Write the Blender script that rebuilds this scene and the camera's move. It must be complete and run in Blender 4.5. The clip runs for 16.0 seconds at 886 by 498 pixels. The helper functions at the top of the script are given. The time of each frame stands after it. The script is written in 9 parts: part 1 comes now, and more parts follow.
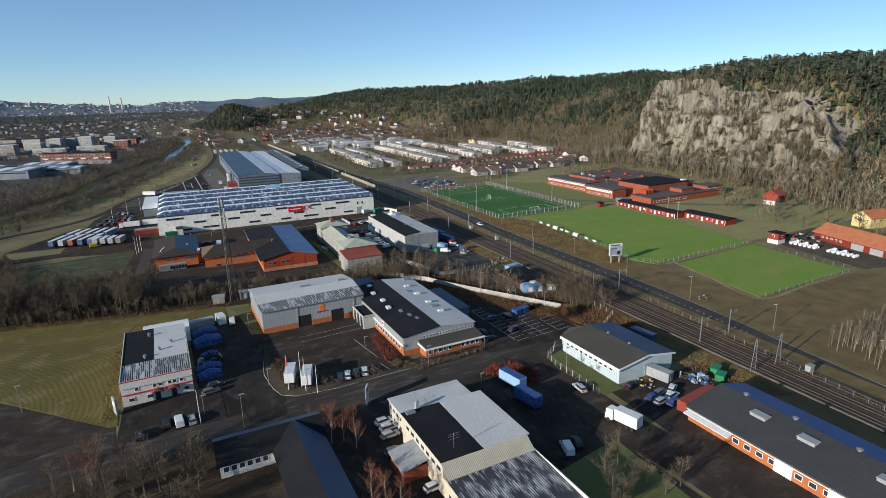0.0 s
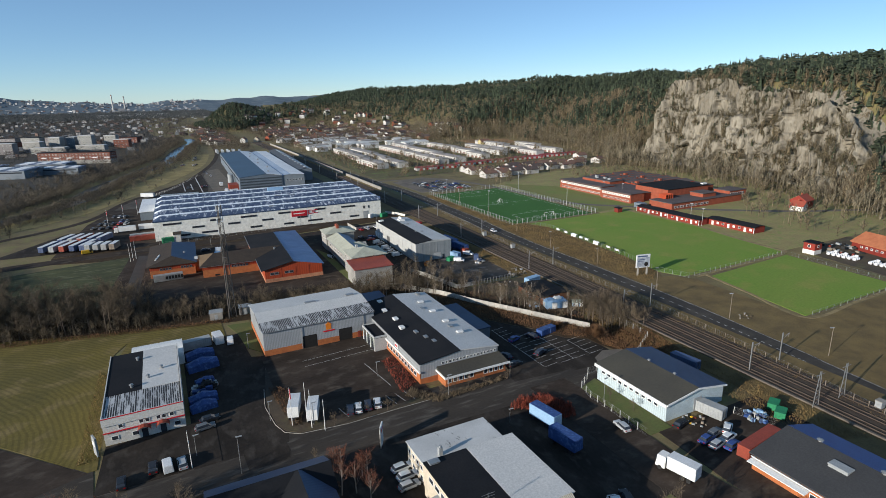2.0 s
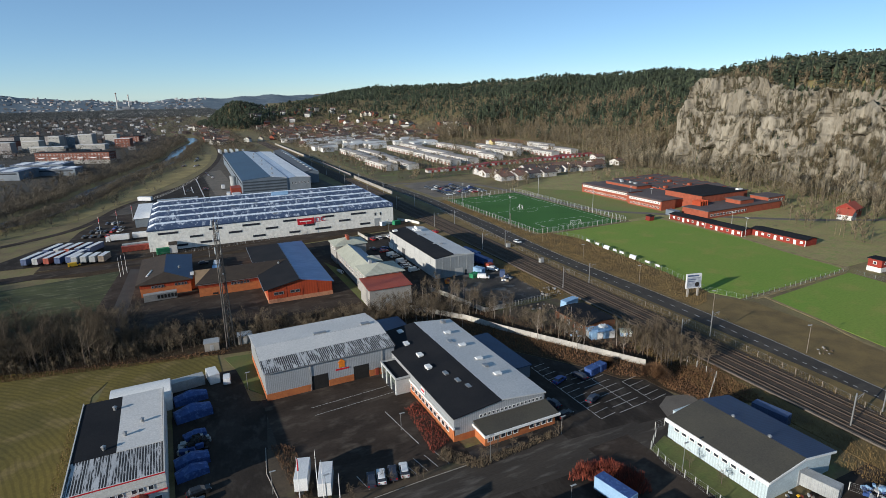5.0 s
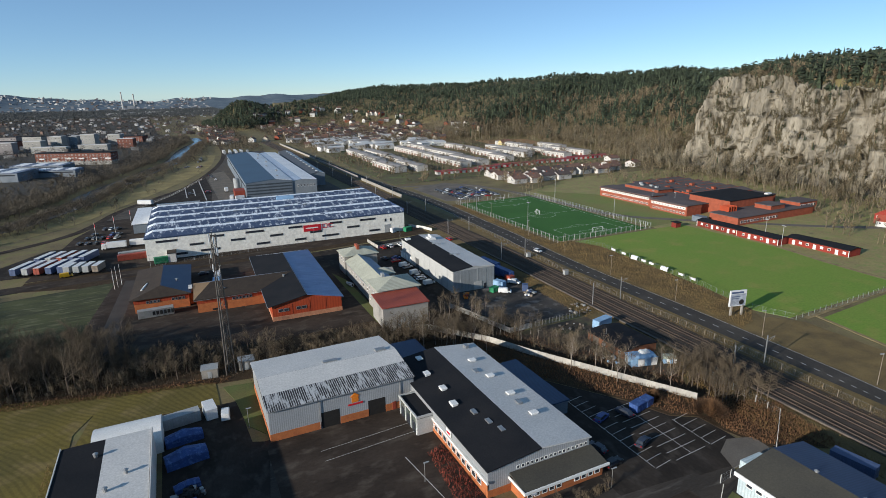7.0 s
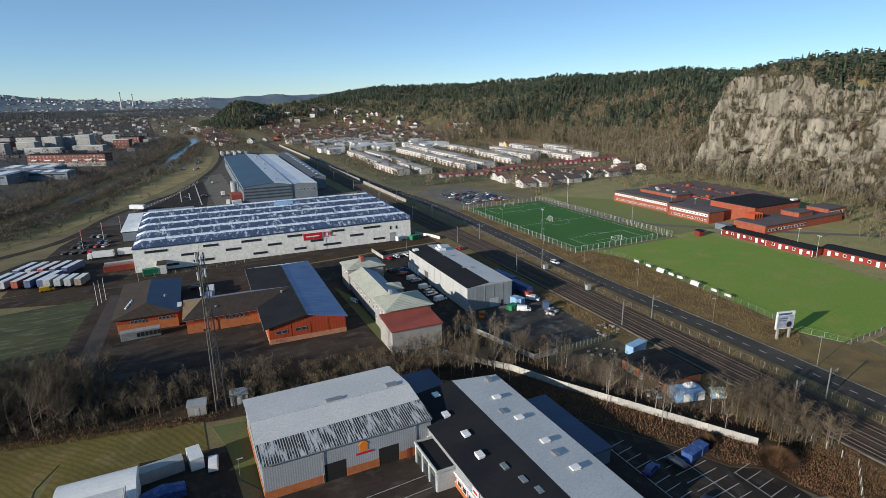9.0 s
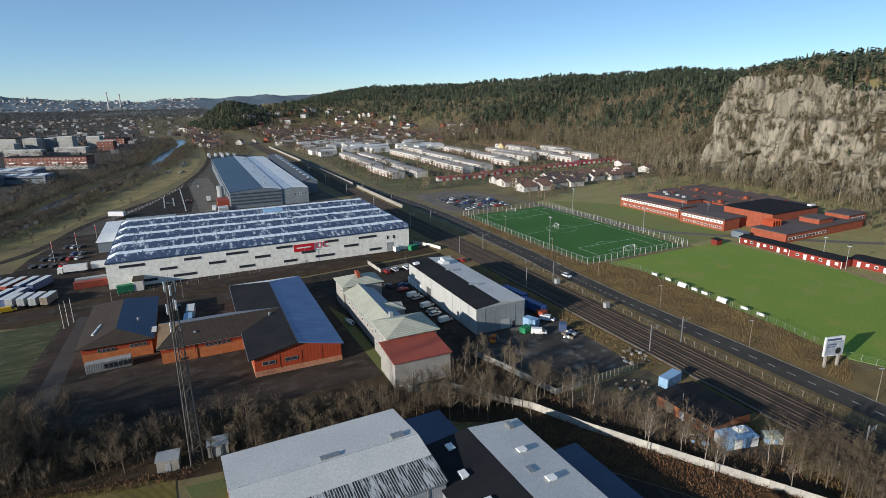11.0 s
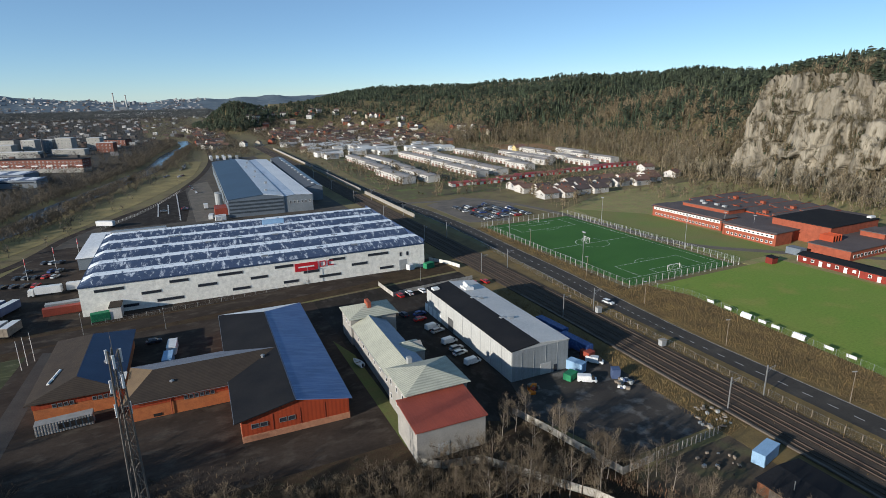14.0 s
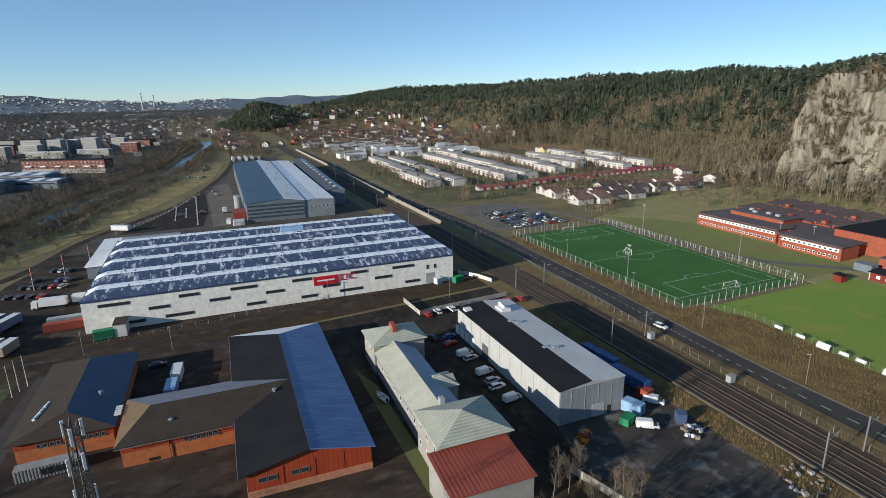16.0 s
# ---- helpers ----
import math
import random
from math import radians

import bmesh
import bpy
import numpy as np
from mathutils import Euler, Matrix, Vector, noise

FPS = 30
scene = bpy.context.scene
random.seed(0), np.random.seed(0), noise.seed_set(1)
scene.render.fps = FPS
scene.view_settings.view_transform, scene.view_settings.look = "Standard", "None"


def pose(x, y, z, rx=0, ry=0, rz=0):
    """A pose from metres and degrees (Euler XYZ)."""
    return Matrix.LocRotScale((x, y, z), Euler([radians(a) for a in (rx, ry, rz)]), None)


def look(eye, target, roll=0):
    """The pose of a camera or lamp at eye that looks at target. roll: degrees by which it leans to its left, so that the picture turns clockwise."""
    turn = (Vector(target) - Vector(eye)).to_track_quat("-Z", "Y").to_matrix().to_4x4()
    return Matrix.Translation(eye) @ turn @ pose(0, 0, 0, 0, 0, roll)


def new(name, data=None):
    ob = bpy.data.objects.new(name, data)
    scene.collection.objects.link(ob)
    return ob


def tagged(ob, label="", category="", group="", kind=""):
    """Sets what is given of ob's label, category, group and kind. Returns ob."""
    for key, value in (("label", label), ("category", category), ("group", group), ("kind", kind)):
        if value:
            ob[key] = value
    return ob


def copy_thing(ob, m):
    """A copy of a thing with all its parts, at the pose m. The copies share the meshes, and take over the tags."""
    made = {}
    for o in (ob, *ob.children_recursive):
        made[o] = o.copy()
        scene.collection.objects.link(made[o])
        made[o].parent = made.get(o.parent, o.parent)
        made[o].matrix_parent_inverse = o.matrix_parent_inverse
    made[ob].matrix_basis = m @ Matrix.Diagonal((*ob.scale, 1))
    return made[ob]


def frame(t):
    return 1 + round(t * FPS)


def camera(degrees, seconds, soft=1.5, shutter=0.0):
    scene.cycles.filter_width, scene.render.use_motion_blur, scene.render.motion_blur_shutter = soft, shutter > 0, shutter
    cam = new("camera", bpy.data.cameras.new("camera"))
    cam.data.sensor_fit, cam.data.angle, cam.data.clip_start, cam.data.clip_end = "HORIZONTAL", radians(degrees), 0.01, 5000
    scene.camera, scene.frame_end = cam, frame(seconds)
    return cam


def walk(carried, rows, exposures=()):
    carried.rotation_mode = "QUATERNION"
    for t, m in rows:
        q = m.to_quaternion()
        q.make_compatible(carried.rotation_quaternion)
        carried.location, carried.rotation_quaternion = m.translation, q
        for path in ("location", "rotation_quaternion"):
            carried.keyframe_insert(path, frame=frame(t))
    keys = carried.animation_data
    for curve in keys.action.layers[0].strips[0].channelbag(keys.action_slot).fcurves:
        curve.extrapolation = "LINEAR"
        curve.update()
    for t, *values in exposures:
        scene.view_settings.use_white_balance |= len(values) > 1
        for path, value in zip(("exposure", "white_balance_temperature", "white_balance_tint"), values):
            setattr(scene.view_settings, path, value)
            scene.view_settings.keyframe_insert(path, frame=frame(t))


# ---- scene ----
cam = camera(76.9, 16.0, soft=0.65)
PATH = [
    (0, (-9.733, -54.998, 72.156), (-8.871, -53.275, 71.621), -1.4),
    (0.5, (-8.949, -50.711, 72.134), (-8.086, -48.988, 71.599), -1.3),
    (1, (-8.164, -46.36, 72.126), (-7.303, -44.637, 71.589), -1.3),
    (1.5, (-7.399, -42.032, 72.083), (-6.541, -40.306, 71.547), -1.3),
    (2, (-6.586, -37.679, 72.105), (-5.73, -35.952, 71.568), -1.2),
    (2.5, (-5.726, -33.261, 72.055), (-4.872, -31.534, 71.518), -1.2),
    (3, (-4.922, -28.871, 72.049), (-4.069, -27.144, 71.511), -1.2),
    (3.5, (-4.121, -24.514, 72.057), (-3.268, -22.787, 71.518), -1.1),
    (4, (-3.335, -20.151, 72.036), (-2.48, -18.425, 71.496), -1.1),
    (6.5, (0.535, 1.872, 71.947), (1.354, 3.614, 71.406), -1.1),
    (7, (1.322, 6.384, 71.94), (2.15, 8.122, 71.398), -1.1),
    (7.5, (2.188, 10.936, 71.768), (3.022, 12.672, 71.228), -1.1),
    (8, (3.091, 15.563, 71.683), (3.92, 17.301, 71.142), -1.1),
    (8.5, (3.98, 20.199, 71.622), (4.804, 21.94, 71.082), -1.1),
    (9, (5.064, 24.891, 71.561), (5.894, 26.629, 71.021), -1.0),
    (11.5, (10.836, 48.985, 71.333), (11.694, 50.709, 70.794), -1.0),
    (12, (12.179, 53.892, 71.273), (13.026, 55.622, 70.733), -1.0),
    (12.5, (13.542, 58.861, 71.161), (14.376, 60.597, 70.622), -1.0),
    (13, (15.064, 63.787, 71.05), (15.901, 65.522, 70.513), -1.0),
    (13.5, (16.36, 68.621, 70.972), (17.203, 70.354, 70.434), -1.0),
    (14, (17.814, 73.363, 70.847), (18.652, 75.097, 70.31), -1.0),
    (14.5, (19.203, 78.074, 70.818), (20.017, 79.82, 70.281), -1.0),
    (15, (20.571, 82.817, 70.748), (21.354, 84.577, 70.21), -0.9),
    (15.5, (21.717, 87.432, 70.571), (22.486, 89.198, 70.035), -1.0),
    (16, (22.793, 92.057, 70.451), (23.563, 93.824, 69.916), -1.0),
]
walk(cam, [(t, look(e, g, r)) for t, e, g, r in PATH], [(0, 0.35, 6200, 10), (16, 0.35, 6200, 10)])


# ---- world, sun ----
SUN_EL, SUN_AZ = 15.0, 13.0          # the light travels towards +x, turned a little to +y
world = bpy.data.worlds.new("sky_world")
scene.world = world
world.use_nodes = True
_n = world.node_tree.nodes
_sky = _n.new("ShaderNodeTexSky")
_sky.sky_type = "NISHITA"
_sky.sun_disc = False
_sky.sun_elevation = radians(SUN_EL)
_sky.sun_rotation = radians(270 - SUN_AZ)
_sky.altitude, _sky.air_density, _sky.dust_density, _sky.ozone_density = 60, 0.65, 0.0, 2.5
_n["Background"].inputs["Strength"].default_value = 0.086
_tint = _n.new("ShaderNodeMix")
_tint.data_type, _tint.blend_type = "RGBA", "MULTIPLY"
_tint.inputs[0].default_value = 1.0
_tint.inputs[7].default_value = (0.80, 0.87, 0.91, 1)
world.node_tree.links.new(_sky.outputs["Color"], _tint.inputs[6])
_air = _n.new("ShaderNodeMix")          # pale blue airlight that evens out the clear winter sky
_air.data_type, _air.blend_type = "RGBA", "ADD"
_air.inputs[0].default_value = 1.0
_air.inputs[7].default_value = (0.74, 1.22, 1.60, 1)
world.node_tree.links.new(_tint.outputs[2], _air.inputs[6])
world.node_tree.links.new(_air.outputs[2], _n["Background"].inputs["Color"])

sun = new("sun", bpy.data.lights.new("sun", "SUN"))
sun.data.energy, sun.data.angle, sun.data.color = 5.0, radians(0.6), (1.0, 0.92, 0.79)
sun.matrix_basis = look((0, 0, 0), (math.cos(radians(SUN_AZ)), math.sin(radians(SUN_AZ)), -math.tan(radians(SUN_EL))))

# ---- materials ----
MATS = {}


def mat(name, a, b=None, rough=0.8, scale=0.5, fine=6.0, bump=0.15, metal=0.0, stripes=None, island=0.0, obj=0.0, spec=0.3,
        third=None, stretch=None, lo=0.35, hi=0.65):
    """Two colours mixed by a coarse noise, a finer grain on top and a bump; stripes=(axis, width, depth) gives ribs or furrows."""
    if name in MATS:
        return MATS[name]
    m = bpy.data.materials.new(name)
    m.use_nodes = True
    t = m.node_tree
    n, l = t.nodes, t.links
    bsdf = n["Principled BSDF"]
    bsdf.inputs["Roughness"].default_value = rough
    bsdf.inputs["Metallic"].default_value = metal
    bsdf.inputs["Specular IOR Level"].default_value = spec
    co = n.new("ShaderNodeTexCoord").outputs["Object"]
    if stretch:
        mp = n.new("ShaderNodeMapping")
        mp.inputs["Scale"].default_value = stretch
        l.new(co, mp.inputs["Vector"])
        co = mp.outputs["Vector"]
    b = b or tuple(c * 0.75 for c in a)

    def noise_tex(s, detail, rg=0.55):
        q = n.new("ShaderNodeTexNoise")
        q.inputs["Scale"].default_value, q.inputs["Detail"].default_value, q.inputs["Roughness"].default_value = s, detail, rg
        l.new(co, q.inputs["Vector"])
        return q.outputs["Fac"]

    def ramp(src, p0, p1, c0, c1):
        r = n.new("ShaderNodeValToRGB")
        r.color_ramp.elements[0].position, r.color_ramp.elements[1].position = p0, p1
        r.color_ramp.elements[0].color, r.color_ramp.elements[1].color = (*c0, 1), (*c1, 1)
        l.new(src, r.inputs["Fac"])
        return r.outputs["Color"]

    def mix(kind, fac, x, y):
        q = n.new("ShaderNodeMix")
        q.data_type, q.blend_type = "RGBA", kind
        for sock, v in ((q.inputs[0], fac), (q.inputs[6], x), (q.inputs[7], y)):
            if hasattr(v, "is_output"):
                l.new(v, sock)
            else:
                sock.default_value = v if isinstance(v, float) else (*v, 1)
        return q.outputs[2]

    coarse, grain = noise_tex(scale, 4), noise_tex(fine, 5, 0.7)
    col = ramp(coarse, lo, hi, a, b)
    if third:
        col = mix("MIX", ramp(noise_tex(scale * 2.7, 3), 0.52, 0.68, (0, 0, 0), (1, 1, 1)), col, third)
    col = mix("MULTIPLY", 0.75, col, ramp(grain, 0.25, 0.7, (0.6, 0.6, 0.6), (1.12, 1.12, 1.12)))
    for amount, node, out in ((island, "ShaderNodeNewGeometry", "Random Per Island"), (obj, "ShaderNodeObjectInfo", "Random")):
        if amount:
            r = n.new(node).outputs[out]
            col = mix("MULTIPLY", 1.0, col, ramp(r, 0, 1, (1 - amount, 1 - amount, 1 - amount), (1 + amount, 1 + amount * 0.9, 1 + amount * 0.7)))
    height = grain
    if stripes:
        axis, width, depth = stripes[:3]
        w = n.new("ShaderNodeTexWave")
        w.wave_type, w.wave_profile = "RINGS" if axis == "RINGS" else "BANDS", "SIN"
        if axis == "RINGS":
            w.rings_direction = "Z"
        else:
            w.bands_direction = axis
        w.inputs["Scale"].default_value = math.tau / (20 * width)
        if len(stripes) > 3:
            w.inputs["Distortion"].default_value, w.inputs["Detail"].default_value, w.inputs["Detail Scale"].default_value = stripes[3], 3, stripes[4]
        src = n.new("ShaderNodeTexCoord").outputs["Object"]
        if axis == "RINGS":
            mv = n.new("ShaderNodeMapping")
            mv.inputs["Location"].default_value = stripes[5]
            l.new(src, mv.inputs["Vector"])
            src = mv.outputs["Vector"]
        l.new(src, w.inputs["Vector"])
        col = mix("MULTIPLY", depth, col, ramp(w.outputs["Fac"], 0.15, 0.6, (0.45, 0.45, 0.45), (1.05, 1.05, 1.05)))
    if bump:
        bp = n.new("ShaderNodeBump")
        bp.inputs["Strength"].default_value = bump
        bp.inputs["Distance"].default_value = 0.15
        l.new(height, bp.inputs["Height"])
        l.new(bp.outputs["Normal"], bsdf.inputs["Normal"])
    l.new(col, bsdf.inputs["Base Color"])
    MATS[name] = m
    return m


def patchy(name, base, cover, scale, lo, hi, stretch=(1, 1, 1), rough=0.6, stripes=None, fine=9.0, ribs=None):
    """A sheet of colour base over which frost, moss or dirt of colour cover lies in streaks with ragged edges."""
    if name in MATS:
        return MATS[name]
    m = mat(name, base, tuple(c * 0.82 for c in base), rough, 0.15, fine, 0.1, stripes=stripes)
    t = m.node_tree
    n, l = t.nodes, t.links
    bsdf = n["Principled BSDF"]
    old = bsdf.inputs["Base Color"].links[0].from_socket
    mp = n.new("ShaderNodeMapping")
    mp.inputs["Scale"].default_value = stretch
    l.new(n.new("ShaderNodeTexCoord").outputs["Object"], mp.inputs["Vector"])
    q = n.new("ShaderNodeTexNoise")
    q.inputs["Scale"].default_value, q.inputs["Detail"].default_value, q.inputs["Roughness"].default_value = scale, 7, 0.68
    l.new(mp.outputs["Vector"], q.inputs["Vector"])
    r = n.new("ShaderNodeValToRGB")
    r.color_ramp.elements[0].position, r.color_ramp.elements[1].position = lo, hi
    l.new(q.outputs["Fac"], r.inputs["Fac"])
    x = n.new("ShaderNodeMix")
    x.data_type = "RGBA"
    fac = r.outputs["Color"]
    if ribs:
        w = n.new("ShaderNodeTexWave")
        w.wave_type, w.bands_direction = "BANDS", ribs[0]
        w.inputs["Scale"].default_value = math.tau / (20 * ribs[1])
        w.inputs["Distortion"].default_value, w.inputs["Detail"].default_value = 0.6, 2
        l.new(n.new("ShaderNodeTexCoord").outputs["Object"], w.inputs["Vector"])
        rr = n.new("ShaderNodeValToRGB")
        rr.color_ramp.elements[0].position, rr.color_ramp.elements[1].position = 0.08, 0.30
        l.new(w.outputs["Fac"], rr.inputs["Fac"])
        mm = n.new("ShaderNodeMath")
        mm.operation = "MULTIPLY"
        l.new(fac, mm.inputs[0])
        l.new(rr.outputs["Color"], mm.inputs[1])
        fac = mm.outputs[0]
    l.new(fac, x.inputs[0])
    l.new(old, x.inputs[6])
    x.inputs[7].default_value = (*cover, 1)
    l.new(x.outputs[2], bsdf.inputs["Base Color"])
    return m


ground_m = mat("winter_grass_and_soil", (0.20, 0.16, 0.072), (0.13, 0.098, 0.052), 0.95, 0.06, 1.3, 0.4, third=(0.165, 0.155, 0.055))
asphalt = mat("asphalt", (0.022, 0.018, 0.015), (0.042, 0.034, 0.028), 0.9, 0.13, 1.6, 0.3, third=(0.058, 0.049, 0.041), spec=0.12, stretch=(1, 0.55, 1))
yard_m = mat("worn_yard_asphalt", (0.032, 0.024, 0.019), (0.060, 0.045, 0.035), 0.92, 0.11, 1.4, 0.35, third=(0.083, 0.066, 0.052), spec=0.12, stretch=(0.6, 1, 1))
gravel_m = mat("gravel", (0.17, 0.145, 0.12), (0.11, 0.095, 0.08), 0.95, 0.12, 5.0, 0.4)
ballast_m = mat("rail_ballast", (0.080, 0.058, 0.041), (0.054, 0.041, 0.031), 0.95, 0.2, 7.0, 0.5)
turf = mat("artificial_turf", (0.034, 0.112, 0.016), (0.042, 0.13, 0.02), 0.9, 0.04, 2.0, 0.2)
lawn = mat("green_field", (0.155, 0.25, 0.032), (0.185, 0.25, 0.04), 0.95, 0.03, 1.2, 0.3, third=(0.225, 0.25, 0.05))
meadow = mat("mown_meadow", (0.155, 0.118, 0.024), (0.105, 0.085, 0.021), 0.95, 0.05, 1.2, 0.4, stripes=("RINGS", 1.3, 0.36, 14.0, 0.22, (92, -92, 0)), third=(0.19, 0.14, 0.05))
verge = mat("dry_verge_grass", (0.19, 0.132, 0.052), (0.125, 0.088, 0.038), 0.95, 0.15, 2.5, 0.6)
drygrass = mat("dry_reed", (0.215, 0.142, 0.056), (0.135, 0.088, 0.037), 0.95, 0.15, 1.0, 0.0, island=0.2)
mud = mat("bare_soil", (0.095, 0.07, 0.045), (0.065, 0.05, 0.035), 0.95, 0.06, 2.0, 0.4, third=(0.10, 0.09, 0.045))
water_m = mat("river_water", (0.02, 0.03, 0.04), (0.025, 0.032, 0.038), 0.16, 0.05, 1.0, 0.03, spec=0.6)
rock_m = mat("granite", (0.285, 0.252, 0.195), (0.185, 0.162, 0.125), 0.9, 0.12, 1.6, 1.0, third=(0.08, 0.069, 0.048), lo=0.36, hi=0.6, stretch=(1, 1, 0.16))
bark = mat("bark", (0.13, 0.10, 0.075), (0.09, 0.07, 0.055), 0.95, 1.5, 8, 0.3, obj=0.25)
birch = mat("birch_bark", (0.32, 0.28, 0.24), (0.17, 0.135, 0.105), 0.9, 1.2, 6, 0.2)
twig = mat("bare_twigs", (0.110, 0.085, 0.058), (0.145, 0.112, 0.074), 0.95, 0.4, 5, 0.0, obj=0.3)
twig_red = mat("reddish_twigs", (0.20, 0.075, 0.04), (0.15, 0.06, 0.035), 0.95, 0.4, 5, 0.0, obj=0.25)
# twig browns greyed with the haze that hangs over the town
twig_town = mat("town_twigs", (0.082, 0.072, 0.062), (0.058, 0.053, 0.050), 0.95, 0.02, 0.6, 0.0, island=0.5)
twig_far = mat("bare_wood", (0.19, 0.150, 0.098), (0.135, 0.110, 0.072), 0.95, 0.02, 0.6, 0.0, island=0.5)
trunk_far = mat("pale_trunks", (0.22, 0.19, 0.135), (0.15, 0.128, 0.09), 0.95, 0.03, 0.6, 0.0, island=0.45)
needle = mat("spruce_needles", (0.042, 0.058, 0.034), (0.060, 0.074, 0.043), 0.9, 0.02, 0.8, 0.0, island=0.45)
white_line = mat("road_paint", (0.55, 0.53, 0.5), (0.42, 0.40, 0.38), 0.8, 0.8, 7, 0.0)
pitch_line = mat("pitch_paint", (0.62, 0.66, 0.6), (0.52, 0.57, 0.5), 0.8, 0.5, 5, 0.0)
concrete = mat("concrete", (0.34, 0.31, 0.27), (0.26, 0.24, 0.21), 0.9, 0.4, 5, 0.2)
white_wall = mat("white_panel", (0.62, 0.60, 0.55), (0.55, 0.53, 0.49), 0.7, 0.15, 2.5, 0.05)
white_paint = mat("white_paint", (0.78, 0.77, 0.74), (0.7, 0.69, 0.66), 0.5, 0.4, 5, 0.05)
cream = mat("cream_render", (0.60, 0.52, 0.40), (0.5, 0.43, 0.33), 0.85, 0.4, 4, 0.1)
grey_panel = mat("grey_ribbed_metal", (0.36, 0.37, 0.38), (0.32, 0.33, 0.34), 0.45, 0.2, 3, 0.05, stripes=("X", 0.45, 0.38))
lt_panel = mat("light_grey_panel", (0.50, 0.50, 0.48), (0.43, 0.43, 0.42), 0.5, 0.2, 3, 0.05, stripes=("Y", 1.2, 0.25))
blue_panel = mat("pale_blue_panel", (0.50, 0.58, 0.60), (0.44, 0.52, 0.55), 0.5, 0.25, 3, 0.05, stripes=("Y", 0.6, 0.3))
dusk_panel = mat("blue_grey_panel", (0.17, 0.20, 0.23), (0.14, 0.165, 0.195), 0.5, 0.12, 3, 0.05)
brick = mat("orange_brick", (0.46, 0.15, 0.05), (0.36, 0.115, 0.042), 0.85, 0.8, 7, 0.3)
brick_dk = mat("red_brick", (0.33, 0.085, 0.045), (0.25, 0.065, 0.035), 0.85, 0.5, 6, 0.3)
red_wood = mat("falu_red_boards", (0.27, 0.035, 0.022), (0.21, 0.03, 0.02), 0.8, 0.5, 5, 0.2, stripes=("X", 0.3, 0.4))
red_clad = mat("orange_red_cladding", (0.38, 0.06, 0.02), (0.32, 0.05, 0.018), 0.6, 0.3, 5, 0.1, stripes=("X", 0.9, 0.3))
roof_dark = mat("black_roof_felt", (0.013, 0.014, 0.017), (0.020, 0.020, 0.022), 0.85, 0.12, 3, 0.15, spec=0.12)
roof_olive = mat("olive_roof_felt", (0.075, 0.068, 0.052), (0.06, 0.055, 0.045), 0.85, 0.12, 3, 0.1)
roof_white = mat("frosted_pale_roof", (0.60, 0.58, 0.55), (0.53, 0.52, 0.50), 0.6, 0.10, 2.5, 0.05)
roof_brown = mat("brown_roof_tiles", (0.058, 0.042, 0.030), (0.044, 0.032, 0.024), 0.85, 0.4, 5, 0.2, stripes=("Y", 0.5, 0.5))
roof_blue = patchy("blue_sheet_roof", (0.27, 0.345, 0.46), (0.46, 0.51, 0.58), 0.5, 0.42, 0.72, (0.25, 2.2, 1), 0.5)
roof_navy = mat("navy_sheet_roof", (0.035, 0.055, 0.11), (0.045, 0.07, 0.13), 0.45, 0.15, 3, 0.05, stripes=("Y", 0.5, 0.4))
roof_cream = mat("frosted_cream_tiles", (0.47, 0.465, 0.37), (0.39, 0.39, 0.315), 0.8, 0.3, 4, 0.15, stripes=("Y", 0.7, 0.4))
roof_red = mat("red_sheet_roof", (0.34, 0.078, 0.046), (0.28, 0.064, 0.04), 0.55, 0.3, 4, 0.1)
roof_orange = mat("orange_clay_tiles", (0.48, 0.17, 0.075), (0.40, 0.13, 0.06), 0.85, 0.4, 5, 0.2)
roof_frost = patchy("blue_roof_with_frost", (0.06, 0.085, 0.15), (0.78, 0.80, 0.82), 0.42, 0.33, 0.46, (1.5, 0.45, 1), 0.5)
roof_plain = patchy("blue_roof_thinly_frosted", (0.058, 0.082, 0.145), (0.62, 0.65, 0.70), 0.42, 0.53, 0.66, (1.5, 0.45, 1), 0.5)
roof_streak = patchy("pale_sheet_with_black_streaks", (0.52, 0.52, 0.52), (0.022, 0.021, 0.021), 0.5, 0.42, 0.50, (2.0, 0.34, 1), 0.6, ribs=("X", 0.48))
roof_streak_y = patchy("dark_sheet_with_frost_streaks", (0.05, 0.05, 0.058), (0.50, 0.50, 0.50), 0.6, 0.47, 0.60, (1.2, 0.3, 1), 0.6, ribs=("X", 0.45))
dark_glass = mat("dark_window_glass", (0.03, 0.035, 0.045), (0.04, 0.045, 0.055), 0.08, 0.5, 3, 0.0, spec=0.6)
steel = mat("galvanised_steel", (0.42, 0.42, 0.41), (0.34, 0.34, 0.34), 0.45, 1.0, 8, 0.05, metal=0.7)
rail_m = mat("rail_steel", (0.075, 0.056, 0.044), (0.105, 0.08, 0.062), 0.75, 0.5, 6, 0.0, spec=0.1)
road_m = mat("main_road_asphalt", (0.066, 0.058, 0.050), (0.05, 0.045, 0.04), 0.88, 0.06, 2.5, 0.2, third=(0.08, 0.07, 0.06), spec=0.15)
lawn_dark = mat("shaded_lawn", (0.10, 0.125, 0.035), (0.12, 0.115, 0.04), 0.95, 0.2, 2, 0.3)
pale_strip = mat("pale_river_meadow", (0.30, 0.235, 0.095), (0.185, 0.145, 0.06), 0.95, 0.07, 2.5, 0.3, third=(0.24, 0.19, 0.08))
litter_m = mat("leaf_litter", (0.078, 0.052, 0.032), (0.046, 0.032, 0.021), 0.95, 0.25, 2, 0.7, third=(0.066, 0.054, 0.030), spec=0.08)
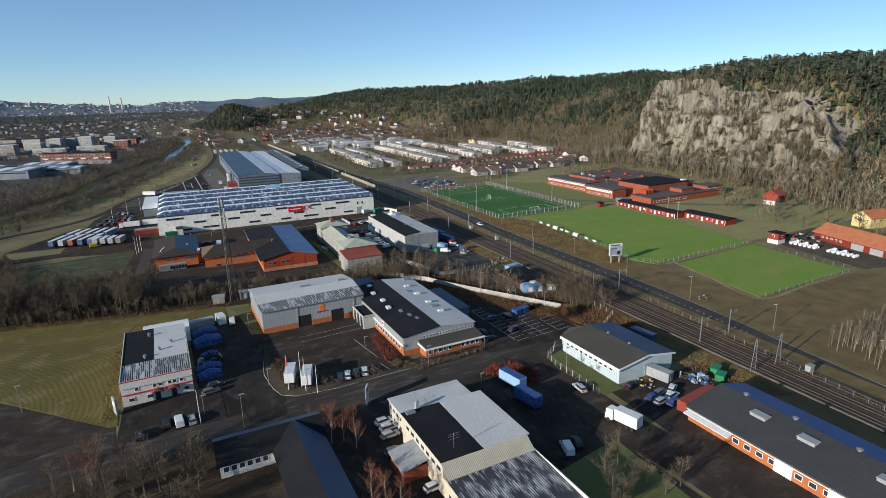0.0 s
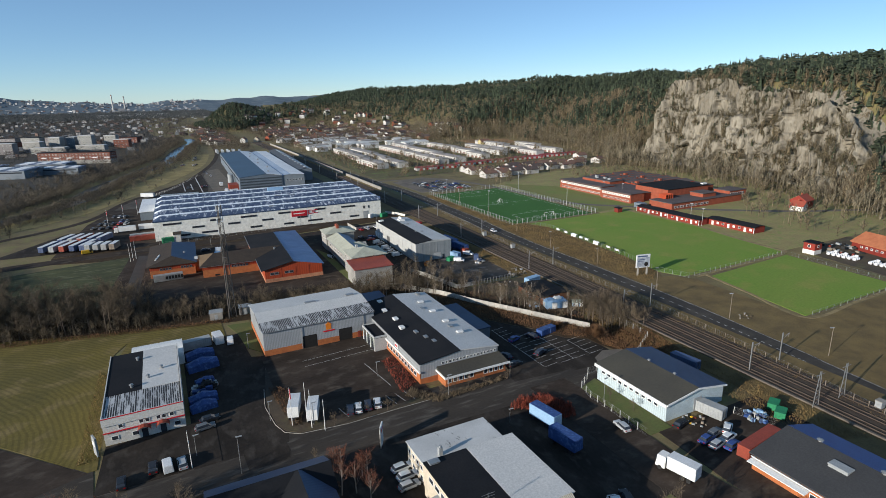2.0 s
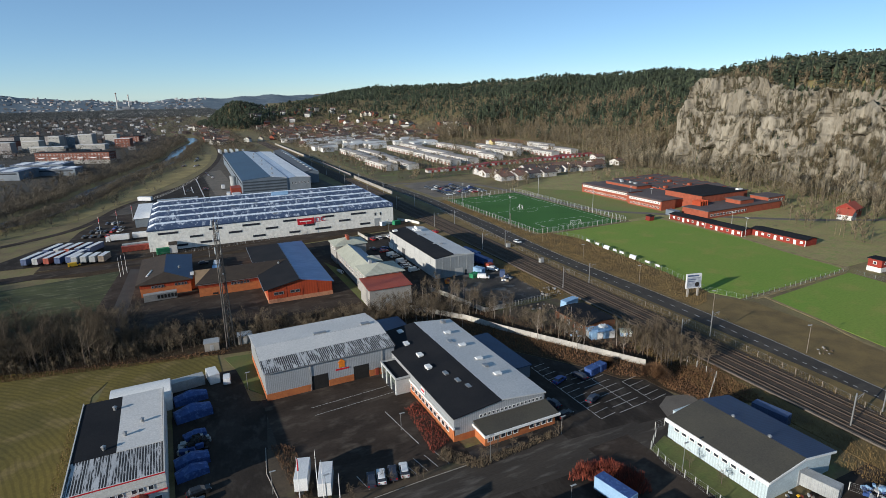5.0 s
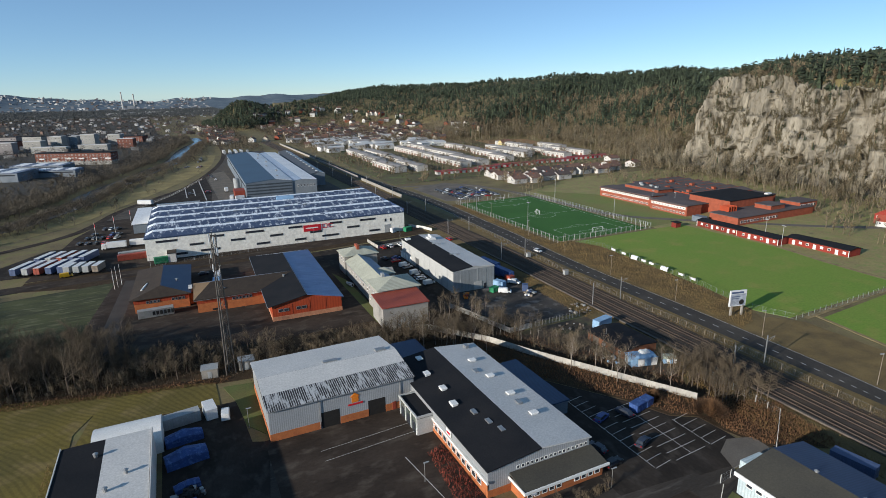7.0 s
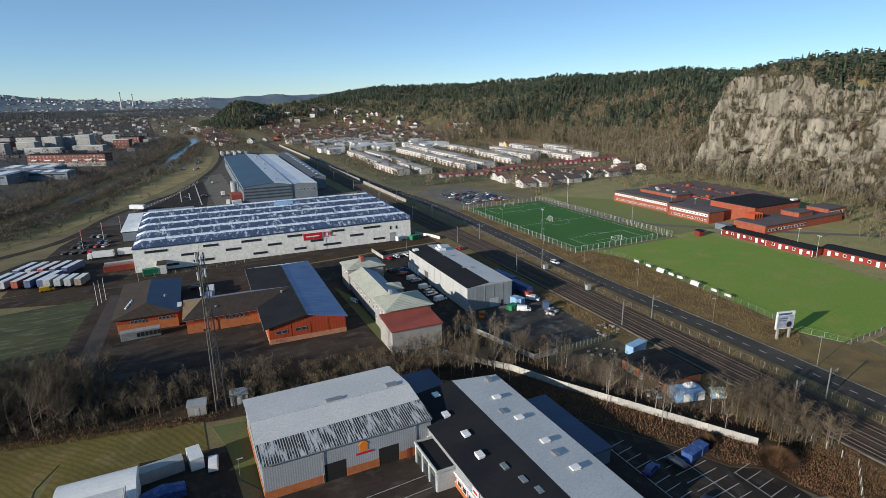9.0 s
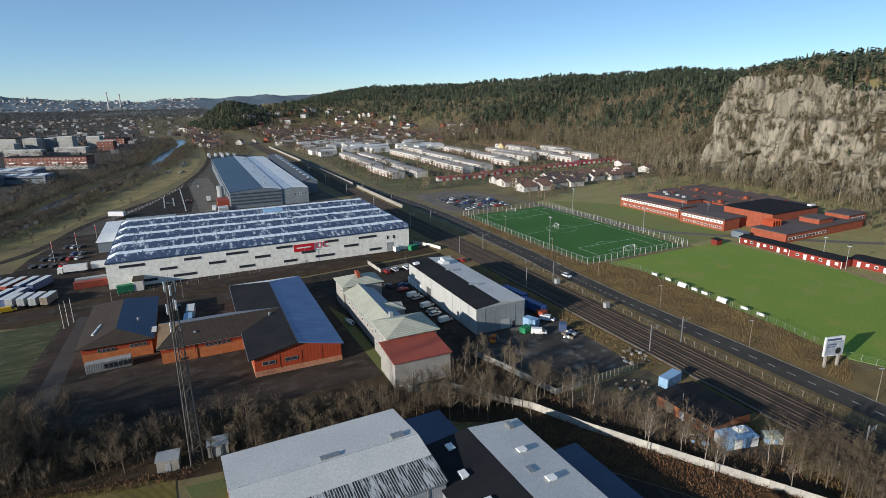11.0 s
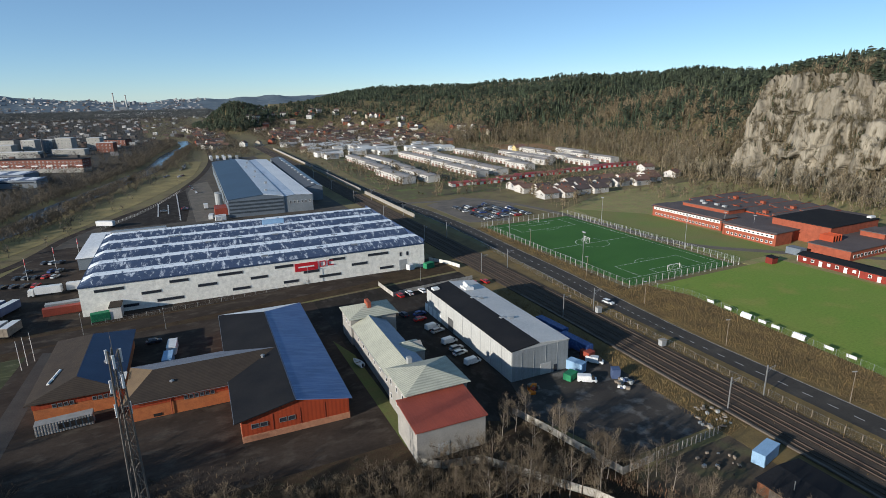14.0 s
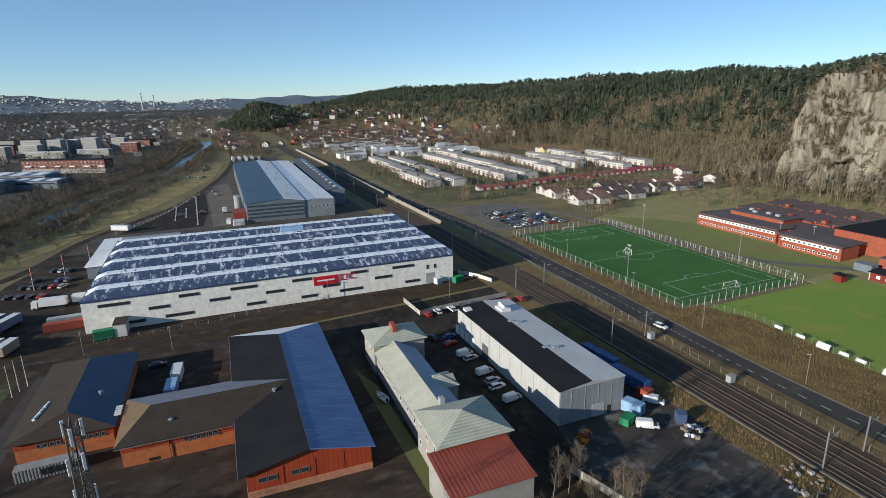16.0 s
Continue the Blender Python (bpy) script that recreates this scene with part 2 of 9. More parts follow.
bramble_m = mat("rusty_brambles", (0.185, 0.098, 0.046), (0.12, 0.067, 0.036), 0.95, 0.3, 4, 0.1, island=0.45)
frost_white = mat("thick_frost", (0.80, 0.80, 0.80), (0.70, 0.71, 0.72), 0.6, 0.05, 1.0, 0.05)
street_m = mat("worn_street", (0.062, 0.052, 0.043), (0.046, 0.039, 0.033), 0.9, 0.12, 2.5, 0.2, third=(0.105, 0.092, 0.08), stretch=(0.35, 1.6, 1), spec=0.12)
roof_speckle = patchy("white_sheet_with_dark_spots", (0.60, 0.59, 0.57), (0.06, 0.056, 0.052), 0.5, 0.58, 0.66, (1.6, 0.6, 1), 0.6, ribs=("X", 0.5))
wood_pole = mat("grey_wood", (0.27, 0.22, 0.17), (0.2, 0.165, 0.13), 0.9, 1.0, 8, 0.1)
tyre = mat("black_rubber", (0.02, 0.02, 0.02), (0.03, 0.03, 0.03), 0.9, 2, 9, 0.0)
black_m = mat("dark_opening", (0.015, 0.014, 0.013), (0.02, 0.018, 0.017), 0.9, 1, 5, 0.0)
red_sign = mat("red_sign", (0.55, 0.02, 0.03), (0.48, 0.02, 0.03), 0.5, 1, 5, 0.0)
orange_sign = mat("orange_sign", (0.75, 0.22, 0.02), (0.65, 0.18, 0.02), 0.5, 1, 5, 0.0)
green_m = mat("green_net", (0.03, 0.24, 0.10), (0.02, 0.17, 0.08), 0.7, 1, 5, 0.1)
tarp_blue = mat("blue_tarpaulin", (0.04, 0.085, 0.25), (0.03, 0.06, 0.18), 0.5, 0.5, 5, 0.3, third=(0.09, 0.16, 0.34))
blue_paint = mat("blue_container_paint", (0.07, 0.10, 0.19), (0.055, 0.08, 0.155), 0.5, 0.6, 5, 0.05)
sky_paint = mat("light_blue_paint", (0.27, 0.42, 0.60), (0.23, 0.37, 0.53), 0.5, 0.5, 5, 0.05)
rust_red = mat("rust_red_paint", (0.30, 0.06, 0.035), (0.24, 0.05, 0.03), 0.6, 0.6, 5, 0.1)
grey_paint = mat("grey_paint", (0.35, 0.36, 0.36), (0.28, 0.29, 0.29), 0.5, 0.6, 5, 0.05)
yellow_paint = mat("yellow_paint", (0.75, 0.42, 0.02), (0.68, 0.37, 0.02), 0.4, 0.8, 5, 0.0)
hedge_red = mat("red_shrub_leaves", (0.26, 0.06, 0.035), (0.15, 0.042, 0.03), 0.9, 0.6, 5, 0.2, island=0.4)
wrap_white = mat("white_plastic_wrap", (0.75, 0.75, 0.76), (0.68, 0.68, 0.7), 0.35, 0.5, 4, 0.1)

# ---- mesh helpers ----


def finish(bm, name, material, smooth=False):
    me = bpy.data.meshes.new(name)
    bm.normal_update()
    bm.to_mesh(me)
    bm.free()
    for mm in (material if isinstance(material, (list, tuple)) else [material]):
        me.materials.append(mm)
    if smooth:
        for p in me.polygons:
            p.use_smooth = True
    return me


def part(name, bm, material, parent, label=""):
    ob = new(name, bm if isinstance(bm, bpy.types.Mesh) else finish(bm, name, material))
    ob.parent = parent
    if label:
        tagged(ob, label)
    return ob


def thing(name, label, category, x=0, y=0, z=0, yaw=0, group="", kind=""):
    ob = new(name)
    ob.empty_display_size = 0.5
    ob.matrix_basis = pose(x, y, z, 0, 0, yaw)
    return tagged(ob, label, category, group, kind)


def turned(root, x, y, yaw):
    """Turn a whole building about one of its corners."""
    root.matrix_basis = pose(x, y, 0, 0, 0, yaw) @ pose(-x, -y, 0)


def struct(name, bm, material, label, category):
    ob = new(name, bm if isinstance(bm, bpy.types.Mesh) else finish(bm, name, material))
    return tagged(ob, label, category, kind="structure")


def box(bm, x0, y0, z0, x1, y1, z1):
    v = [bm.verts.new(p) for p in ((x0, y0, z0), (x1, y0, z0), (x1, y1, z0), (x0, y1, z0), (x0, y0, z1), (x1, y0, z1), (x1, y1, z1), (x0, y1, z1))]
    for f in ((0, 3, 2, 1), (4, 5, 6, 7), (0, 1, 5, 4), (1, 2, 6, 5), (2, 3, 7, 6), (3, 0, 4, 7)):
        bm.faces.new([v[i] for i in f])
    return bm


def boxes(*dims):
    bm = bmesh.new()
    for d in dims:
        box(bm, *d)
    return bm


def bar(bm, a, b, r, n=5, r1=None):
    """A round bar from a to b, thinner at b if r1 is given."""
    a, b = Vector(a), Vector(b)
    q = (b - a).to_track_quat("Z", "Y")
    r1 = r if r1 is None else r1
    ring = [[bm.verts.new(c + q @ Vector((rr * math.cos(k * math.tau / n), rr * math.sin(k * math.tau / n), 0))) for k in range(n)] for c, rr in ((a, r), (b, r1))]
    for k in range(n):
        bm.faces.new((ring[0][k], ring[0][(k + 1) % n], ring[1][(k + 1) % n], ring[1][k]))
    bm.faces.new(ring[0][::-1])
    bm.faces.new(ring[1])
    return bm


def slab(bm, pts, thick):
    """A plate with the given top outline (anticlockwise from above), thick downwards."""
    top = [bm.verts.new(p) for p in pts]
    low = [bm.verts.new((p[0], p[1], p[2] - thick)) for p in pts]
    bm.faces.new(top)
    bm.faces.new(low[::-1])
    k = len(pts)
    for i in range(k):
        bm.faces.new((low[i], low[(i + 1) % k], top[(i + 1) % k], top[i]))
    return bm


def sheet(name, pts, z, material, label, category, thick=0.3):
    """A flat piece of ground, given by its outline."""
    bm = slab(bmesh.new(), [(x, y, z) for x, y in pts], thick)
    return struct(name, bm, material, label, category)


def ribbon(name, line, width, z, material, label, category, thick=0.25, smoothing=8):
    """A strip of ground along a line."""
    pts = [Vector((*p, 0)) for p in line]
    out = []
    for i in range(len(pts) - 1):
        p0, p1, p2, p3 = pts[max(i - 1, 0)], pts[i], pts[i + 1], pts[min(i + 2, len(pts) - 1)]
        for k in range(smoothing):
            t = k / smoothing
            out.append(0.5 * ((2 * p1) + (p2 - p0) * t + (2 * p0 - 5 * p1 + 4 * p2 - p3) * t * t + (3 * p1 - p0 - 3 * p2 + p3) * t ** 3))
    out.append(pts[-1])
    bm = bmesh.new()
    rows = []
    for i, p in enumerate(out):
        d = (out[min(i + 1, len(out) - 1)] - out[max(i - 1, 0)]).normalized()
        s = Vector((d.y, -d.x, 0)) * (width / 2)
        rows.append([bm.verts.new((q.x, q.y, zz)) for q, zz in ((p - s, z - thick), (p - s, z), (p + s, z), (p + s, z - thick))])
    for r, q in zip(rows, rows[1:]):
        for k in range(3):
            bm.faces.new((r[k], r[k + 1], q[k + 1], q[k]))
    bmesh.ops.recalc_face_normals(bm, faces=bm.faces)
    return struct(name, bm, material, label, category), out


def mesh_np(name, verts, faces, material):
    """A mesh from arrays of points and triangles."""
    me = bpy.data.meshes.new(name)
    me.vertices.add(len(verts))
    me.vertices.foreach_set("co", np.asarray(verts, np.float32).ravel())
    me.loops.add(faces.size)
    me.loops.foreach_set("vertex_index", faces.astype(np.int32).ravel())
    me.polygons.add(len(faces))
    me.polygons.foreach_set("loop_start", np.arange(0, faces.size, faces.shape[1], dtype=np.int32))
    me.materials.append(material)
    me.update(calc_edges=True)
    return me


def scattered(protos, places, scales, heights, rng):
    """Many turned copies of small arrays of points and triangles, joined into one pair of arrays."""
    vs, fs, base = [], [], 0
    for (x, y, z), s, h in zip(places, scales, heights):
        v, f = protos[rng.integers(len(protos))]
        a = rng.uniform(0, math.tau)
        c, q = math.cos(a), math.sin(a)
        w = np.empty_like(v)
        w[:, 0] = x + s * (v[:, 0] * c - v[:, 1] * q)
        w[:, 1] = y + s * (v[:, 0] * q + v[:, 1] * c)
        w[:, 2] = z + h * v[:, 2]
        vs.append(w)
        fs.append(f + base)
        base += len(v)
    return np.concatenate(vs), np.concatenate(fs)


# ---- terrain ----
FOOT = [(348, -400), (352, 110), (392, 190), (402, 240), (412, 305), (417, 350), (422, 395), (426, 430), (462, 513), (487, 619), (500, 740), (405, 800), (430, 1050), (330, 1250),
        (130, 1250), (92, 1430), (150, 1600), (270, 1800), (420, 2700), (500, 3000), (6000, 3000), (6000, -400)]


def foot_distance(x, y):
    """Metres into the hills, negative on the valley floor."""
    x, y = np.asarray(x, float), np.asarray(y, float)
    best, inside = np.full(x.shape, 1e9), np.zeros(x.shape, bool)
    n = len(FOOT)
    for i in range(n):
        (ax, ay), (bx, by) = FOOT[i], FOOT[(i + 1) % n]
        dx, dy = bx - ax, by - ay
        t = np.clip(((x - ax) * dx + (y - ay) * dy) / (dx * dx + dy * dy), 0, 1)
        if i < 18:
            best = np.minimum(best, np.hypot(x - ax - t * dx, y - ay - t * dy))
        cross = ((ay > y) != (by > y)) & (x < (bx - ax) * (y - ay) / ((by - ay) or 1e-9) + ax)
        inside ^= cross
    return np.where(inside, best, -best)


def wavy(x, y, s, k):
    return (np.sin(x / s + 1.3 * k) * np.cos(y / (s * 1.2) - 0.7 * k) + 0.6 * np.sin((x + y) / (s * 0.55) + 2.1 * k) + 0.4 * np.cos((x - 1.6 * y) / (s * 0.33) + k)) / 2.0


def cliff_weight(y):
    y = np.asarray(y, float)
    up, down = np.clip((y - 160) / 45, 0, 1), np.clip((425 - y) / 35, 0, 1)
    w = np.minimum(up, down)
    return w * w * (3 - 2 * w)


def terrain(x, y):
    x, y = np.asarray(x, float), np.asarray(y, float)
    d = foot_distance(x, y)
    e = np.clip(d, 0, None)
    far = np.clip((y - 500) / 600, 0, 1)
    size = np.interp(y, [0, 300, 900, 1300, 1600, 2000, 2300, 3000], [1.06, 1.06, 1.13, 1.12, 1.0, 1.1, 1.04, 0.72])
    soft = 90 * size * (1 - np.exp(-(e / (150 + 110 * far)) ** 1.25)) * (1 + 0.16 * wavy(x, y, 170, 1)) + 3.0 * wavy(x, y, 38, 2) * np.clip(e / 60, 0, 1)
    s = np.clip((e - 34) / 34, 0, 1)
    steep = 6 * np.clip(e / 20, 0, 1) + 70 * s * s * (3 - 2 * s) + 13 * np.clip((e - 68) / 120, 0, 1) + 2.0 * wavy(x, y, 30, 3) * s
    w = cliff_weight(y) * (x < 900)
    h = soft * (1 - w) + steep * w
    # low far hills beyond the town
    r = np.hypot(x, y)
    ridge = np.clip((y - 3650) / 750, 0, 1)
    ridge = ridge * ridge * (3 - 2 * ridge)
    h = h + ridge * (np.interp(x, [-2600, -1500, -810, -450, -50, 260, 700, 1200], [112, 100, 90, 50, 44, 56, 66, 72]) + 5 * np.sin(x / 90) + 4 * np.sin(x / 37)) * (d < 0)
    # a knoll at the end of the spur
    h = h + 36 * np.exp(-((x - 152) / 52) ** 2 - ((y - 1440) / 130) ** 2)
    h = h + np.clip((-x - 900) / 900, 0, 1) * np.clip((y - 900) / 900, 0, 1) * 45 * (d < 0)
    return h


def axis_steps(stops):
    out = []
    for (a, b, step) in stops:
        out += list(np.arange(a, b, step))
    return np.array(out + [stops[-1][1]])


gx = axis_steps([(-4800, -800, 200), (-800, -200, 40), (-200, 330, 10), (330, 560, 5), (560, 900, 17), (900, 2000, 50), (2000, 4800, 200)])
gy = axis_steps([(-900, -200, 70), (-200, 180, 12), (180, 460, 6), (460, 900, 12), (900, 1600, 35), (1600, 4800, 100)])
GX, GY = np.meshgrid(gx, gy)
GZ = terrain(GX, GY) - 0.05
RIVER = [(-190, 250), (-130, 340), (-98, 400), (-80, 440), (-66, 480), (-58, 530), (-40, 590), (-22, 660), (-2, 730), (8, 800), (16, 880), (30, 960), (46, 1040), (40, 1150)]
RV = np.array(RIVER, float)


def river_distance(x, y):
    best = np.full(np.shape(x), 1e9)
    for (ax, ay), (bx, by) in zip(RV, RV[1:]):
        dx, dy = bx - ax, by - ay
        t = np.clip(((x - ax) * dx + (y - ay) * dy) / (dx * dx + dy * dy), 0, 1)
        best = np.minimum(best, np.hypot(x - ax - t * dx, y - ay - t * dy))
    return best


GZ = GZ - 2.6 * np.clip(1 - (river_distance(GX, GY) - 7) / 14, 0, 1)
nx, ny = len(gx), len(gy)
idx = np.arange(nx * ny).reshape(ny, nx)
quads = np.stack([idx[:-1, :-1], idx[:-1, 1:], idx[1:, 1:], idx[1:, :-1]], -1).reshape(-1, 4)
gm = mesh_np("ground", np.stack([GX, GY, GZ], -1).reshape(-1, 3), quads, ground_m)
for p in gm.polygons:
    p.use_smooth = True
struct("ground", gm, ground_m, "rough winter grass and brown soil of the valley and its hills", "ground")
ribbon("water", RIVER, 19, -1.5, water_m, "dark calm river between bare brushy banks", "river")

# ---- roads, yards, fields ----
ROAD = [(118, -250), (131, -60), (140, 28), (142.3, 45), (144.3, 65), (146.2, 90), (147.3, 130), (147.2, 175), (148.4, 200), (149.7, 217), (152.2, 245), (154, 285), (156.5, 330), (156, 380), (152, 430), (149, 520), (150, 650), (150, 800), (145, 1000)]
_, road_line = ribbon("road", ROAD, 9.7, 0.06, road_m, "dark asphalt main road with dashed lines", "road")
STREET = [(-160, 74), (-60, 70), (-27, 67.5), (0, 67.5), (30, 68), (62, 66.5), (84, 64.5)]
ribbon("road_street", STREET, 8.5, 0.06, street_m, "worn asphalt estate street in the shade", "road")
ribbon("road_lane", [(74, 66), (74, 45), (74, 25), (77, 0), (78, -60)], 11, 0.075, yard_m, "worn asphalt side lane by the fence", "road")
ribbon("road_access", [(5, 66), (4, 85), (4, 108), (0, 122), (-2, 136)], 9, 0.07, asphalt, "asphalt access lane between yards", "road")
ribbon("road_north", [(-140, 258), (-60, 266), (0, 269), (40, 273), (75, 276), (88, 280)], 9, 0.06, yard_m, "worn asphalt street before the warehouse", "road")
ribbon("road_river", [(-190, 250), (-110, 315), (-56, 361), (-35, 423), (-12, 470), (8, 510), (30, 590), (48, 680), (62, 800), (70, 1000)], 5, 0.06, yard_m, "narrow asphalt lane along the river meadow", "road")
ribbon("road_school", [(152, 418), (180, 412), (206, 405), (221, 366), (228, 305), (232, 255), (255, 225), (275, 205), (330, 160), (420, 120)], 5, 0.06, mat("pale_lane", (0.16, 0.135, 0.11), (0.12, 0.105, 0.085), 0.9, 0.2, 2, 0.2), "narrow asphalt lane past the pitch", "road")
ribbon("verge_river", [(-215, 262), (-130, 330), (-72, 392), (-50, 440), (-25, 500), (0, 570), (24, 660), (38, 780)], 26, 0.03, pale_strip, "pale grass strip above the river bank", "verge")

sheet("street_apron", [(-48, 63), (92, 60), (92, 78), (46, 78), (46, 118), (8, 118), (8, 73), (-27, 73), (-28, 85), (-48, 77)], 0.0305, street_m, "worn asphalt joining the street and the yards", "yard")
sheet("yard_west", [(-9.5, 66), (8, 66), (11, 78), (9, 98), (12, 117.5), (8.6, 119), (7.4, 138), (-9, 140), (-9, 90)], 0.05, asphalt, "dark asphalt yard in shadow", "yard")
sheet("yard_front", [(-27, 72), (-4, 72), (-4, 90), (-26, 89)], 0.10, asphalt, "asphalt parking strip before a low building", "yard")
sheet("yard_middle", [(11, 76), (46, 74), (45.5, 118), (11, 118)], 0.055, yard_m, "brown worn asphalt yard", "yard")
sheet("yard_parking", [(67, 70), (101, 66), (101, 76), (100.5, 82), (95.3, 85.2), (91.2, 94.5), (80, 111.5), (68, 128)], 0.05, asphalt, "asphalt car park with painted bays", "car park")
sheet("yard_office", [(14, 0), (70, 0), (69, 61), (14, 63)], 0.045, asphalt, "dark asphalt yard round an office", "yard")
sheet("yard_east", [(78, -40), (119, -40), (117, 37), (82, 37)], 0.05, yard_m, "brown asphalt yard with parked cars", "yard")
sheet("yard_orange", [(-36, 170), (57, 170), (57, 262), (-26, 262)], 0.045, yard_m, "worn asphalt court round brick workshops", "yard")
sheet("yard_hip", [(57, 178), (124, 140), (124, 268), (57, 262)], 0.05, asphalt, "dark asphalt court between workshops", "yard")
sheet("yard_work", [(84, 166), (92, 144), (119, 144), (121, 200), (106, 182), (88, 181)], 0.056, mat("frosty_gravel", (0.062, 0.053, 0.045), (0.036, 0.031, 0.027), 0.9, 0.09, 2.5, 0.3, third=(0.14, 0.13, 0.118)), "grey gravelly storage yard", "yard")
sheet("yard_shed", [(88, 140), (119, 140), (122, 100), (111, 97), (92, 124)], 0.05, mud, "muddy scrap yard beside the railway", "yard")
sheet("yard_warehouse", [(-60, 275), (118, 280), (120, 290), (-10, 288), (-16, 395), (-40, 395), (-52, 352)], 0.05, yard_m, "asphalt apron of the warehouse", "yard")
sheet("yard_far", [(-50, 372), (118, 372), (116, 660), (112, 800), (64, 800), (50, 680), (32, 590), (10, 510), (-10, 470), (-33, 423)], 0.041, mat("faded_yard", (0.088, 0.075, 0.061), (0.06, 0.051, 0.042), 0.9, 0.06, 2.5, 0.2, third=(0.115, 0.09, 0.062)), "wide faded asphalt yard behind the warehouse", "yard")
sheet("yard_dark", [(-22, 430), (22, 432), (26, 480), (26, 560), (14, 520), (-2, 474)], 0.047, asphalt, "dark asphalt parking yard behind the warehouse", "yard")
sheet("yard_apron", [(27, 428), (45, 428), (45, 600), (34, 590), (27, 545)], 0.049, mat("grey_apron", (0.16, 0.138, 0.112), (0.12, 0.104, 0.086), 0.9, 0.12, 2.5, 0.2, third=(0.19, 0.16, 0.125)), "worn concrete apron along the factory hall", "yard")
sheet("yard_lorry", [(-86, 285), (-25, 281), (-30, 330), (-60, 330)], 0.06, asphalt, "asphalt lorry park", "yard")
sheet("school_grounds", [(228, 112), (352, 112), (392, 190), (401, 240), (410, 300), (414, 345), (400, 385), (300, 382), (229, 345)], 0.028, mat("school_grass", (0.29, 0.25, 0.10), (0.25, 0.20, 0.09), 0.95, 0.09, 0.9, 0.5, third=(0.21, 0.24, 0.07)), "rough lawns round the school", "lawn")
sheet("court_west", [(-75, 28), (16, 28), (16, 63), (-30, 63), (-75, 65)], 0.034, litter_m, "dark leaf-strewn ground under trees", "ground")
sheet("yard_low_office", [(-9, 28), (3, 28), (3, 41), (-9, 41)], 0.05, asphalt, "shaded asphalt court of the low office", "yard")
sheet("wall_lane", [(70, 165), (77.4, 153), (88, 129.6), (97, 111), (103, 111), (92, 142), (86.6, 154.4), (82.6, 166.6), (76, 172)], 0.038, litter_m, "leaf-strewn strip between two walls", "ground")
sheet("street_verge", [(-32, 254), (58, 264), (122, 270), (121, 292), (84, 287.6), (20, 279.6), (-14, 277.8), (-60, 274), (-60, 262)], 0.036, litter_m, "trampled brown verge along the warehouse street", "verge")
sheet("thicket_floor", [(-80, 166), (-22, 155), (8, 149), (58, 144), (84, 128), (100, 100), (106, 88), (112, 97), (92, 138), (84, 153), (77, 168), (58, 168), (50, 172), (-30, 182), (-80, 196)], 0.032, litter_m, "dark leaf litter under the thicket", "ground")
sheet("bramble_bank", [(80.2, 111.8), (91.4, 94.7), (95.5, 85.4), (100.7, 82.2), (101.2, 76), (104, 68), (118, 60), (122, 80), (116, 96), (106, 92), (88, 128), (70, 140), (68, 128.2)], 0.042, litter_m, "bank of brown brambles beside the car park", "ground")
sheet("concrete_apron", [(92, 66.5), (104, 64), (104.5, 71.5), (99, 73.5), (94, 71)], 0.065, gravel_m, "pale gravel apron at the fence", "yard")
sheet("yard_brown", [(-120, 95), (-54, 107), (-28.5, 80.5), (-46, 74), (-150, 80)], 0.05, yard_m, "brown asphalt square by the field", "yard")
sheet("car_park_north", [(166, 345), (190, 338), (216, 376), (200, 418), (166, 405)], 0.04, gravel_m, "gravel car park with many cars", "car park")
sheet("farm_yard", [(238, 60), (262, 55), (300, 60), (290, 112), (246, 106)], 0.04, mud, "muddy farm yard", "yard")
sheet("soil_strip", [(136.5, -20), (205, -20), (245, 20), (236, 60), (172, 58), (174, 104), (168, 112), (160, 112), (151.6, 96), (149.4, 65), (145, 28)], 0.035, verge, "rough brown grass between road and pitch", "ground")

# the town soil's brown is darkened and cooled to hold some haze
sheet("town_ground", [(-102, 440), (-88, 480), (-80, 530), (-62, 590), (-44, 660), (-24, 730), (-14, 800), (-6, 880), (8, 960), (22, 1040), (14, 1150), (-20, 1300), (-60, 2400), (-880, 2400), (-880, 560), (-300, 420)], 0.022, mat("town_soil", (0.062, 0.054, 0.044), (0.040, 0.037, 0.034), 0.95, 0.03, 2.5, 0.3, third=(0.085, 0.075, 0.05)), "brown scrubby ground of the town beyond the river", "ground")
sheet("meadow_west", [(-170, 120), (-54, 108), (-28.6, 80.8), (-27, 81), (-27, 140), (-20, 156), (-60, 168), (-170, 178)], 0.04, meadow, "mown olive meadow with furrows", "field")
sheet("meadow_strip", [(-28, 124), (-9.2, 134), (-9.2, 140.2), (3.7, 138.4), (3.5, 150), (0, 152), (-22, 157)], 0.045, meadow, "strip of mown grass", "field")
# dark streaks in the frosty grass stand in for striped tree shadow
sheet("frosty_lawn", [(-95, 196), (-28, 184), (-23, 258), (-75, 250)], 0.04, mat("frosty_shaded_grass", (0.068, 0.075, 0.026), (0.038, 0.042, 0.018), 0.95, 0.12, 1.5, 0.3, third=(0.115, 0.118, 0.062), stretch=(0.4, 1.7, 1)), "frost-touched lawn with painted shade streaks beside a drive", "lawn")
sheet("footpath", [(-27.8, 184), (-22.6, 183), (-18.6, 256), (-22.8, 258)], 0.062, mat("pale_path_asphalt", (0.064, 0.056, 0.05), (0.05, 0.044, 0.04), 0.9, 0.2, 2.5, 0.2), "pale asphalt path beside the lawn", "path")
sheet("lawn_office", [(47, 0), (68, 0), (69, 22), (50, 19)], 0.06, lawn_dark, "green lawn with shrubs", "lawn")
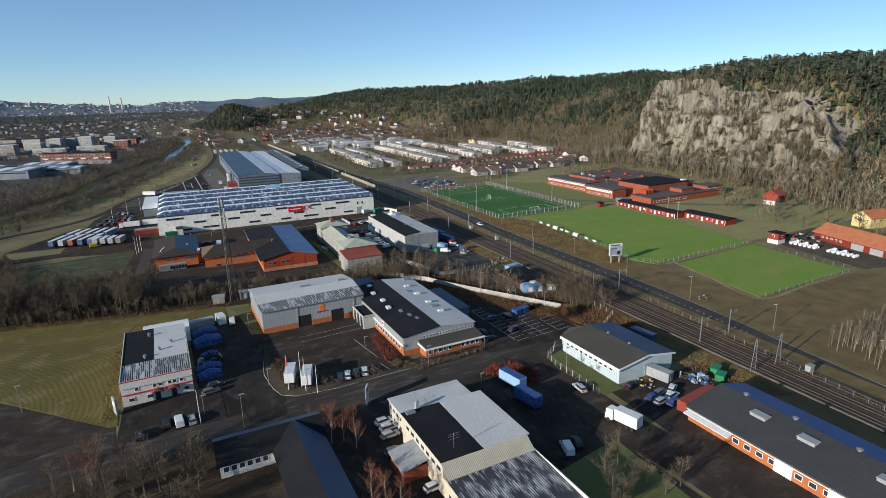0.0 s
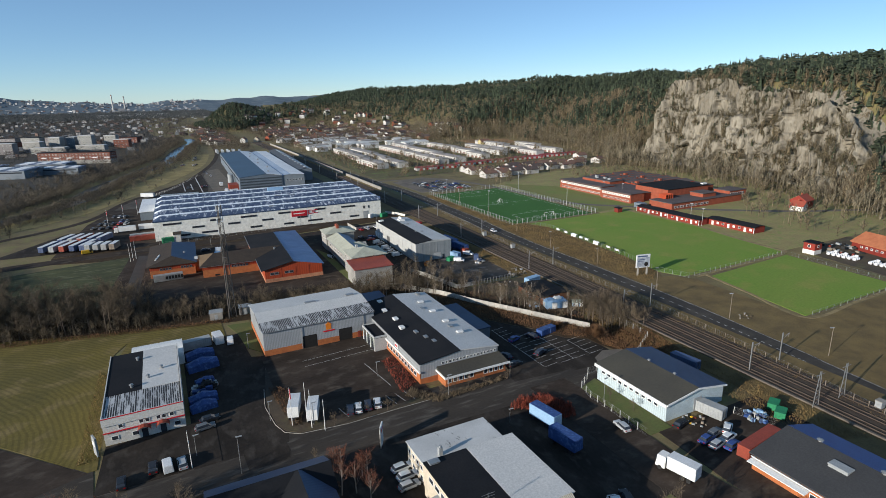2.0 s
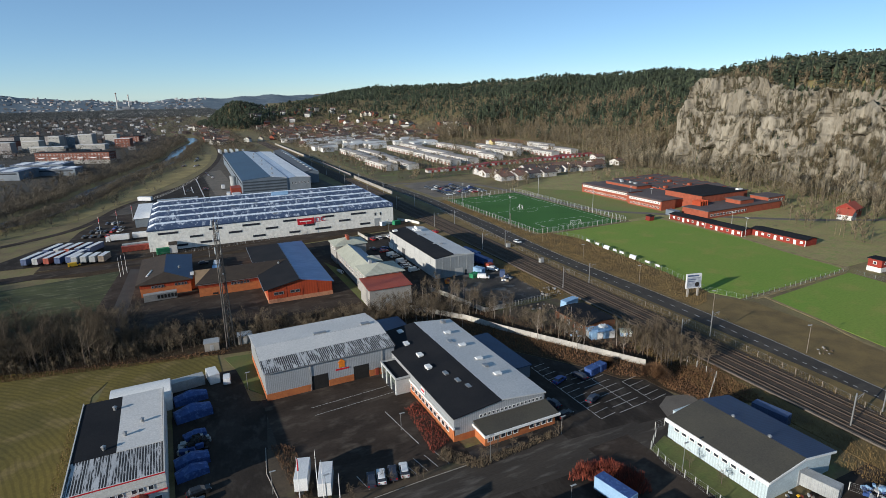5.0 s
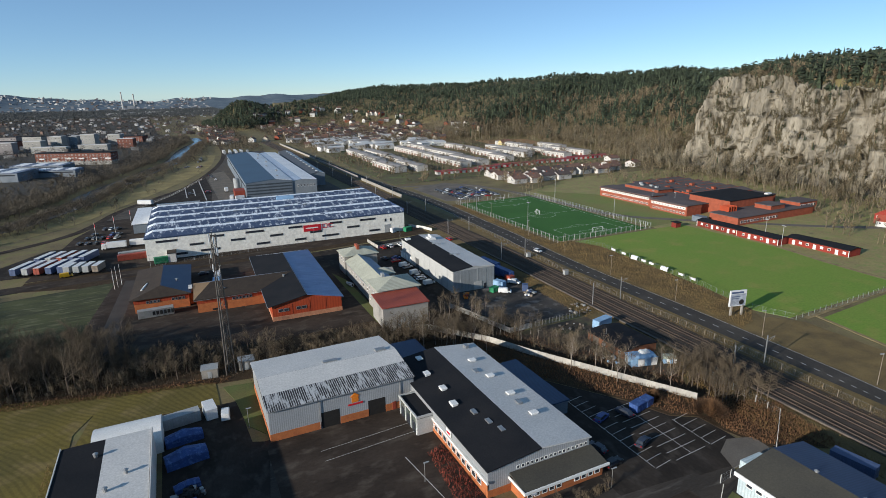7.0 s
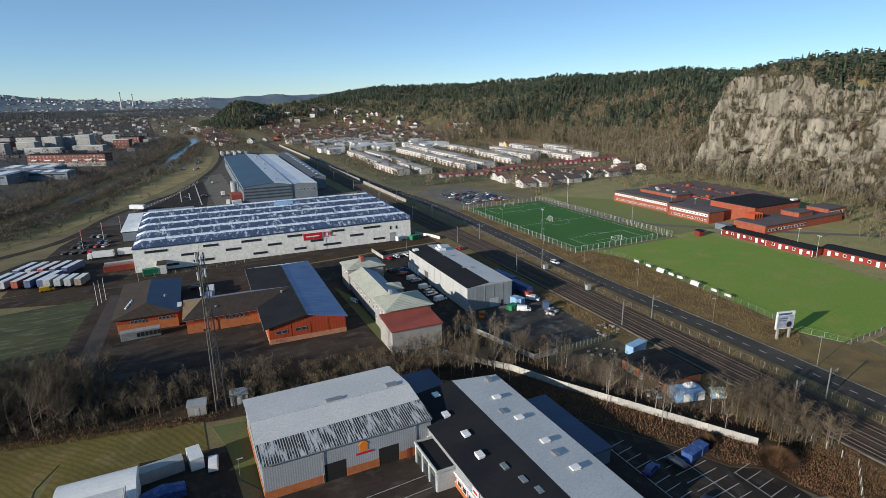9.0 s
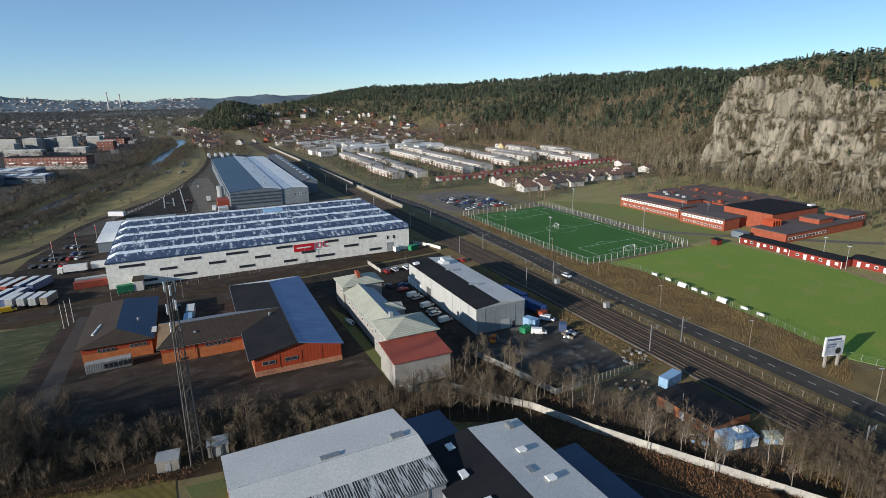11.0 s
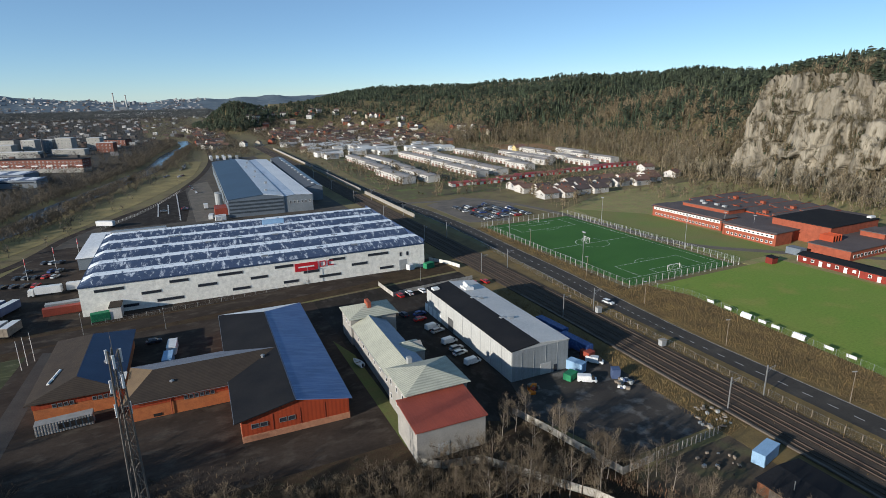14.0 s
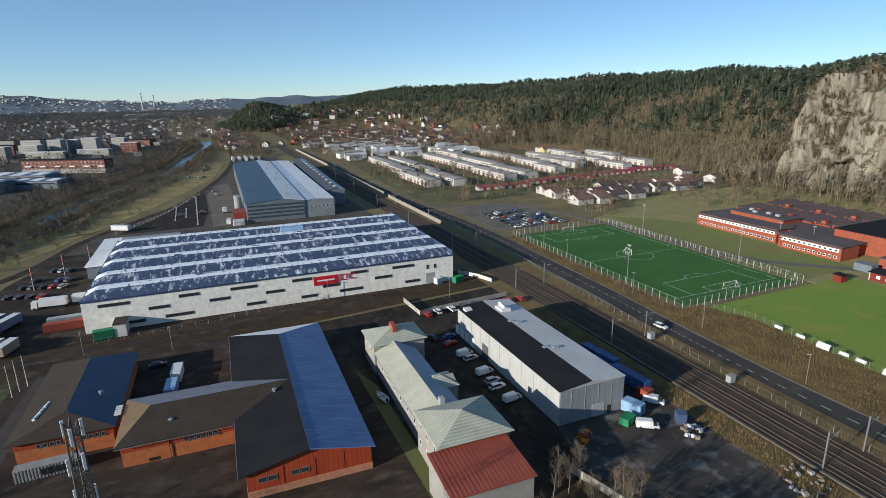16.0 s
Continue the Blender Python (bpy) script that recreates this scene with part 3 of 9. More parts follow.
sheet("lawn_fence", [(80, 60), (86, 62), (86, 37), (79.5, 37)], 0.08, lawn_dark, "narrow lawn inside a fence", "lawn")
sheet("lawn_hip", [(54.2, 168), (57.4, 163), (57.6, 214), (54.6, 226)], 0.07, lawn_dark, "narrow strip of lawn", "lawn")
sheet("lawn_b", [(8.4, 126), (12.2, 120), (12.2, 146), (5, 147), (7.2, 138.2)], 0.08, lawn_dark, "small lawn beside the workshop", "lawn")
sheet("grass_pitch", [(173, 217), (178, 203), (175.2, 168), (173, 142), (168.6, 119), (173, 108.5), (238, 110), (247, 165), (246, 217)], 0.05, lawn, "green grass football field", "field")
sheet("training_pitch", [(181, 103.5), (235, 107), (232, 63), (173.5, 61)], 0.05, lawn, "smaller green grass training field", "field")
sheet("school_lawn", [(228, 222), (262, 222), (268, 312), (240, 345), (232, 300)], 0.04, mat("pale_lawn", (0.16, 0.20, 0.05), (0.19, 0.18, 0.06), 0.95, 0.06, 1.5, 0.3), "pale lawn before the school", "lawn")
sheet("estate_lawn", [(160, 430), (240, 430), (300, 445), (430, 470), (420, 730), (180, 760), (163, 560)], 0.035, mat("estate_grass", (0.125, 0.115, 0.05), (0.10, 0.08, 0.045), 0.95, 0.04, 1.0, 0.3, third=(0.14, 0.18, 0.05)), "mixed lawns of the housing estate", "lawn")
sheet("ploughed_field", [(405, 690), (468, 640), (492, 735), (420, 765)], 0.2, mat("orange_soil", (0.30, 0.17, 0.075), (0.25, 0.15, 0.07), 0.95, 0.05, 1, 0.3), "orange-brown fallow field at the wood", "field")
bleached = mat("bleached_grass", (0.30, 0.225, 0.11), (0.19, 0.145, 0.07), 0.95, 0.3, 3, 0.4)
ribbon("dry_edge", [(182, 105.4), (177.6, 84), (172.4, 60.2), (200, 60.2), (233, 61.8)], 1.3, 0.056, bleached, "strip of bleached grass round the field", "verge")
ribbon("dry_bank", [(250.5, 176), (247.6, 160), (243.4, 140), (241, 122), (239, 110.4), (210, 108.2), (177, 106.4)], 2.2, 0.062, bleached, "bank of bleached grass beside the field", "verge")
sheet("turf_pitch", [(168, 221), (224, 221), (224, 331), (168, 331)], 0.06, turf, "dark green artificial football pitch", "pitch")

# painted lines of the artificial pitch
PX, PY, HW, HL = 196.3, 276.5, 25.0, 49.0
lines = bmesh.new()
LW, LZ = 0.08, 0.075


def line_box(x0, y0, x1, y1):
    box(lines, x0 - LW, y0 - LW, 0.062, x1 + LW, y1 + LW, LZ)


for sx in (-1, 1):
    line_box(PX + sx * HW, PY - HL, PX + sx * HW, PY + HL)
for k in (-1, 0, 1):
    line_box(PX - HW, PY + k * HL, PX + HW, PY + k * HL)
for sy in (-1, 1):
    for hw, dp in ((17.5, 14.5), (8, 4.8)):
        y0, y1 = sorted((PY + sy * HL, PY + sy * (HL - dp)))
        line_box(PX - hw, PY + sy * (HL - dp), PX + hw, PY + sy * (HL - dp))
        for sx in (-1, 1):
            line_box(PX + sx * hw, y0, PX + sx * hw, y1)


def ring(cx, cy, r, a0, a1, steps):
    pv = None
    for i in range(steps + 1):
        a = a0 + (a1 - a0) * i / steps
        row = [lines.verts.new((cx + rr * math.cos(a), cy + rr * math.sin(a), LZ)) for rr in (r - LW, r + LW)]
        if pv:
            lines.faces.new((pv[0], pv[1], row[1], row[0]))
        pv = row


ring(PX, PY, 8.0, 0, math.tau, 40)
ring(PX, PY - HL + 9.8, 8.0, 0.64, math.pi - 0.64, 14)
ring(PX, PY + HL - 9.8, 8.0, math.pi + 0.64, math.tau - 0.64, 14)
struct("trim_pitch_lines", lines, pitch_line, "white painted pitch markings", "line marking")

# dashed centre line and edge lines of the main road
dash = bmesh.new()
for p, q in zip(road_line, road_line[1:]):
    d = q - p
    n_steps = max(1, int(d.length / 9))
    s = Vector((d.y, -d.x, 0)).normalized()
    for k in range(n_steps):
        a, b = p + d * (k / n_steps), p + d * ((k + 0.42) / n_steps)
        for w in (0.0,):
            vs = [a + s * (w - 0.12), a + s * (w + 0.12), b + s * (w + 0.12), b + s * (w - 0.12)]
            dash.faces.new([dash.verts.new((v.x, v.y, 0.068)) for v in vs])
    for w in (-4.6, 4.6):
        vs = [p + s * (w - 0.09), p + s * (w + 0.09), q + s * (w + 0.09), q + s * (w - 0.09)]
        dash.faces.new([dash.verts.new((v.x, v.y, 0.068)) for v in vs])
struct("trim_road_lines", dash, white_line, "white dashed road markings", "line marking")


# ---- railway ----
def track_x(k, y):
    return 126.8 + 4.2 * k + 0.010 * (y - 120) - 0.00001 * max(0, y - 300) ** 2 * 0.5


def rail_x(k, y):
    if y > 300:
        return track_x(k, y)
    return float(np.interp(y, [-200, 42, 200, 300], [118.5, 124.0, 127.6, 128.6])) + 4.2 * k


RY = [-200, -50, 50, 150, 250, 350, 450, 560, 680, 800, 950]
ribbon("rail_bed", [(rail_x(1.0, y), y) for y in RY], 13.6, 0.30, ballast_m, "brown ballast bed of the railway", "rail bed", 0.5)
ribbon("rail_strip", [(rail_x(1.0, y) + 10.2, y) for y in RY], 6.5, 0.08, verge, "dry grass strip beside the railway", "verge")
ribbon("rail_strip_west", [(rail_x(1.0, y) - 10.4, y) for y in RY[:6]], 7.0, 0.07, verge, "dry grass strip beside the railway", "verge")
sheet("road_bank", [(151.5, 98), (152.4, 130), (152.3, 175), (154.8, 217), (157.3, 245), (159, 285), (161.6, 330), (170, 330), (166, 285), (164.5, 221), (173, 219), (178.5, 203), (175.6, 168), (173.4, 142), (169, 119), (164, 110)], 0.05, verge, "brown weedy bank between road and pitch", "verge")
for k in range(3):
    tr = thing("railway_track", "rusty steel railway track on concrete sleepers", "railway track", group="railway tracks")
    for side in (-0.72, 0.72):
        bm = bmesh.new()
        rows = []
        for y in range(-200, 960, 20):
            x = rail_x(k, y) + side
            rows.append([bm.verts.new((x + dx, y, z)) for dx, z in ((-0.07, 0.3), (-0.07, 0.48), (0.07, 0.48), (0.07, 0.3))])
        for r, q in zip(rows, rows[1:]):
            for j in range(3):
                bm.faces.new((r[j], r[j + 1], q[j + 1], q[j]))
        part("rail", bm, rail_m, tr)
    bm = bmesh.new()
    for i in range(int(520 / 1.3)):
        y = -120 + i * 1.3
        x = rail_x(k, y)
        box(bm, x - 1.25, y - 0.16, 0.28, x + 1.25, y + 0.16, 0.33)
    tagged(part("sleeper", bm, ballast_m, tr, "worn dusty sleepers"), kind="stuff")
bm = bmesh.new()
for y in range(-60, 230, 4):
    x = rail_x(0, y) - 2.4
    box(bm, x - 0.3, y + 0.05, 0.2, x + 0.3, y + 3.95, 0.55)
struct("trim_cable_trough", bm, mat("dusty_trough_concrete", (0.15, 0.125, 0.10), (0.11, 0.09, 0.075), 0.9, 0.4, 5, 0.2), "pale concrete cable trough beside the railway", "cable trough")
for y0, y1, dx in ((372, 470, 7.6), (480, 640, 8.2), (650, 880, 8.8)):
    bm = bmesh.new()
    n = int((y1 - y0) / 6)
    for i in range(n):
        y = y0 + i * 6
        box(bm, track_x(3, y) + dx - 5.6, y, 0, track_x(3, y) + dx - 5.4, y + 5.9, 2.4)
    struct("wall_noise_barrier", bm, concrete, "pale concrete barrier along the railway", "wall")


# ---- buildings ----
WIN = {}


def window(parent, side, u, z, w, h, at, frame_m=None, glass=None, lite=False):
    """One window on the wall at `at`: side S and N face -y and +y, W and E face -x and +x; u runs along the wall, z is its sill."""
    frame_m, glass = frame_m or white_paint, glass or dark_glass
    key = (round(w, 2), round(h, 2), frame_m.name, glass.name)
    if key not in WIN:
        t = 0.12 if min(w, h) > 0.7 else 0.07
        f = finish(boxes((-w / 2, -0.09, 0, w / 2, 0.02, t), (-w / 2, -0.09, h - t, w / 2, 0.02, h), (-w / 2, -0.09, t, -w / 2 + t, 0.02, h - t), (w / 2 - t, -0.09, t, w / 2, 0.02, h - t)), "window", frame_m)
        g = finish(boxes((-w / 2 + t, -0.05, t, w / 2 - t, 0.02, h - t)), "pane", glass)
        WIN[key] = (f, g)
    f, g = WIN[key]
    if lite:
        if (key, "lite") not in WIN:
            t = 0.16
            bm = boxes((-w / 2, -0.07, 0, w / 2, 0.02, h), (-w / 2 + t, -0.10, t, w / 2 - t, -0.02, h - t))
            bm.faces.ensure_lookup_table()
            for k in range(6, 12):
                bm.faces[k].material_index = 1
            WIN[(key, "lite")] = finish(bm, "window", (frame_m, glass))
        ob = part("window", WIN[(key, "lite")], None, parent)
    else:
        ob = part("window", f, None, parent)
        part("pane", g, None, ob)
    turn = {"S": 0, "E": 90, "N": 180, "W": -90}[side]
    x, y = (u, at) if side in "SN" else (at, u)
    ob.matrix_basis = pose(x, y, z, 0, 0, turn)
    return ob


def panel(parent, name, side, u, z, w, h, at, material, label="", proud=0.08):
    """A door, gate or sign plate on a wall."""
    bm = boxes((-w / 2, -proud, 0, w / 2, 0.03, h))
    bmesh.ops.bevel(bm, geom=[e for e in bm.edges], offset=0.02, segments=1, affect="EDGES")
    ob = part(name, bm, material, parent, label)
    turn = {"S": 0, "E": 90, "N": 180, "W": -90}[side]
    x, y = (u, at) if side in "SN" else (at, u)
    ob.matrix_basis = pose(x, y, z, 0, 0, turn)
    return ob


def walls(bm, x0, y0, x1, y1, ze, zr=None, axis="y", ridge=None, z0=-0.3):
    """A closed body with gables: axis is the way the ridge runs."""
    if zr is None:
        return box(bm, x0, y0, z0, x1, y1, ze)
    if axis == "y":
        r = (x0 + x1) / 2 if ridge is None else ridge
        prof = [(x0, z0), (x1, z0), (x1, ze), (r, zr), (x0, ze)]
        ends = [[bm.verts.new((x, y, z)) for x, z in prof] for y in (y0, y1)]
    else:
        r = (y0 + y1) / 2 if ridge is None else ridge
        prof = [(y0, z0), (y1, z0), (y1, ze), (r, zr), (y0, ze)]
        ends = [[bm.verts.new((x, y, z)) for y, z in prof] for x in (x1, x0)]
        ends = ends[::-1]
    k = 5
    bm.faces.new(ends[0])
    bm.faces.new(ends[1][::-1])
    for i in range(k):
        bm.faces.new((ends[0][i], ends[1][i], ends[1][(i + 1) % k], ends[0][(i + 1) % k]))
    bmesh.ops.recalc_face_normals(bm, faces=bm.faces)
    return bm


def gable_roof(parent, x0, y0, x1, y1, ze, zr, axis, mats, ridge=None, over=0.5, thick=0.22):
    """Two slopes with an overhang; mats: that of the low-coordinate slope and that of the other."""
    if axis == "y":
        r = (x0 + x1) / 2 if ridge is None else ridge
        ka, kb = (zr - ze) / (r - x0), (zr - ze) / (x1 - r)
        a = [(x0 - over, y0 - over, ze - ka * over), (r, y0 - over, zr), (r, y1 + over, zr), (x0 - over, y1 + over, ze - ka * over)]
        b = [(r, y0 - over, zr), (x1 + over, y0 - over, ze - kb * over), (x1 + over, y1 + over, ze - kb * over), (r, y1 + over, zr)]
    else:
        r = (y0 + y1) / 2 if ridge is None else ridge
        ka, kb = (zr - ze) / (r - y0), (zr - ze) / (y1 - r)
        a = [(x0 - over, y0 - over, ze - ka * over), (x1 + over, y0 - over, ze - ka * over), (x1 + over, r, zr), (x0 - over, r, zr)]
        b = [(x0 - over, r, zr), (x1 + over, r, zr), (x1 + over, y1 + over, ze - kb * over), (x0 - over, y1 + over, ze - kb * over)]
    out = []
    for pts, m in ((a, mats[0]), (b, mats[-1])):
        pts = [(x, y, z + thick + 0.03) for x, y, z in pts]
        out.append(part("roof", slab(bmesh.new(), pts, thick), m, parent))
    return out


def hip_roof(parent, x0, y0, x1, y1, ze, zr, mats, inset=None, over=0.5, axis="y", gable_far=False):
    """Four slopes, named by the sides S, E, N, W in mats."""
    x0, y0, x1, y1 = x0 - over, y0 - over, x1 + over, y1 + over
    if axis == "y":
        i = (x1 - x0) / 2 if inset is None else inset
        c = (x0 + x1) / 2
        p, q = (c, y0 + i, zr), (c, y1 - (0 if gable_far else i), zr)
        south, north = [(x0, y0, ze), (x1, y0, ze), p], [(x1, y1, ze), (x0, y1, ze), q]
        east, west = [(x1, y0, ze), (x1, y1, ze), q, p], [(x0, y1, ze), (x0, y0, ze), p, q]
    else:
        i = (y1 - y0) / 2 if inset is None else inset
        c = (y0 + y1) / 2
        p, q = (x0 + i, c, zr), (x1 - (0 if gable_far else i), c, zr)
        south, north = [(x0, y0, ze), (x1, y0, ze), q, p], [(x1, y1, ze), (x0, y1, ze), p, q]
        east, west = [(x1, y0, ze), (x1, y1, ze), q], [(x0, y1, ze), (x0, y0, ze), p]
    if abs(p[0] - q[0]) + abs(p[1] - q[1]) < 0.01:
        south, east, north, west = south[:2] + [p], [east[0], east[1], p], north[:2] + [p], [west[0], west[1], p]
    for pts, m in zip((south, east, north, west), mats):
        if gable_far and ((axis == "y" and pts is north) or (axis == "x" and pts is east)):
            continue
        part("roof", slab(bmesh.new(), [(x, y, z + 0.22) for x, y, z in pts], 0.2), m, parent)


def skylight(parent, x, y, z, w=1.7, d=1.2, h=0.6, m=None):
    bm = boxes((x - w / 2, y - d / 2, z - 0.2, x + w / 2, y + d / 2, z + h * 0.5))
    r = slab(bm, [(x - w / 2 - 0.1, y - d / 2 - 0.1, z + h), (x + w / 2 + 0.1, y - d / 2 - 0.1, z + h), (x + w / 2 + 0.1, y + d / 2 + 0.1, z + h), (x - w / 2 - 0.1, y + d / 2 + 0.1, z + h)], h * 0.5)
    bmesh.ops.bevel(bm, geom=[e for e in bm.edges], offset=0.08, segments=1, affect="EDGES")
    return part("skylight", bm, m or white_paint, parent, "white domed roof light")


def vent(parent, x, y, z, r=0.4, h=0.9):
    bm = bar(bmesh.new(), (x, y, z - 0.3), (x, y, z + h), r, 8)
    bar(bm, (x, y, z + h), (x, y, z + h + 0.25), r * 1.5, 8, r * 0.5)
    return part("roof_vent", bm, steel, parent, "galvanised roof vent")


def gutter(parent, pts, r=0.09):
    bm = bmesh.new()
    for a, b in zip(pts, pts[1:]):
        bar(bm, a, b, r, 5)
    return part("gutter", bm, steel, parent)


# low two-storey building in the west
X0, Y0, X1, Y1, H = -26, 89.5, -10, 124, 6.2
wb = thing("trade_building", "low white trade building with red trim and a dark flat roof", "building")
part("wall", walls(bmesh.new(), X0, Y0, X1, Y1, H - 0.3), white_wall, wb)
part("roof", boxes((X0 + 0.2, Y0 + 11, H - 0.3, -18.3, Y1 - 0.2, H + 0.05)), roof_dark, wb, "black felt roof field")
part("roof", boxes((-18.3, Y0 + 11, H - 0.3, X1 - 0.2, Y1 - 0.2, H + 0.1)), roof_white, wb, "pale frosted roof field")
part("roof", boxes((X0 + 0.2, Y0 + 0.3, H - 0.3, X1 - 0.2, Y0 + 11, H - 0.05)), roof_streak, wb, "pale sheet roof with black streaks")
bm = bmesh.new()
arch = [(Y1 + 5 - 5 * math.cos(math.pi * i / 12), 2.6 + 2.3 * math.sin(math.pi * i / 12)) for i in range(13)]
ends = [[bm.verts.new((x, y, z)) for y, z in [(Y1 + 0.02, -0.2)] + arch + [(Y1 + 10, -0.2)]] for x in (-21.5, -8.6)]
bm.faces.new(ends[0][::-1])
bm.faces.new(ends[1])
for i in range(len(ends[0])):
    bm.faces.new((ends[0][i], ends[0][i - 1], ends[1][i - 1], ends[1][i]))
bmesh.ops.recalc_face_normals(bm, faces=bm.faces)
part("annex", bm, white_paint, wb, "white arched tunnel annex")
part("parapet", boxes((X0 - 0.1, Y0 - 0.25, 4.6, X1 + 0.1, Y0 + 0.05, H + 0.35), (X1 - 0.1, Y0, H - 0.4, X1 + 0.1, Y1, H + 0.3), (X0 - 0.1, Y0, H - 0.4, X0 + 0.1, Y1, H + 0.2)), white_wall, wb)
part("trim", boxes((X0 - 0.12, Y0 - 0.29, H + 0.15, X1 + 0.12, Y0 - 0.24, H + 0.4), (X0 - 0.12, Y0 - 0.29, 2.9, X1 + 0.12, Y0 - 0.06, 3.1)), red_sign, wb, "red trim band")
for u in (-22.6, -18.6, -17.4, -15.2, -14.1, -12.5):
    window(wb, "S", u, 3.5, 1.0, 1.0, Y0)
for u in (-24, -20, -11.6):
    window(wb, "S", u, 0.9, 1.4, 1.1, Y0)
for u in (-18.2, -14.5):
    panel(wb, "door", "S", u, 0, 1.2, 2.1, Y0, dark_glass)
    bm = bmesh.new()
    for k in range(6):
        a0, a1 = math.pi * k / 6, math.pi * (k + 1) / 6
        p = [(u + 1.3 * math.cos(a), Y0 - dy, 2.3 + 0.9 * math.sin(a)) for a, dy in ((a0, 0), (a0, 1.6), (a1, 1.6), (a1, 0))]
        bm.faces.new([bm.verts.new(q) for q in p])
    aw = part("awning", bm, rust_red, wb, "dark red domed awning")
    aw.modifiers.new("solid", "SOLIDIFY").thickness = 0.06
for x, y in ((-19.5, 118), (-17.0, 106), (-20.5, 102.5), (-14, 110)):
    vent(wb, x, y, H, 0.35, 0.8)

# grey workshop with a brick base
X0, Y0, X1, Y1 = 12.2, 117, 45.6, 142
b1 = thing("workshop_hall", "grey ribbed metal workshop hall on an orange brick base", "workshop")
part("wall", walls(bmesh.new(), X0, Y0, X1, Y1, 7.3, 8.9, "x"), grey_panel, b1)
part("base_wall", boxes((X0 - 0.08, Y0 - 0.1, -0.2, 23.2, Y1 + 0.1, 1.8), (27.6, Y0 - 0.1, -0.2, 34.2, Y0 + 0.3, 1.8), (38.4, Y0 - 0.1, -0.2, X1 + 0.08, Y0 + 0.3, 1.8), (X1 - 0.3, Y0, -0.2, X1 + 0.08, Y1, 1.8)), brick, b1, "orange brick base wall")
gable_roof(b1, X0, Y0, X1, Y1, 7.3, 8.9, "x", (roof_streak, roof_white), over=0.35)
part("roof_field", slab(bmesh.new(), [(X0 - 0.3, Y0 + 5.6, 8.30), (X1 + 0.3, Y0 + 6.4, 8.40), (X1 + 0.3, Y0 + 12.4, 9.168), (X0 - 0.3, Y0 + 12.4, 9.168)], 0.03), roof_white, b1, "white frosted upper half of the roof")
# black plates on the closed wall paint the unlit inside of two gates
for u in (25.4, 36.3):
    panel(b1, "gate", "S", u, 0, 4.2, 3.9, Y0, black_m, "black plate for the dark inside of an open gate", 0.03)
for u in (42.6, 43.9, 40.5):
    panel(b1, "door", "S", u, 0, 0.9, 2.1, Y0 - 0.1, rust_red)
panel(b1, "sign", "S", 31.2, 4.5, 1.6, 1.5, Y0, orange_sign, "orange house-shaped sign")
bm = bmesh.new()
tri = [[bm.verts.new((x, y, z)) for x, z in ((30.1, 5.95), (32.3, 5.95), (31.2, 6.9))] for y in (Y0 - 0.12, Y0)]
bm.faces.new(tri[0])
bm.faces.new(tri[1][::-1])
for i in range(3):
    bm.faces.new((tri[0][i], tri[1][i], tri[1][(i + 1) % 3], tri[0][(i + 1) % 3]))
bmesh.ops.recalc_face_normals(bm, faces=bm.faces)
part("sign_gable", bm, orange_sign, b1, "orange gable of the sign")
part("sign_bars", boxes((29.5, Y0 - 0.12, 3.9, 33, Y0, 4.3)), red_sign, b1, "red bar of lettering")
gutter(b1, [(X0, Y0 - 0.4, 7.3), (X1, Y0 - 0.4, 7.3)])
for u in (23.0, 42.0):
    gutter(b1, [(u, Y0 - 0.16, 7.2), (u, Y0 - 0.16, 0)], 0.07)
for d in ((27.5, 130.0, 8.6, 31.0, 131.2, 9.3), (41.0, 130.0, 8.6, 43.5, 131.5, 9.4)):
    part("roof_fan", boxes(d), steel, b1, "low grey roof fan housing")

# black and pale roofed hall
X0, Y0, X1, Y1, RX = 45.0, 81, 68.2, 129, 56.6
b2 = thing("office_hall", "grey metal hall with a half black, half pale roof", "hall")
part("wall", walls(bmesh.new(), X0, Y0, X1, Y1, 5.6, 6.9, "y", RX), grey_panel, b2)
part("base_wall", boxes((X0 - 0.08, Y0 - 0.1, -0.2, X1 + 0.08, Y0 + 0.2, 1.5), (X0 - 0.1, Y0, -0.2, X0 + 0.2, Y1, 2.9)), brick, b2, "orange brick base wall")
gable_roof(b2, X0, Y0, X1, Y1, 5.6, 6.9, "y", (roof_dark, roof_white), RX, 0.3)
part("parapet", boxes((X0 - 0.42, Y0 - 0.35, 3.1, X0 - 0.05, Y1, 3.6)), white_paint, b2, "white fascia band over the windows")
for i in range(12):
    window(b2, "W", 84 + i * 2.1, 1.2, 1.6, 1.3, X0 - 0.1)
for y in (90, 99, 108, 117):
    skylight(b2, 62.5, y + 2, 6.35)
for x, y in ((51, 126), (49.5, 118), (50, 110), (49.2, 103)):
    skylight(b2, x, y, 6.25, 1.3, 1.7, 0.7)
for x, y in ((51.5, 98), (52.5, 93.5), (53.4, 90), (62, 97), (60.5, 113.5), (65, 127)):
    part("roof_fan", boxes((x - 0.5, y - 0.9, 6.1, x + 0.5, y + 0.9, 6.9)), steel, b2, "low grey roof fan housing")
part("porch", boxes((50, 76.6, -0.2, 68.0, 81, 2.7)), brick, b2, "low brick porch")
part("porch_roof", slab(bmesh.new(), [(49.6, 75.9, 3.0), (68.6, 75.9, 3.0), (68.6, 81, 3.9), (49.6, 81, 3.9)], 0.25), roof_olive, b2, "dark felt porch roof")
part("parapet", boxes((49.4, 75.6, 2.6, 68.8, 75.88, 3.1), (49.4, 75.88, 2.6, 49.58, 81, 3.2)), white_paint, b2, "white porch fascia")
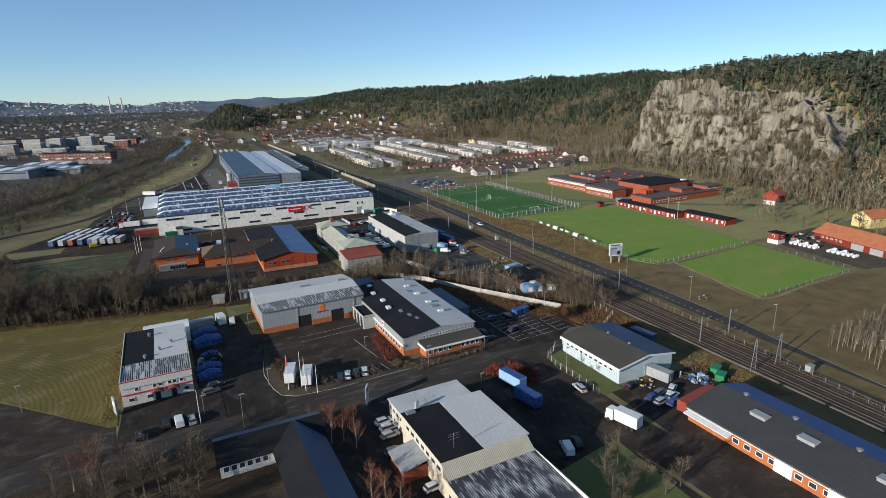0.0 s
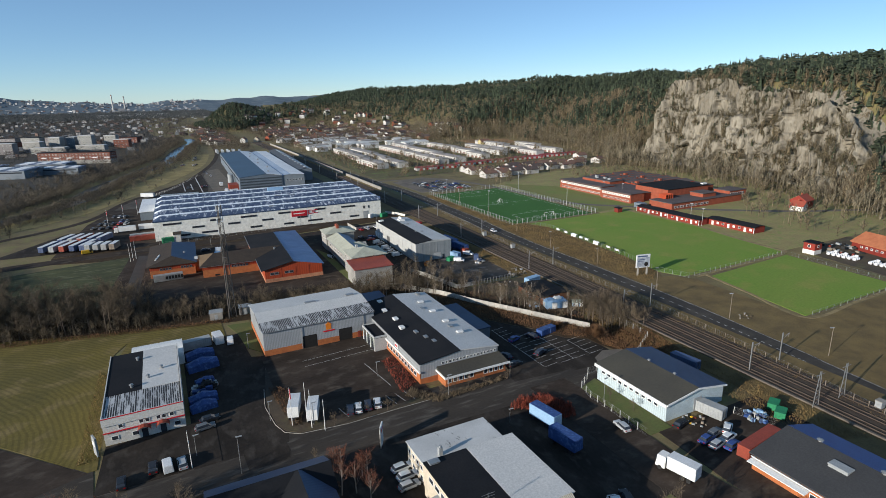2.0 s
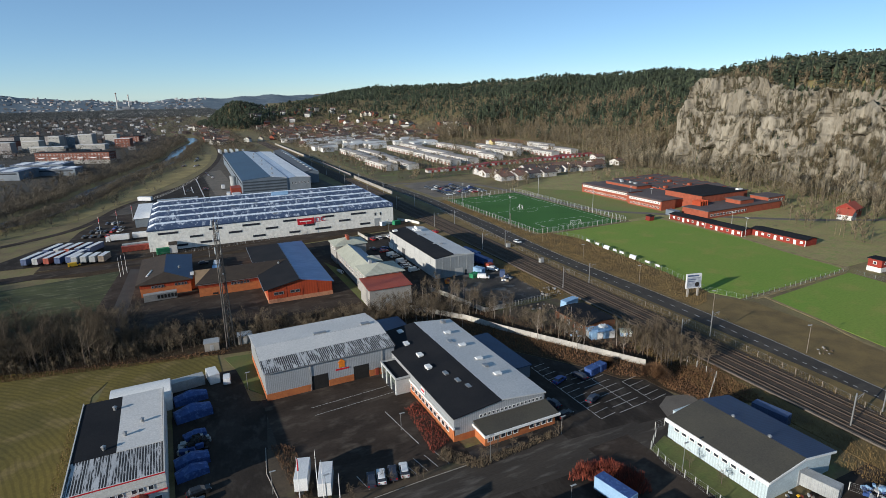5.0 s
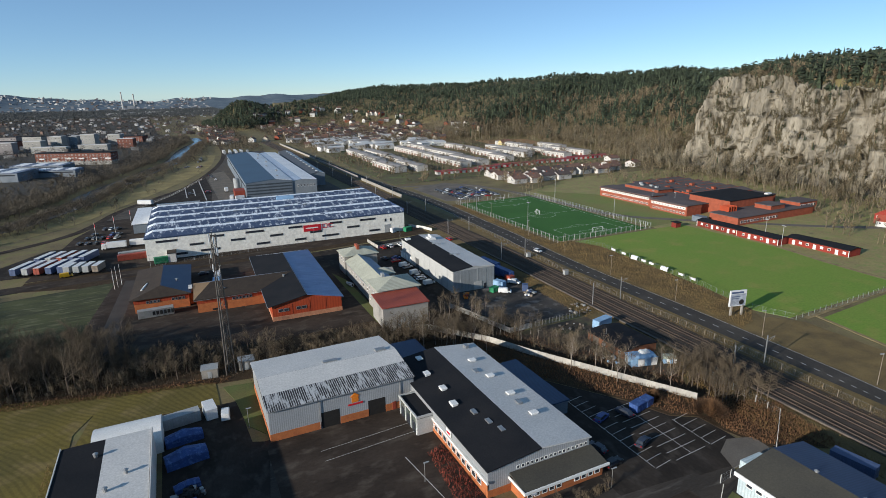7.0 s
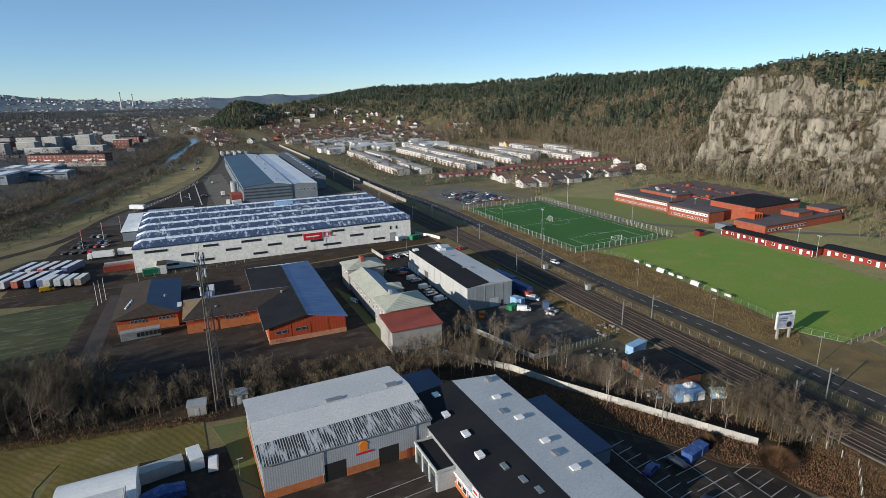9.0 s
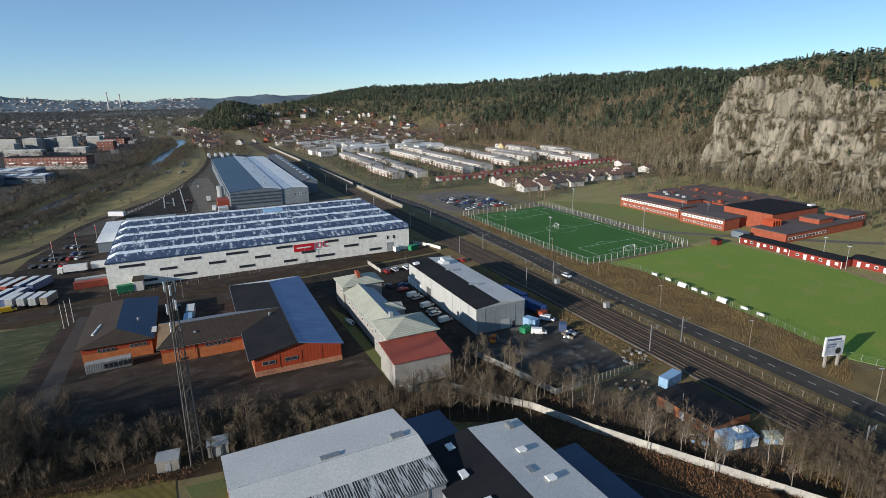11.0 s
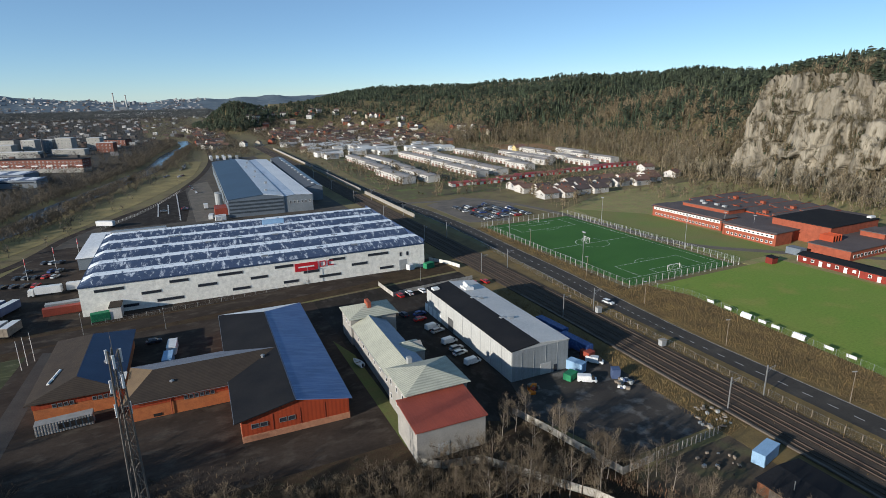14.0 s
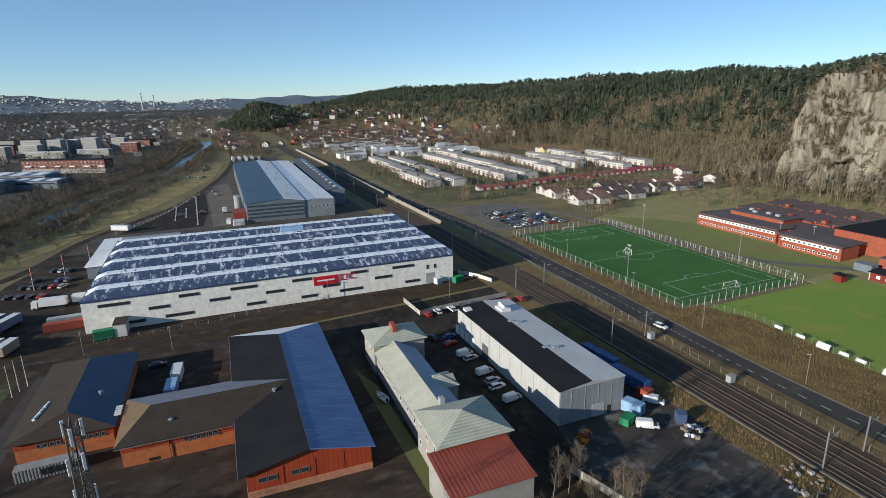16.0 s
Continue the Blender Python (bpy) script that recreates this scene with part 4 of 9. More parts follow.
for u in (51.2, 52.8, 54.4, 56.0, 57.6, 61.8, 63.4, 65.0, 66.6):
    window(b2, "S", u, 0.9, 1.2, 1.4, 76.6)
for i in range(16):
    window(b2, "S", 51.5 + i * 1.05, 4.2, 0.7, 0.7, Y0)
part("annex", boxes((41.2, 104.8, -0.2, 44.98, 115, 4.2)), mat("green_grey_glazing", (0.10, 0.12, 0.105), (0.07, 0.085, 0.075), 0.2, 0.5, 3, 0.0, spec=0.5), b2, "glazed green-grey porch")
part("annex_roof", boxes((41.4, 105.0, 4.2, 44.95, 114.8, 4.3)), roof_dark, b2)
part("parapet", boxes((41.0, 104.6, 4.1, 41.3, 115.2, 4.6), (41.3, 104.6, 4.1, 45, 104.9, 4.6), (41.3, 114.9, 4.1, 45, 115.2, 4.6)), lt_panel, b2)
for u in (105.0, 108.2, 111.4, 114.6):
    part("post", boxes((41.05, u - 0.12, 0, 41.19, u + 0.12, 4.1)), white_paint, b2)
for u in (106.6, 109.8, 113.0):
    panel(b2, "door", "W", u, 0, 1.6, 2.6, 41.2, dark_glass)
part("annex_wall", boxes((41.2, 104.66, 0, 45, 104.79, 3.9)), lt_panel, b2, "pale end wall of the porch")
part("annex", boxes((68.25, 97, -0.2, 75.5, 119, 3.4)), dusk_panel, b2)
part("annex_roof", boxes((68.22, 96.7, 3.4, 75.8, 119.3, 3.65)), roof_navy, b2)
part("annex", boxes((46, 129.1, -0.2, 56, 141, 4.6)), grey_panel, b2)
part("annex_roof", boxes((45.8, 129.05, 4.6, 56.2, 141.2, 4.85)), roof_navy, b2)
part("sign", boxes((44.7, 95.5, 3.9, 44.88, 97.6, 5.3)), white_paint, b2, "white sign plate with red edge")
part("sign_bars", boxes((44.64, 95.8, 4.3, 44.72, 97.3, 4.8)), red_sign, b2)

# office with stepped flat roofs
of = thing("office_building", "cream brick office with stepped pale and black roofs", "office")
part("wall", boxes((29.6, 43, -0.2, 47, 53.2, 4.9)), cream, of)
part("roof", slab(bmesh.new(), [(29.3, 43, 5.25), (47.3, 43, 5.25), (47.3, 53.5, 5.05), (29.3, 53.5, 5.05)], 0.25), roof_speckle, of, "pale frosted sheet roof with dark spots")
part("wall", boxes((28.6, 24, -0.2, 46.6, 43, 6.9)), cream, of)
part("roof", boxes((28.4, 24, 6.9, 37.5, 43.2, 7.1)), roof_dark, of, "black felt roof field")
part("roof", boxes((37.5, 24, 6.9, 47.9, 43.2, 7.14)), roof_white, of, "pale roof field")
part("fascia", slab(bmesh.new(), [(28.3, 21.2, 5.4), (47.2, 21.2, 5.4), (47.2, 23.98, 7.2), (28.3, 23.98, 7.2)], 0.2), mat("cream_ribbed_sheet", (0.56, 0.50, 0.38), (0.5, 0.44, 0.34), 0.6, 0.3, 4, 0.05, stripes=("X", 0.35, 0.6)), of, "cream ribbed sheet fascia")
part("wall", boxes((28.6, 4, -0.2, 46.9, 23.9, 4.1)), cream, of)
part("roof", slab(bmesh.new(), [(28.2, 3.6, 4.3), (47.4, 3.6, 4.3), (47.4, 22.2, 5.2), (28.2, 22.2, 5.2)], 0.2), roof_streak_y, of, "dark sheet roof with frost streaks")
part("roof_trim", boxes((47.4, 3.6, 4.0, 47.6, 23, 5.2)), white_paint, of)
for i in range(7):
    window(of, "W", 25.5 + i * 2.4, 4.6, 1.9, 1.2, 28.6)
for i in range(5):
    window(of, "W", 44.5 + i * 1.9, 2.9, 1.2, 1.1, 29.6)
    window(of, "W", 44.5 + i * 1.9, 0.7, 1.2, 1.1, 29.6)
for i in range(8):
    window(of, "W", 5.5 + i * 2.2, 1.2, 1.4, 1.3, 28.6)
for i in range(7):
    window(of, "S", 30.5 + i * 2.4, 1.2, 1.4, 1.3, 4)
part("annex", boxes((23.4, 30.5, -0.2, 28.6, 37, 3.0)), brick_dk, of)
part("annex_roof", slab(bmesh.new(), [(23, 30, 3.1), (28.6, 30, 4.2), (28.6, 37.5, 4.2), (23, 37.5, 3.1)], 0.2), grey_paint, of, "grey lean-to roof")
part("chimney", bar(boxes((33.0, 45.6, 4.9, 33.8, 46.4, 6.9)), (33.4, 46, 6.9), (33.4, 46, 7.3), 0.3), grey_paint, of)
bm = bmesh.new()
bar(bm, (32.6, 27, 7), (32.6, 27, 10.5), 0.05)
for z in (9.2, 9.8, 10.3):
    bar(bm, (31.4, 27, z), (33.8, 27, z), 0.03)
part("aerial", bm, steel, of, "thin metal roof aerial")
skylight(of, 30.2, 42.2, 7.0, 2.0, 1.2, 0.5, steel)

# pale blue hall by the fence
X0, Y0, X1, Y1, RX = 86.4, 39.2, 105, 61.5, 96
g2 = thing("storage_hall", "pale blue panelled hall with an olive roof", "hall")
part("wall", walls(bmesh.new(), X0, Y0, X1, Y1, 4.4, 5.9, "y", RX), blue_panel, g2)
gable_roof(g2, X0, Y0, X1, Y1, 4.4, 5.9, "y", (roof_olive, roof_navy), RX, 0.5)
part("fascia", boxes((X0 - 0.7, Y0 - 0.5, 3.75, X0 - 0.5, Y1 + 0.5, 4.5)), white_paint, g2)
bm = bmesh.new()
for (xa, za), (xb, zb) in (((X0 - 0.5, 4.28), (RX, 5.88)), ((RX, 5.88), (X1 + 0.5, 4.3))):
    slab(bm, [(xa, Y0 - 0.62, za + 0.28), (xb, Y0 - 0.62, zb + 0.28), (xb, Y0 - 0.5, zb + 0.28), (xa, Y0 - 0.5, za + 0.28)], 0.45)
part("bargeboard", bm, white_paint, g2)
for i in range(10):
    window(g2, "W", 42.2 + i * 1.9, 2.5, 1.3, 0.8, X0)
panel(g2, "gate", "S", 96.5, 0, 2.6, 3.4, Y0, grey_paint)
for y in (46, 54):
    vent(g2, 96.2, y, 5.9, 0.3, 0.5)
part("annex", boxes((91.5, 62.1, -0.2, 97, 65, 3)), blue_panel, g2)

# long hall with brick front by the railway
X0, Y0, X1, Y1, RX = 88.4, -34, 107.5, 19.7, 99.2
rw = thing("long_hall", "long low hall with orange brick front and dark roof", "hall")
part("wall", walls(bmesh.new(), X0, Y0, X1, Y1, 3.5, 5.8, "y", RX), brick, rw)
gable_roof(rw, X0, Y0, X1, Y1, 3.5, 5.8, "y", (mat("charcoal_felt", (0.042, 0.042, 0.044), (0.052, 0.052, 0.053), 0.8, 0.1, 3, 0.1), mat("bright_blue_sheet", (0.09, 0.16, 0.36), (0.08, 0.14, 0.32), 0.45, 0.2, 3, 0.05)), RX, 0.6)
for y in (8, -2, -16):
    skylight(rw, 95.5, y, 5.2, 2.0, 3.4, 0.6, grey_paint)
for y in (14, 3, -9):
    vent(rw, 99.4, y, 5.9, 0.45, 0.5)
for i in range(12):
    window(rw, "W", 13.2 - i * 2.6, 1.0, 1.5, 1.2, X0)
panel(rw, "gate", "W", -2.0, 0, 3.6, 3.2, X0, white_paint)
panel(rw, "gate", "W", -12.0, 0, 3.6, 3.2, X0, white_paint)
part("awning", slab(bmesh.new(), [(86.2, 8.5, 2.7), (88.35, 8.5, 3.0), (88.35, 19.5, 3.0), (86.2, 19.5, 2.7)], 0.15), white_paint, rw)
part("gutter", boxes((X0 - 0.85, Y0, 3.15, X0 - 0.65, Y1, 3.3)), white_paint, rw)

# dark villa-like office by the street
dk = thing("low_office", "low dark-roofed office in deep shade", "office")
part("wall", walls(bmesh.new(), -7.6, 49.2, 13.4, 58.8, 3.2, 5.4, "x"), white_wall, dk)
gable_roof(dk, -7.6, 49.2, 13.4, 58.8, 3.2, 5.4, "x", (roof_dark, roof_navy), None, 0.6)
part("wall", walls(bmesh.new(), 3.0, 14, 12.8, 49.1, 3.2, 5.6, "y"), white_wall, dk)
gable_roof(dk, 3.0, 14, 12.8, 53.2, 3.2, 5.6, "y", (roof_dark, roof_navy), None, 0.6)
for i in range(6):
    window(dk, "S", -6.5 + i * 1.5, 1.2, 1.2, 1.3, 49.2)

# the great warehouse
X0, Y0, X1, Y1, H = -15.4, 283, 109.4, 366.5, 10.2
lx = thing("warehouse", "great white warehouse with a frosted blue ridged roof", "warehouse")
turned(lx, 47, 283, -1.6)
part("wall", boxes((X0, Y0, -0.3, X1, Y1, H)), mat("warm_white_panel", (0.82, 0.79, 0.71), (0.79, 0.76, 0.68), 0.7, 0.03, 0.8, 0.03, stripes=("X", 3.6, 0.05)), lx)
part("fascia", boxes((X0 - 0.2, Y0 - 0.25, H - 0.1, X1 + 0.2, Y0 - 0.02, H + 0.35)), roof_navy, lx, "dark blue eaves trim")
NB, SUB = 5, 8
def bay_strip(i0, i1):
    bm, prev = bmesh.new(), None
    for i in range(i0, i1 + 1):
        y = Y0 + (Y1 - Y0) * i / (NB * SUB)
        z = H + 0.25 + 1.7 * abs(math.sin(math.pi * i / SUB)) ** 0.9
        row = [bm.verts.new((x, y, z)) for x in (X0 + 3.5, X1 - 0.2)] + [bm.verts.new((X0 - 0.1, y, H + 0.2))]
        if prev:
            bm.faces.new((prev[0], prev[1], row[1], row[0]))
            bm.faces.new((prev[2], prev[0], row[0], row[2]))
        prev = row
    bmesh.ops.recalc_face_normals(bm, faces=bm.faces)
    return bm


for k in range(NB):
    part("roof", bay_strip(k * SUB, k * SUB + 3), roof_plain, lx, "dark blue front slope of a roof bay")
    part("roof", bay_strip(k * SUB + 3, k * SUB + 6), roof_frost, lx, "frosted crown of a roof bay")
    part("roof", bay_strip(k * SUB + 6, k * SUB + 8), roof_plain, lx, "dark blue back slope of a roof bay")
part("roof_edge", boxes((X0 - 0.2, Y0 - 0.2, H - 0.1, X1 + 0.2, Y0 + 0.1, H + 0.35), (X0 - 0.2, Y0 + 0.1, H - 0.1, X0 + 0.1, Y1, H + 0.3), (X1 - 0.2, Y0 + 0.1, H - 0.3, X1 + 0.2, Y1, H + 1.8)), mat("dark_blue_edge", (0.05, 0.08, 0.16), None, 0.5), lx)
WINDOWS = [(-6.5, 8.4, 9.0), (6.0, 5.5, 6.3), (11.7, 2.1, 8.7), (15.2, 8.3, 6.4), (24.3, 5.4, 6.6), (32.3, 8.3, 8.8), (35.7, 2.1, 6.4), (42.3, 5.4, 6.3), (51.7, 8.3, 7.0), (53.8, 1.9, 5.8), (61.8, 4.8, 6.2), (72.2, 8.4, 6.4), (69.0, 2.2, 8.7), (81.2, 5.2, 6.7), (89.1, 8.2, 8.7), (92.6, 2.0, 6.0), (-1.7, 1.8, 6.8)]
for u, z, w in WINDOWS:
    window(lx, "S", u, z - 0.5, w, 1.15, Y0, steel)
panel(lx, "gate", "S", 99.8, 0, 3.4, 4.4, Y0, grey_paint)
for u in (98.8, 101.8):
    window(lx, "S", u, 6.0, 1.0, 1.7, Y0, steel)
part("sign", boxes((55.6, Y0 - 0.25, 5.5, 64.4, Y0 - 0.05, 8.7)), red_sign, lx, "red rectangular sign plate")
part("sign_bars", boxes((56.8, Y0 - 0.32, 6.9, 63.0, Y0 - 0.24, 7.4)), white_paint, lx, "white bar of lettering")
for d in ((66.4, 6.3, 66.7, 8.6), (66.7, 8.3, 68.7, 8.6), (68.5, 6.8, 68.8, 8.3), (66.7, 6.3, 68.6, 6.6), (69.6, 6.4, 69.9, 8.5), (69.9, 8.2, 71.8, 8.5), (69.9, 6.4, 71.8, 6.7)):
    part("sign_bar", boxes((d[0] - 1.2, Y0 - 0.25, d[1], d[2] - 1.2, Y0 - 0.05, d[3])), red_sign, lx, "red letter-like bar")
part("annex", boxes((-25.2, 346.5, -0.2, -16.2, 396, 5.2)), dusk_panel, lx)
part("annex_roof", boxes((-25.8, 345.8, 5.2, -15.7, 396.6, 5.5)), frost_white, lx, "frosted flat dock roof")
for u in range(8):
    panel(lx, "dock_gate", "W", 291 + u * 6.2 - 4, 0.9, 3.0, 3.2, X0, grey_paint)
part("roof_fan", boxes((52, 346, H + 1, 62, 348.6, H + 3.4)), sky_paint, lx, "pale blue roof plant housing")
part("roof_fan", boxes((-13, 361, H, 10, 364, H + 2.2)), steel, lx, "long grey roof duct")
part("porch", boxes((-6.6, 276.4, -0.2, -3.2, 282.9, 4.0)), white_wall, lx)
part("porch_roof", boxes((-6.8, 276.2, 4.0, -3.0, 282.9, 4.25)), roof_brown, lx)
random.seed(4)
for k in range(22):
    x, y = random.uniform(X0 + 8, X1 - 6), Y0 + (random.randrange(5) + random.uniform(0.3, 0.7)) * 16.7
    part("roof_fan", boxes((x - 1.2, y - 0.5, H + 1.2, x + 1.2, y + 0.5, H + 2.1)), steel if k % 2 else roof_navy, lx)

# twin-gabled hall behind it
b3 = thing("factory_hall", "long blue-grey factory hall with striped roof", "hall")
turned(b3, 72, 428, -2.0)
part("wall", walls(bmesh.new(), 46, 428, 79, 655, 10.8, 12.6, "y", 67.0), dusk_panel, b3)
part("wall", walls(bmesh.new(), 79.02, 428.5, 97, 655, 10.2, 11.0, "y", 86), mat("pale_slate_panel", (0.24, 0.265, 0.285), (0.20, 0.225, 0.245), 0.5, 0.12, 3, 0.05), b3)
gable_roof(b3, 46, 428, 79, 655, 10.8, 12.6, "y", (mat("steel_blue_roof", (0.05, 0.085, 0.13), (0.042, 0.07, 0.11), 0.5, 0.05, 1, 0.05), frost_white), 67.0, 0.2)
gable_roof(b3, 79.3, 428.5, 97, 655, 10.2, 11.0, "y", (roof_blue, frost_white), 86, 0.2)
bm = bmesh.new()
for z in (2.2, 4.4, 6.6, 8.8):
    box(bm, 46.5, 427.9, z, 78.5, 428.02, z + 1.0)
part("wall_band", bm, mat("slate_band", (0.06, 0.075, 0.09), None, 0.5), b3, "dark cladding bands")
for i in range(6):
    window(b3, "S", 83 + i * 2.4, 5.6, 1.1, 1.6, 428.5)
part("silo", bar(bar(bmesh.new(), (42.5, 470, 0), (42.5, 470, 9), 2.2, 14), (42.5, 476, 0), (42.5, 476, 9), 2.2, 14), grey_paint, b3)
b4 = thing("narrow_hall", "narrow dark hall with a long ridge", "hall")
turned(b4, 106, 462, -3.0)
part("wall", walls(bmesh.new(), 99.6, 462, 112, 668, 9.4, 11.0, "y", 107.5), dusk_panel, b4)
gable_roof(b4, 99.6, 462, 112, 668, 9.4, 11.0, "y", (mat("grey_sheet_roof", (0.085, 0.09, 0.10), (0.065, 0.07, 0.08), 0.6, 0.1, 2, 0.1), roof_white), 107.5, 0.3)
for i in range(12):
    skylight(b4, 106.8, 470 + i * 16, 10.9, 1.6, 3, 0.5)

part("gate", boxes((101.5, 461.9, -0.1, 105.5, 461.98, 4.2)), grey_paint, b4, "grey end gate")
part("wall_band", boxes((45.9, 432, 7.4, 45.98, 650, 8.6)), dark_glass, b3, "long dark window band")
for k in range(6):
    part("roof_vent", boxes((70 + (k % 2) * 4, 445 + k * 34, 12.0, 71.4 + (k % 2) * 4, 447 + k * 34, 13.2)), grey_paint, b3)
part("loading_shed", boxes((38.5, 440, -0.1, 45.8, 454, 4.2)), rust_red, b3, "rust-brown lean-to store")

# brick workshops with brown and blue roofs
om = thing("brick_workshop", "orange brick workshop with hipped brown and blue roofs", "workshop")
ochre_tiles = mat("ochre_tiles", (0.17, 0.115, 0.065), (0.14, 0.095, 0.055), 0.85, 0.4, 5, 0.2)
grey_tiles = mat("frosted_grey_tiles", (0.25, 0.26, 0.29), (0.19, 0.20, 0.23), 0.8, 0.3, 4, 0.15, stripes=("Y", 0.5, 0.4))
turned(om, 24, 185, -2.2)
part("wall", walls(bmesh.new(), 24.0, 185, 47, 241, 5.3, 7.7, "y", 35.5), red_clad, om)
part("wall", boxes((24.0, 241.02, -0.3, 47, 249.4, 5.2)), red_clad, om)
part("base_wall", boxes((23.9, 184.84, -0.2, 47.1, 185.4, 1.5), (23.88, 185.4, -0.2, 24.4, 249, 1.5), (46.6, 185.4, -0.2, 47.12, 249, 1.5)), mat("faded_plinth_brick", (0.50, 0.24, 0.14), (0.38, 0.17, 0.095), 0.9, 1.2, 7, 0.4), om, "orange brick base wall")
# the long roof: black and blue slopes with a frosted hip at the far end
# the blue slope's colour and streaks hold reflected sky and sheen
for pts, m, lab in (([(22.6, 184.3, 5.1), (35.5, 184.3, 7.75), (35.5, 240.0, 7.75), (22.6, 250.2, 5.1)], roof_dark, "black felt slope"),
                    ([(35.5, 184.3, 7.75), (47.6, 184.3, 5.1), (47.6, 250.2, 5.1), (35.5, 240.0, 7.75)], patchy("sky_sheen_sheet", (0.10, 0.165, 0.33), (0.17, 0.24, 0.40), 0.5, 0.45, 0.75, (0.25, 2.2, 1), 0.38), "blue sheet slope with painted sky reflection"),
                    ([(22.6, 250.2, 5.1), (35.5, 240.0, 7.75), (47.6, 250.2, 5.1)], frost_white, "white frosted hip")):
    part("roof", slab(bmesh.new(), [(x, y, z + 0.25) for x, y, z in pts], 0.22), m, om, lab)
part("ridge_cap", boxes((35.35, 184.3, 7.95, 35.65, 240.0, 8.07)), roof_navy, om)
for xe in (22.5, 47.6):
    part("verge_board", boxes((xe, 184.3, 5.05, xe + 0.12, 250.2, 5.32)), dusk_panel, om)
for u in (27.6, 33.4):
    window(om, "S", u - 0.9, 2.9, 1.6, 1.1, 185, steel)
    window(om, "S", u + 0.9, 2.9, 1.6, 1.1, 185, steel)
for u in (30.4, 36.2, 41.6):
    part("wall_seam", boxes((u - 0.05, 184.93, 1.55, u + 0.05, 184.98, 5.4)), rust_red, om)
part("wall", boxes((1.4, 204.2, -0.2, 23.9, 222.4, 4.9)), brick, om)
part("wall_band", boxes((1.3, 204.1, 3.3, 23.9, 204.19, 4.9)), red_clad, om, "red cladding band under the eaves")
hip_roof(om, 1.1, 204.0, 35.4, 222.4, 4.9, 7.7, (roof_brown, roof_brown, grey_tiles, ochre_tiles), 6.0, 0.7, "x", True)
for i in range(6):
    window(om, "S", 13.2 + i * 1.15, 3.1, 0.9, 1.0, 204.1, steel)
part("drainpipe", bar(bmesh.new(), (10.0, 204.0, 0), (10.0, 204.0, 4.6), 0.09), rust_red, om)
part("vent_grille", boxes((6.0, 204.1, 0.3, 7.8, 204.18, 1.0)), black_m, om)
part("wall", boxes((-18.6, 213.2, -0.2, -1.2, 249.8, 4.9)), brick, om)
part("wall_band", boxes((-18.7, 213.1, 3.3, -1.1, 213.19, 4.9)), red_clad, om)
hip_roof(om, -19.2, 213.0, -1.0, 249.8, 4.9, 7.5, (roof_brown, roof_navy, roof_brown, roof_brown), 5.6, 0.7, "y")
part("wall", boxes((-1.1, 215.4, -0.2, 1.3, 221, 4.6)), brick, om)
for i in range(4):
    window(om, "S", -14.4 + i * 1.15, 3.1, 0.9, 1.0, 213.1, steel)
    window(om, "S", -6.4 + i * 1.15, 3.1, 0.9, 1.0, 213.1, steel)
for x, y, z in ((-5.0, 226, 6.4), (10.5, 208, 6.0), (31.5, 210, 7.2)):
    vent(om, x, y, z, 0.4, 0.6)
for i in range(5):
    part("roof_rung", boxes((-1.2, 216.0 + i * 0.9, 5.5, 0.1, 216.35 + i * 0.9, 5.75)), white_paint, om, "white roof ladder rung")
for i in range(3):
    part("roof_duct", bar(bmesh.new(), (-16.4 + 0.5 * i, 219.5 + 2.3 * i, 6.2 + 0.1 * i), (-15.9 + 0.5 * i, 221.5 + 2.3 * i, 6.3 + 0.1 * i), 0.35, 7), white_paint, om, "white flexible roof duct")
gutter(om, [(0.4, 203.2, 4.8), (23.4, 203.2, 4.8)], 0.08)
for i in range(3):
    part("wall_unit", boxes((23.5, 226 + i * 5.0, 3.0, 23.98, 227.6 + i * 5.0, 4.2)), white_paint, om)

# cream-roofed house with hips
hp = thing("hip_house", "two-storey grey house with frosted cream hip roofs", "house")
wallg = mat("warm_grey_render", (0.33, 0.31, 0.28), (0.27, 0.255, 0.235), 0.85, 0.4, 4, 0.1)
turned(hp, 56.1, 172.4, -2.2)
part("wall", boxes((57.0, 220.7, -0.2, 70.8, 231.0, 8.0)), wallg, hp)
hip_roof(hp, 57.0, 220.7, 70.8, 231.0, 8.0, 10.3, (roof_cream, roof_cream, roof_cream, roof_cream), 5.9, 0.7)
part("wall", walls(bmesh.new(), 57.6, 186, 67.2, 220.6, 6.2, 8.4, "y", 62.3), wallg, hp)
gable_roof(hp, 57.6, 186.6, 67.2, 220.0, 6.2, 8.4, "y", (roof_cream, mat("frosted_blue_tiles", (0.33, 0.37, 0.43), (0.27, 0.31, 0.37), 0.8, 0.3, 4, 0.1)), 62.3, 0.6)
part("dormer", walls(bmesh.new(), 63, 196.6, 70.4, 203.0, 6.2, 7.8, "x"), wallg, hp)
hip_roof(hp, 62.8, 196.6, 70.2, 203.0, 6.3, 7.9, (roof_cream, roof_cream, roof_cream, roof_cream), 3.4, 0.4, "x")
part("wall", boxes((56.8, 173.3, -0.2, 71.1, 185.8, 8.6)), wallg, hp)
hip_roof(hp, 56.8, 173.3, 71.1, 185.8, 8.6, 10.9, (roof_cream, roof_cream, roof_cream, roof_cream), 6.8, 0.7)
part("wall", boxes((54.6, 161.8, -0.2, 69.8, 173.2, 6.9)), wallg, hp)
part("roof", slab(bmesh.new(), [(54.2, 161.4, 7.1), (70.2, 161.4, 7.1), (70.2, 173.2, 8.1), (54.2, 173.2, 8.1)], 0.2), roof_red, hp, "rust-red sheet lean-to roof")
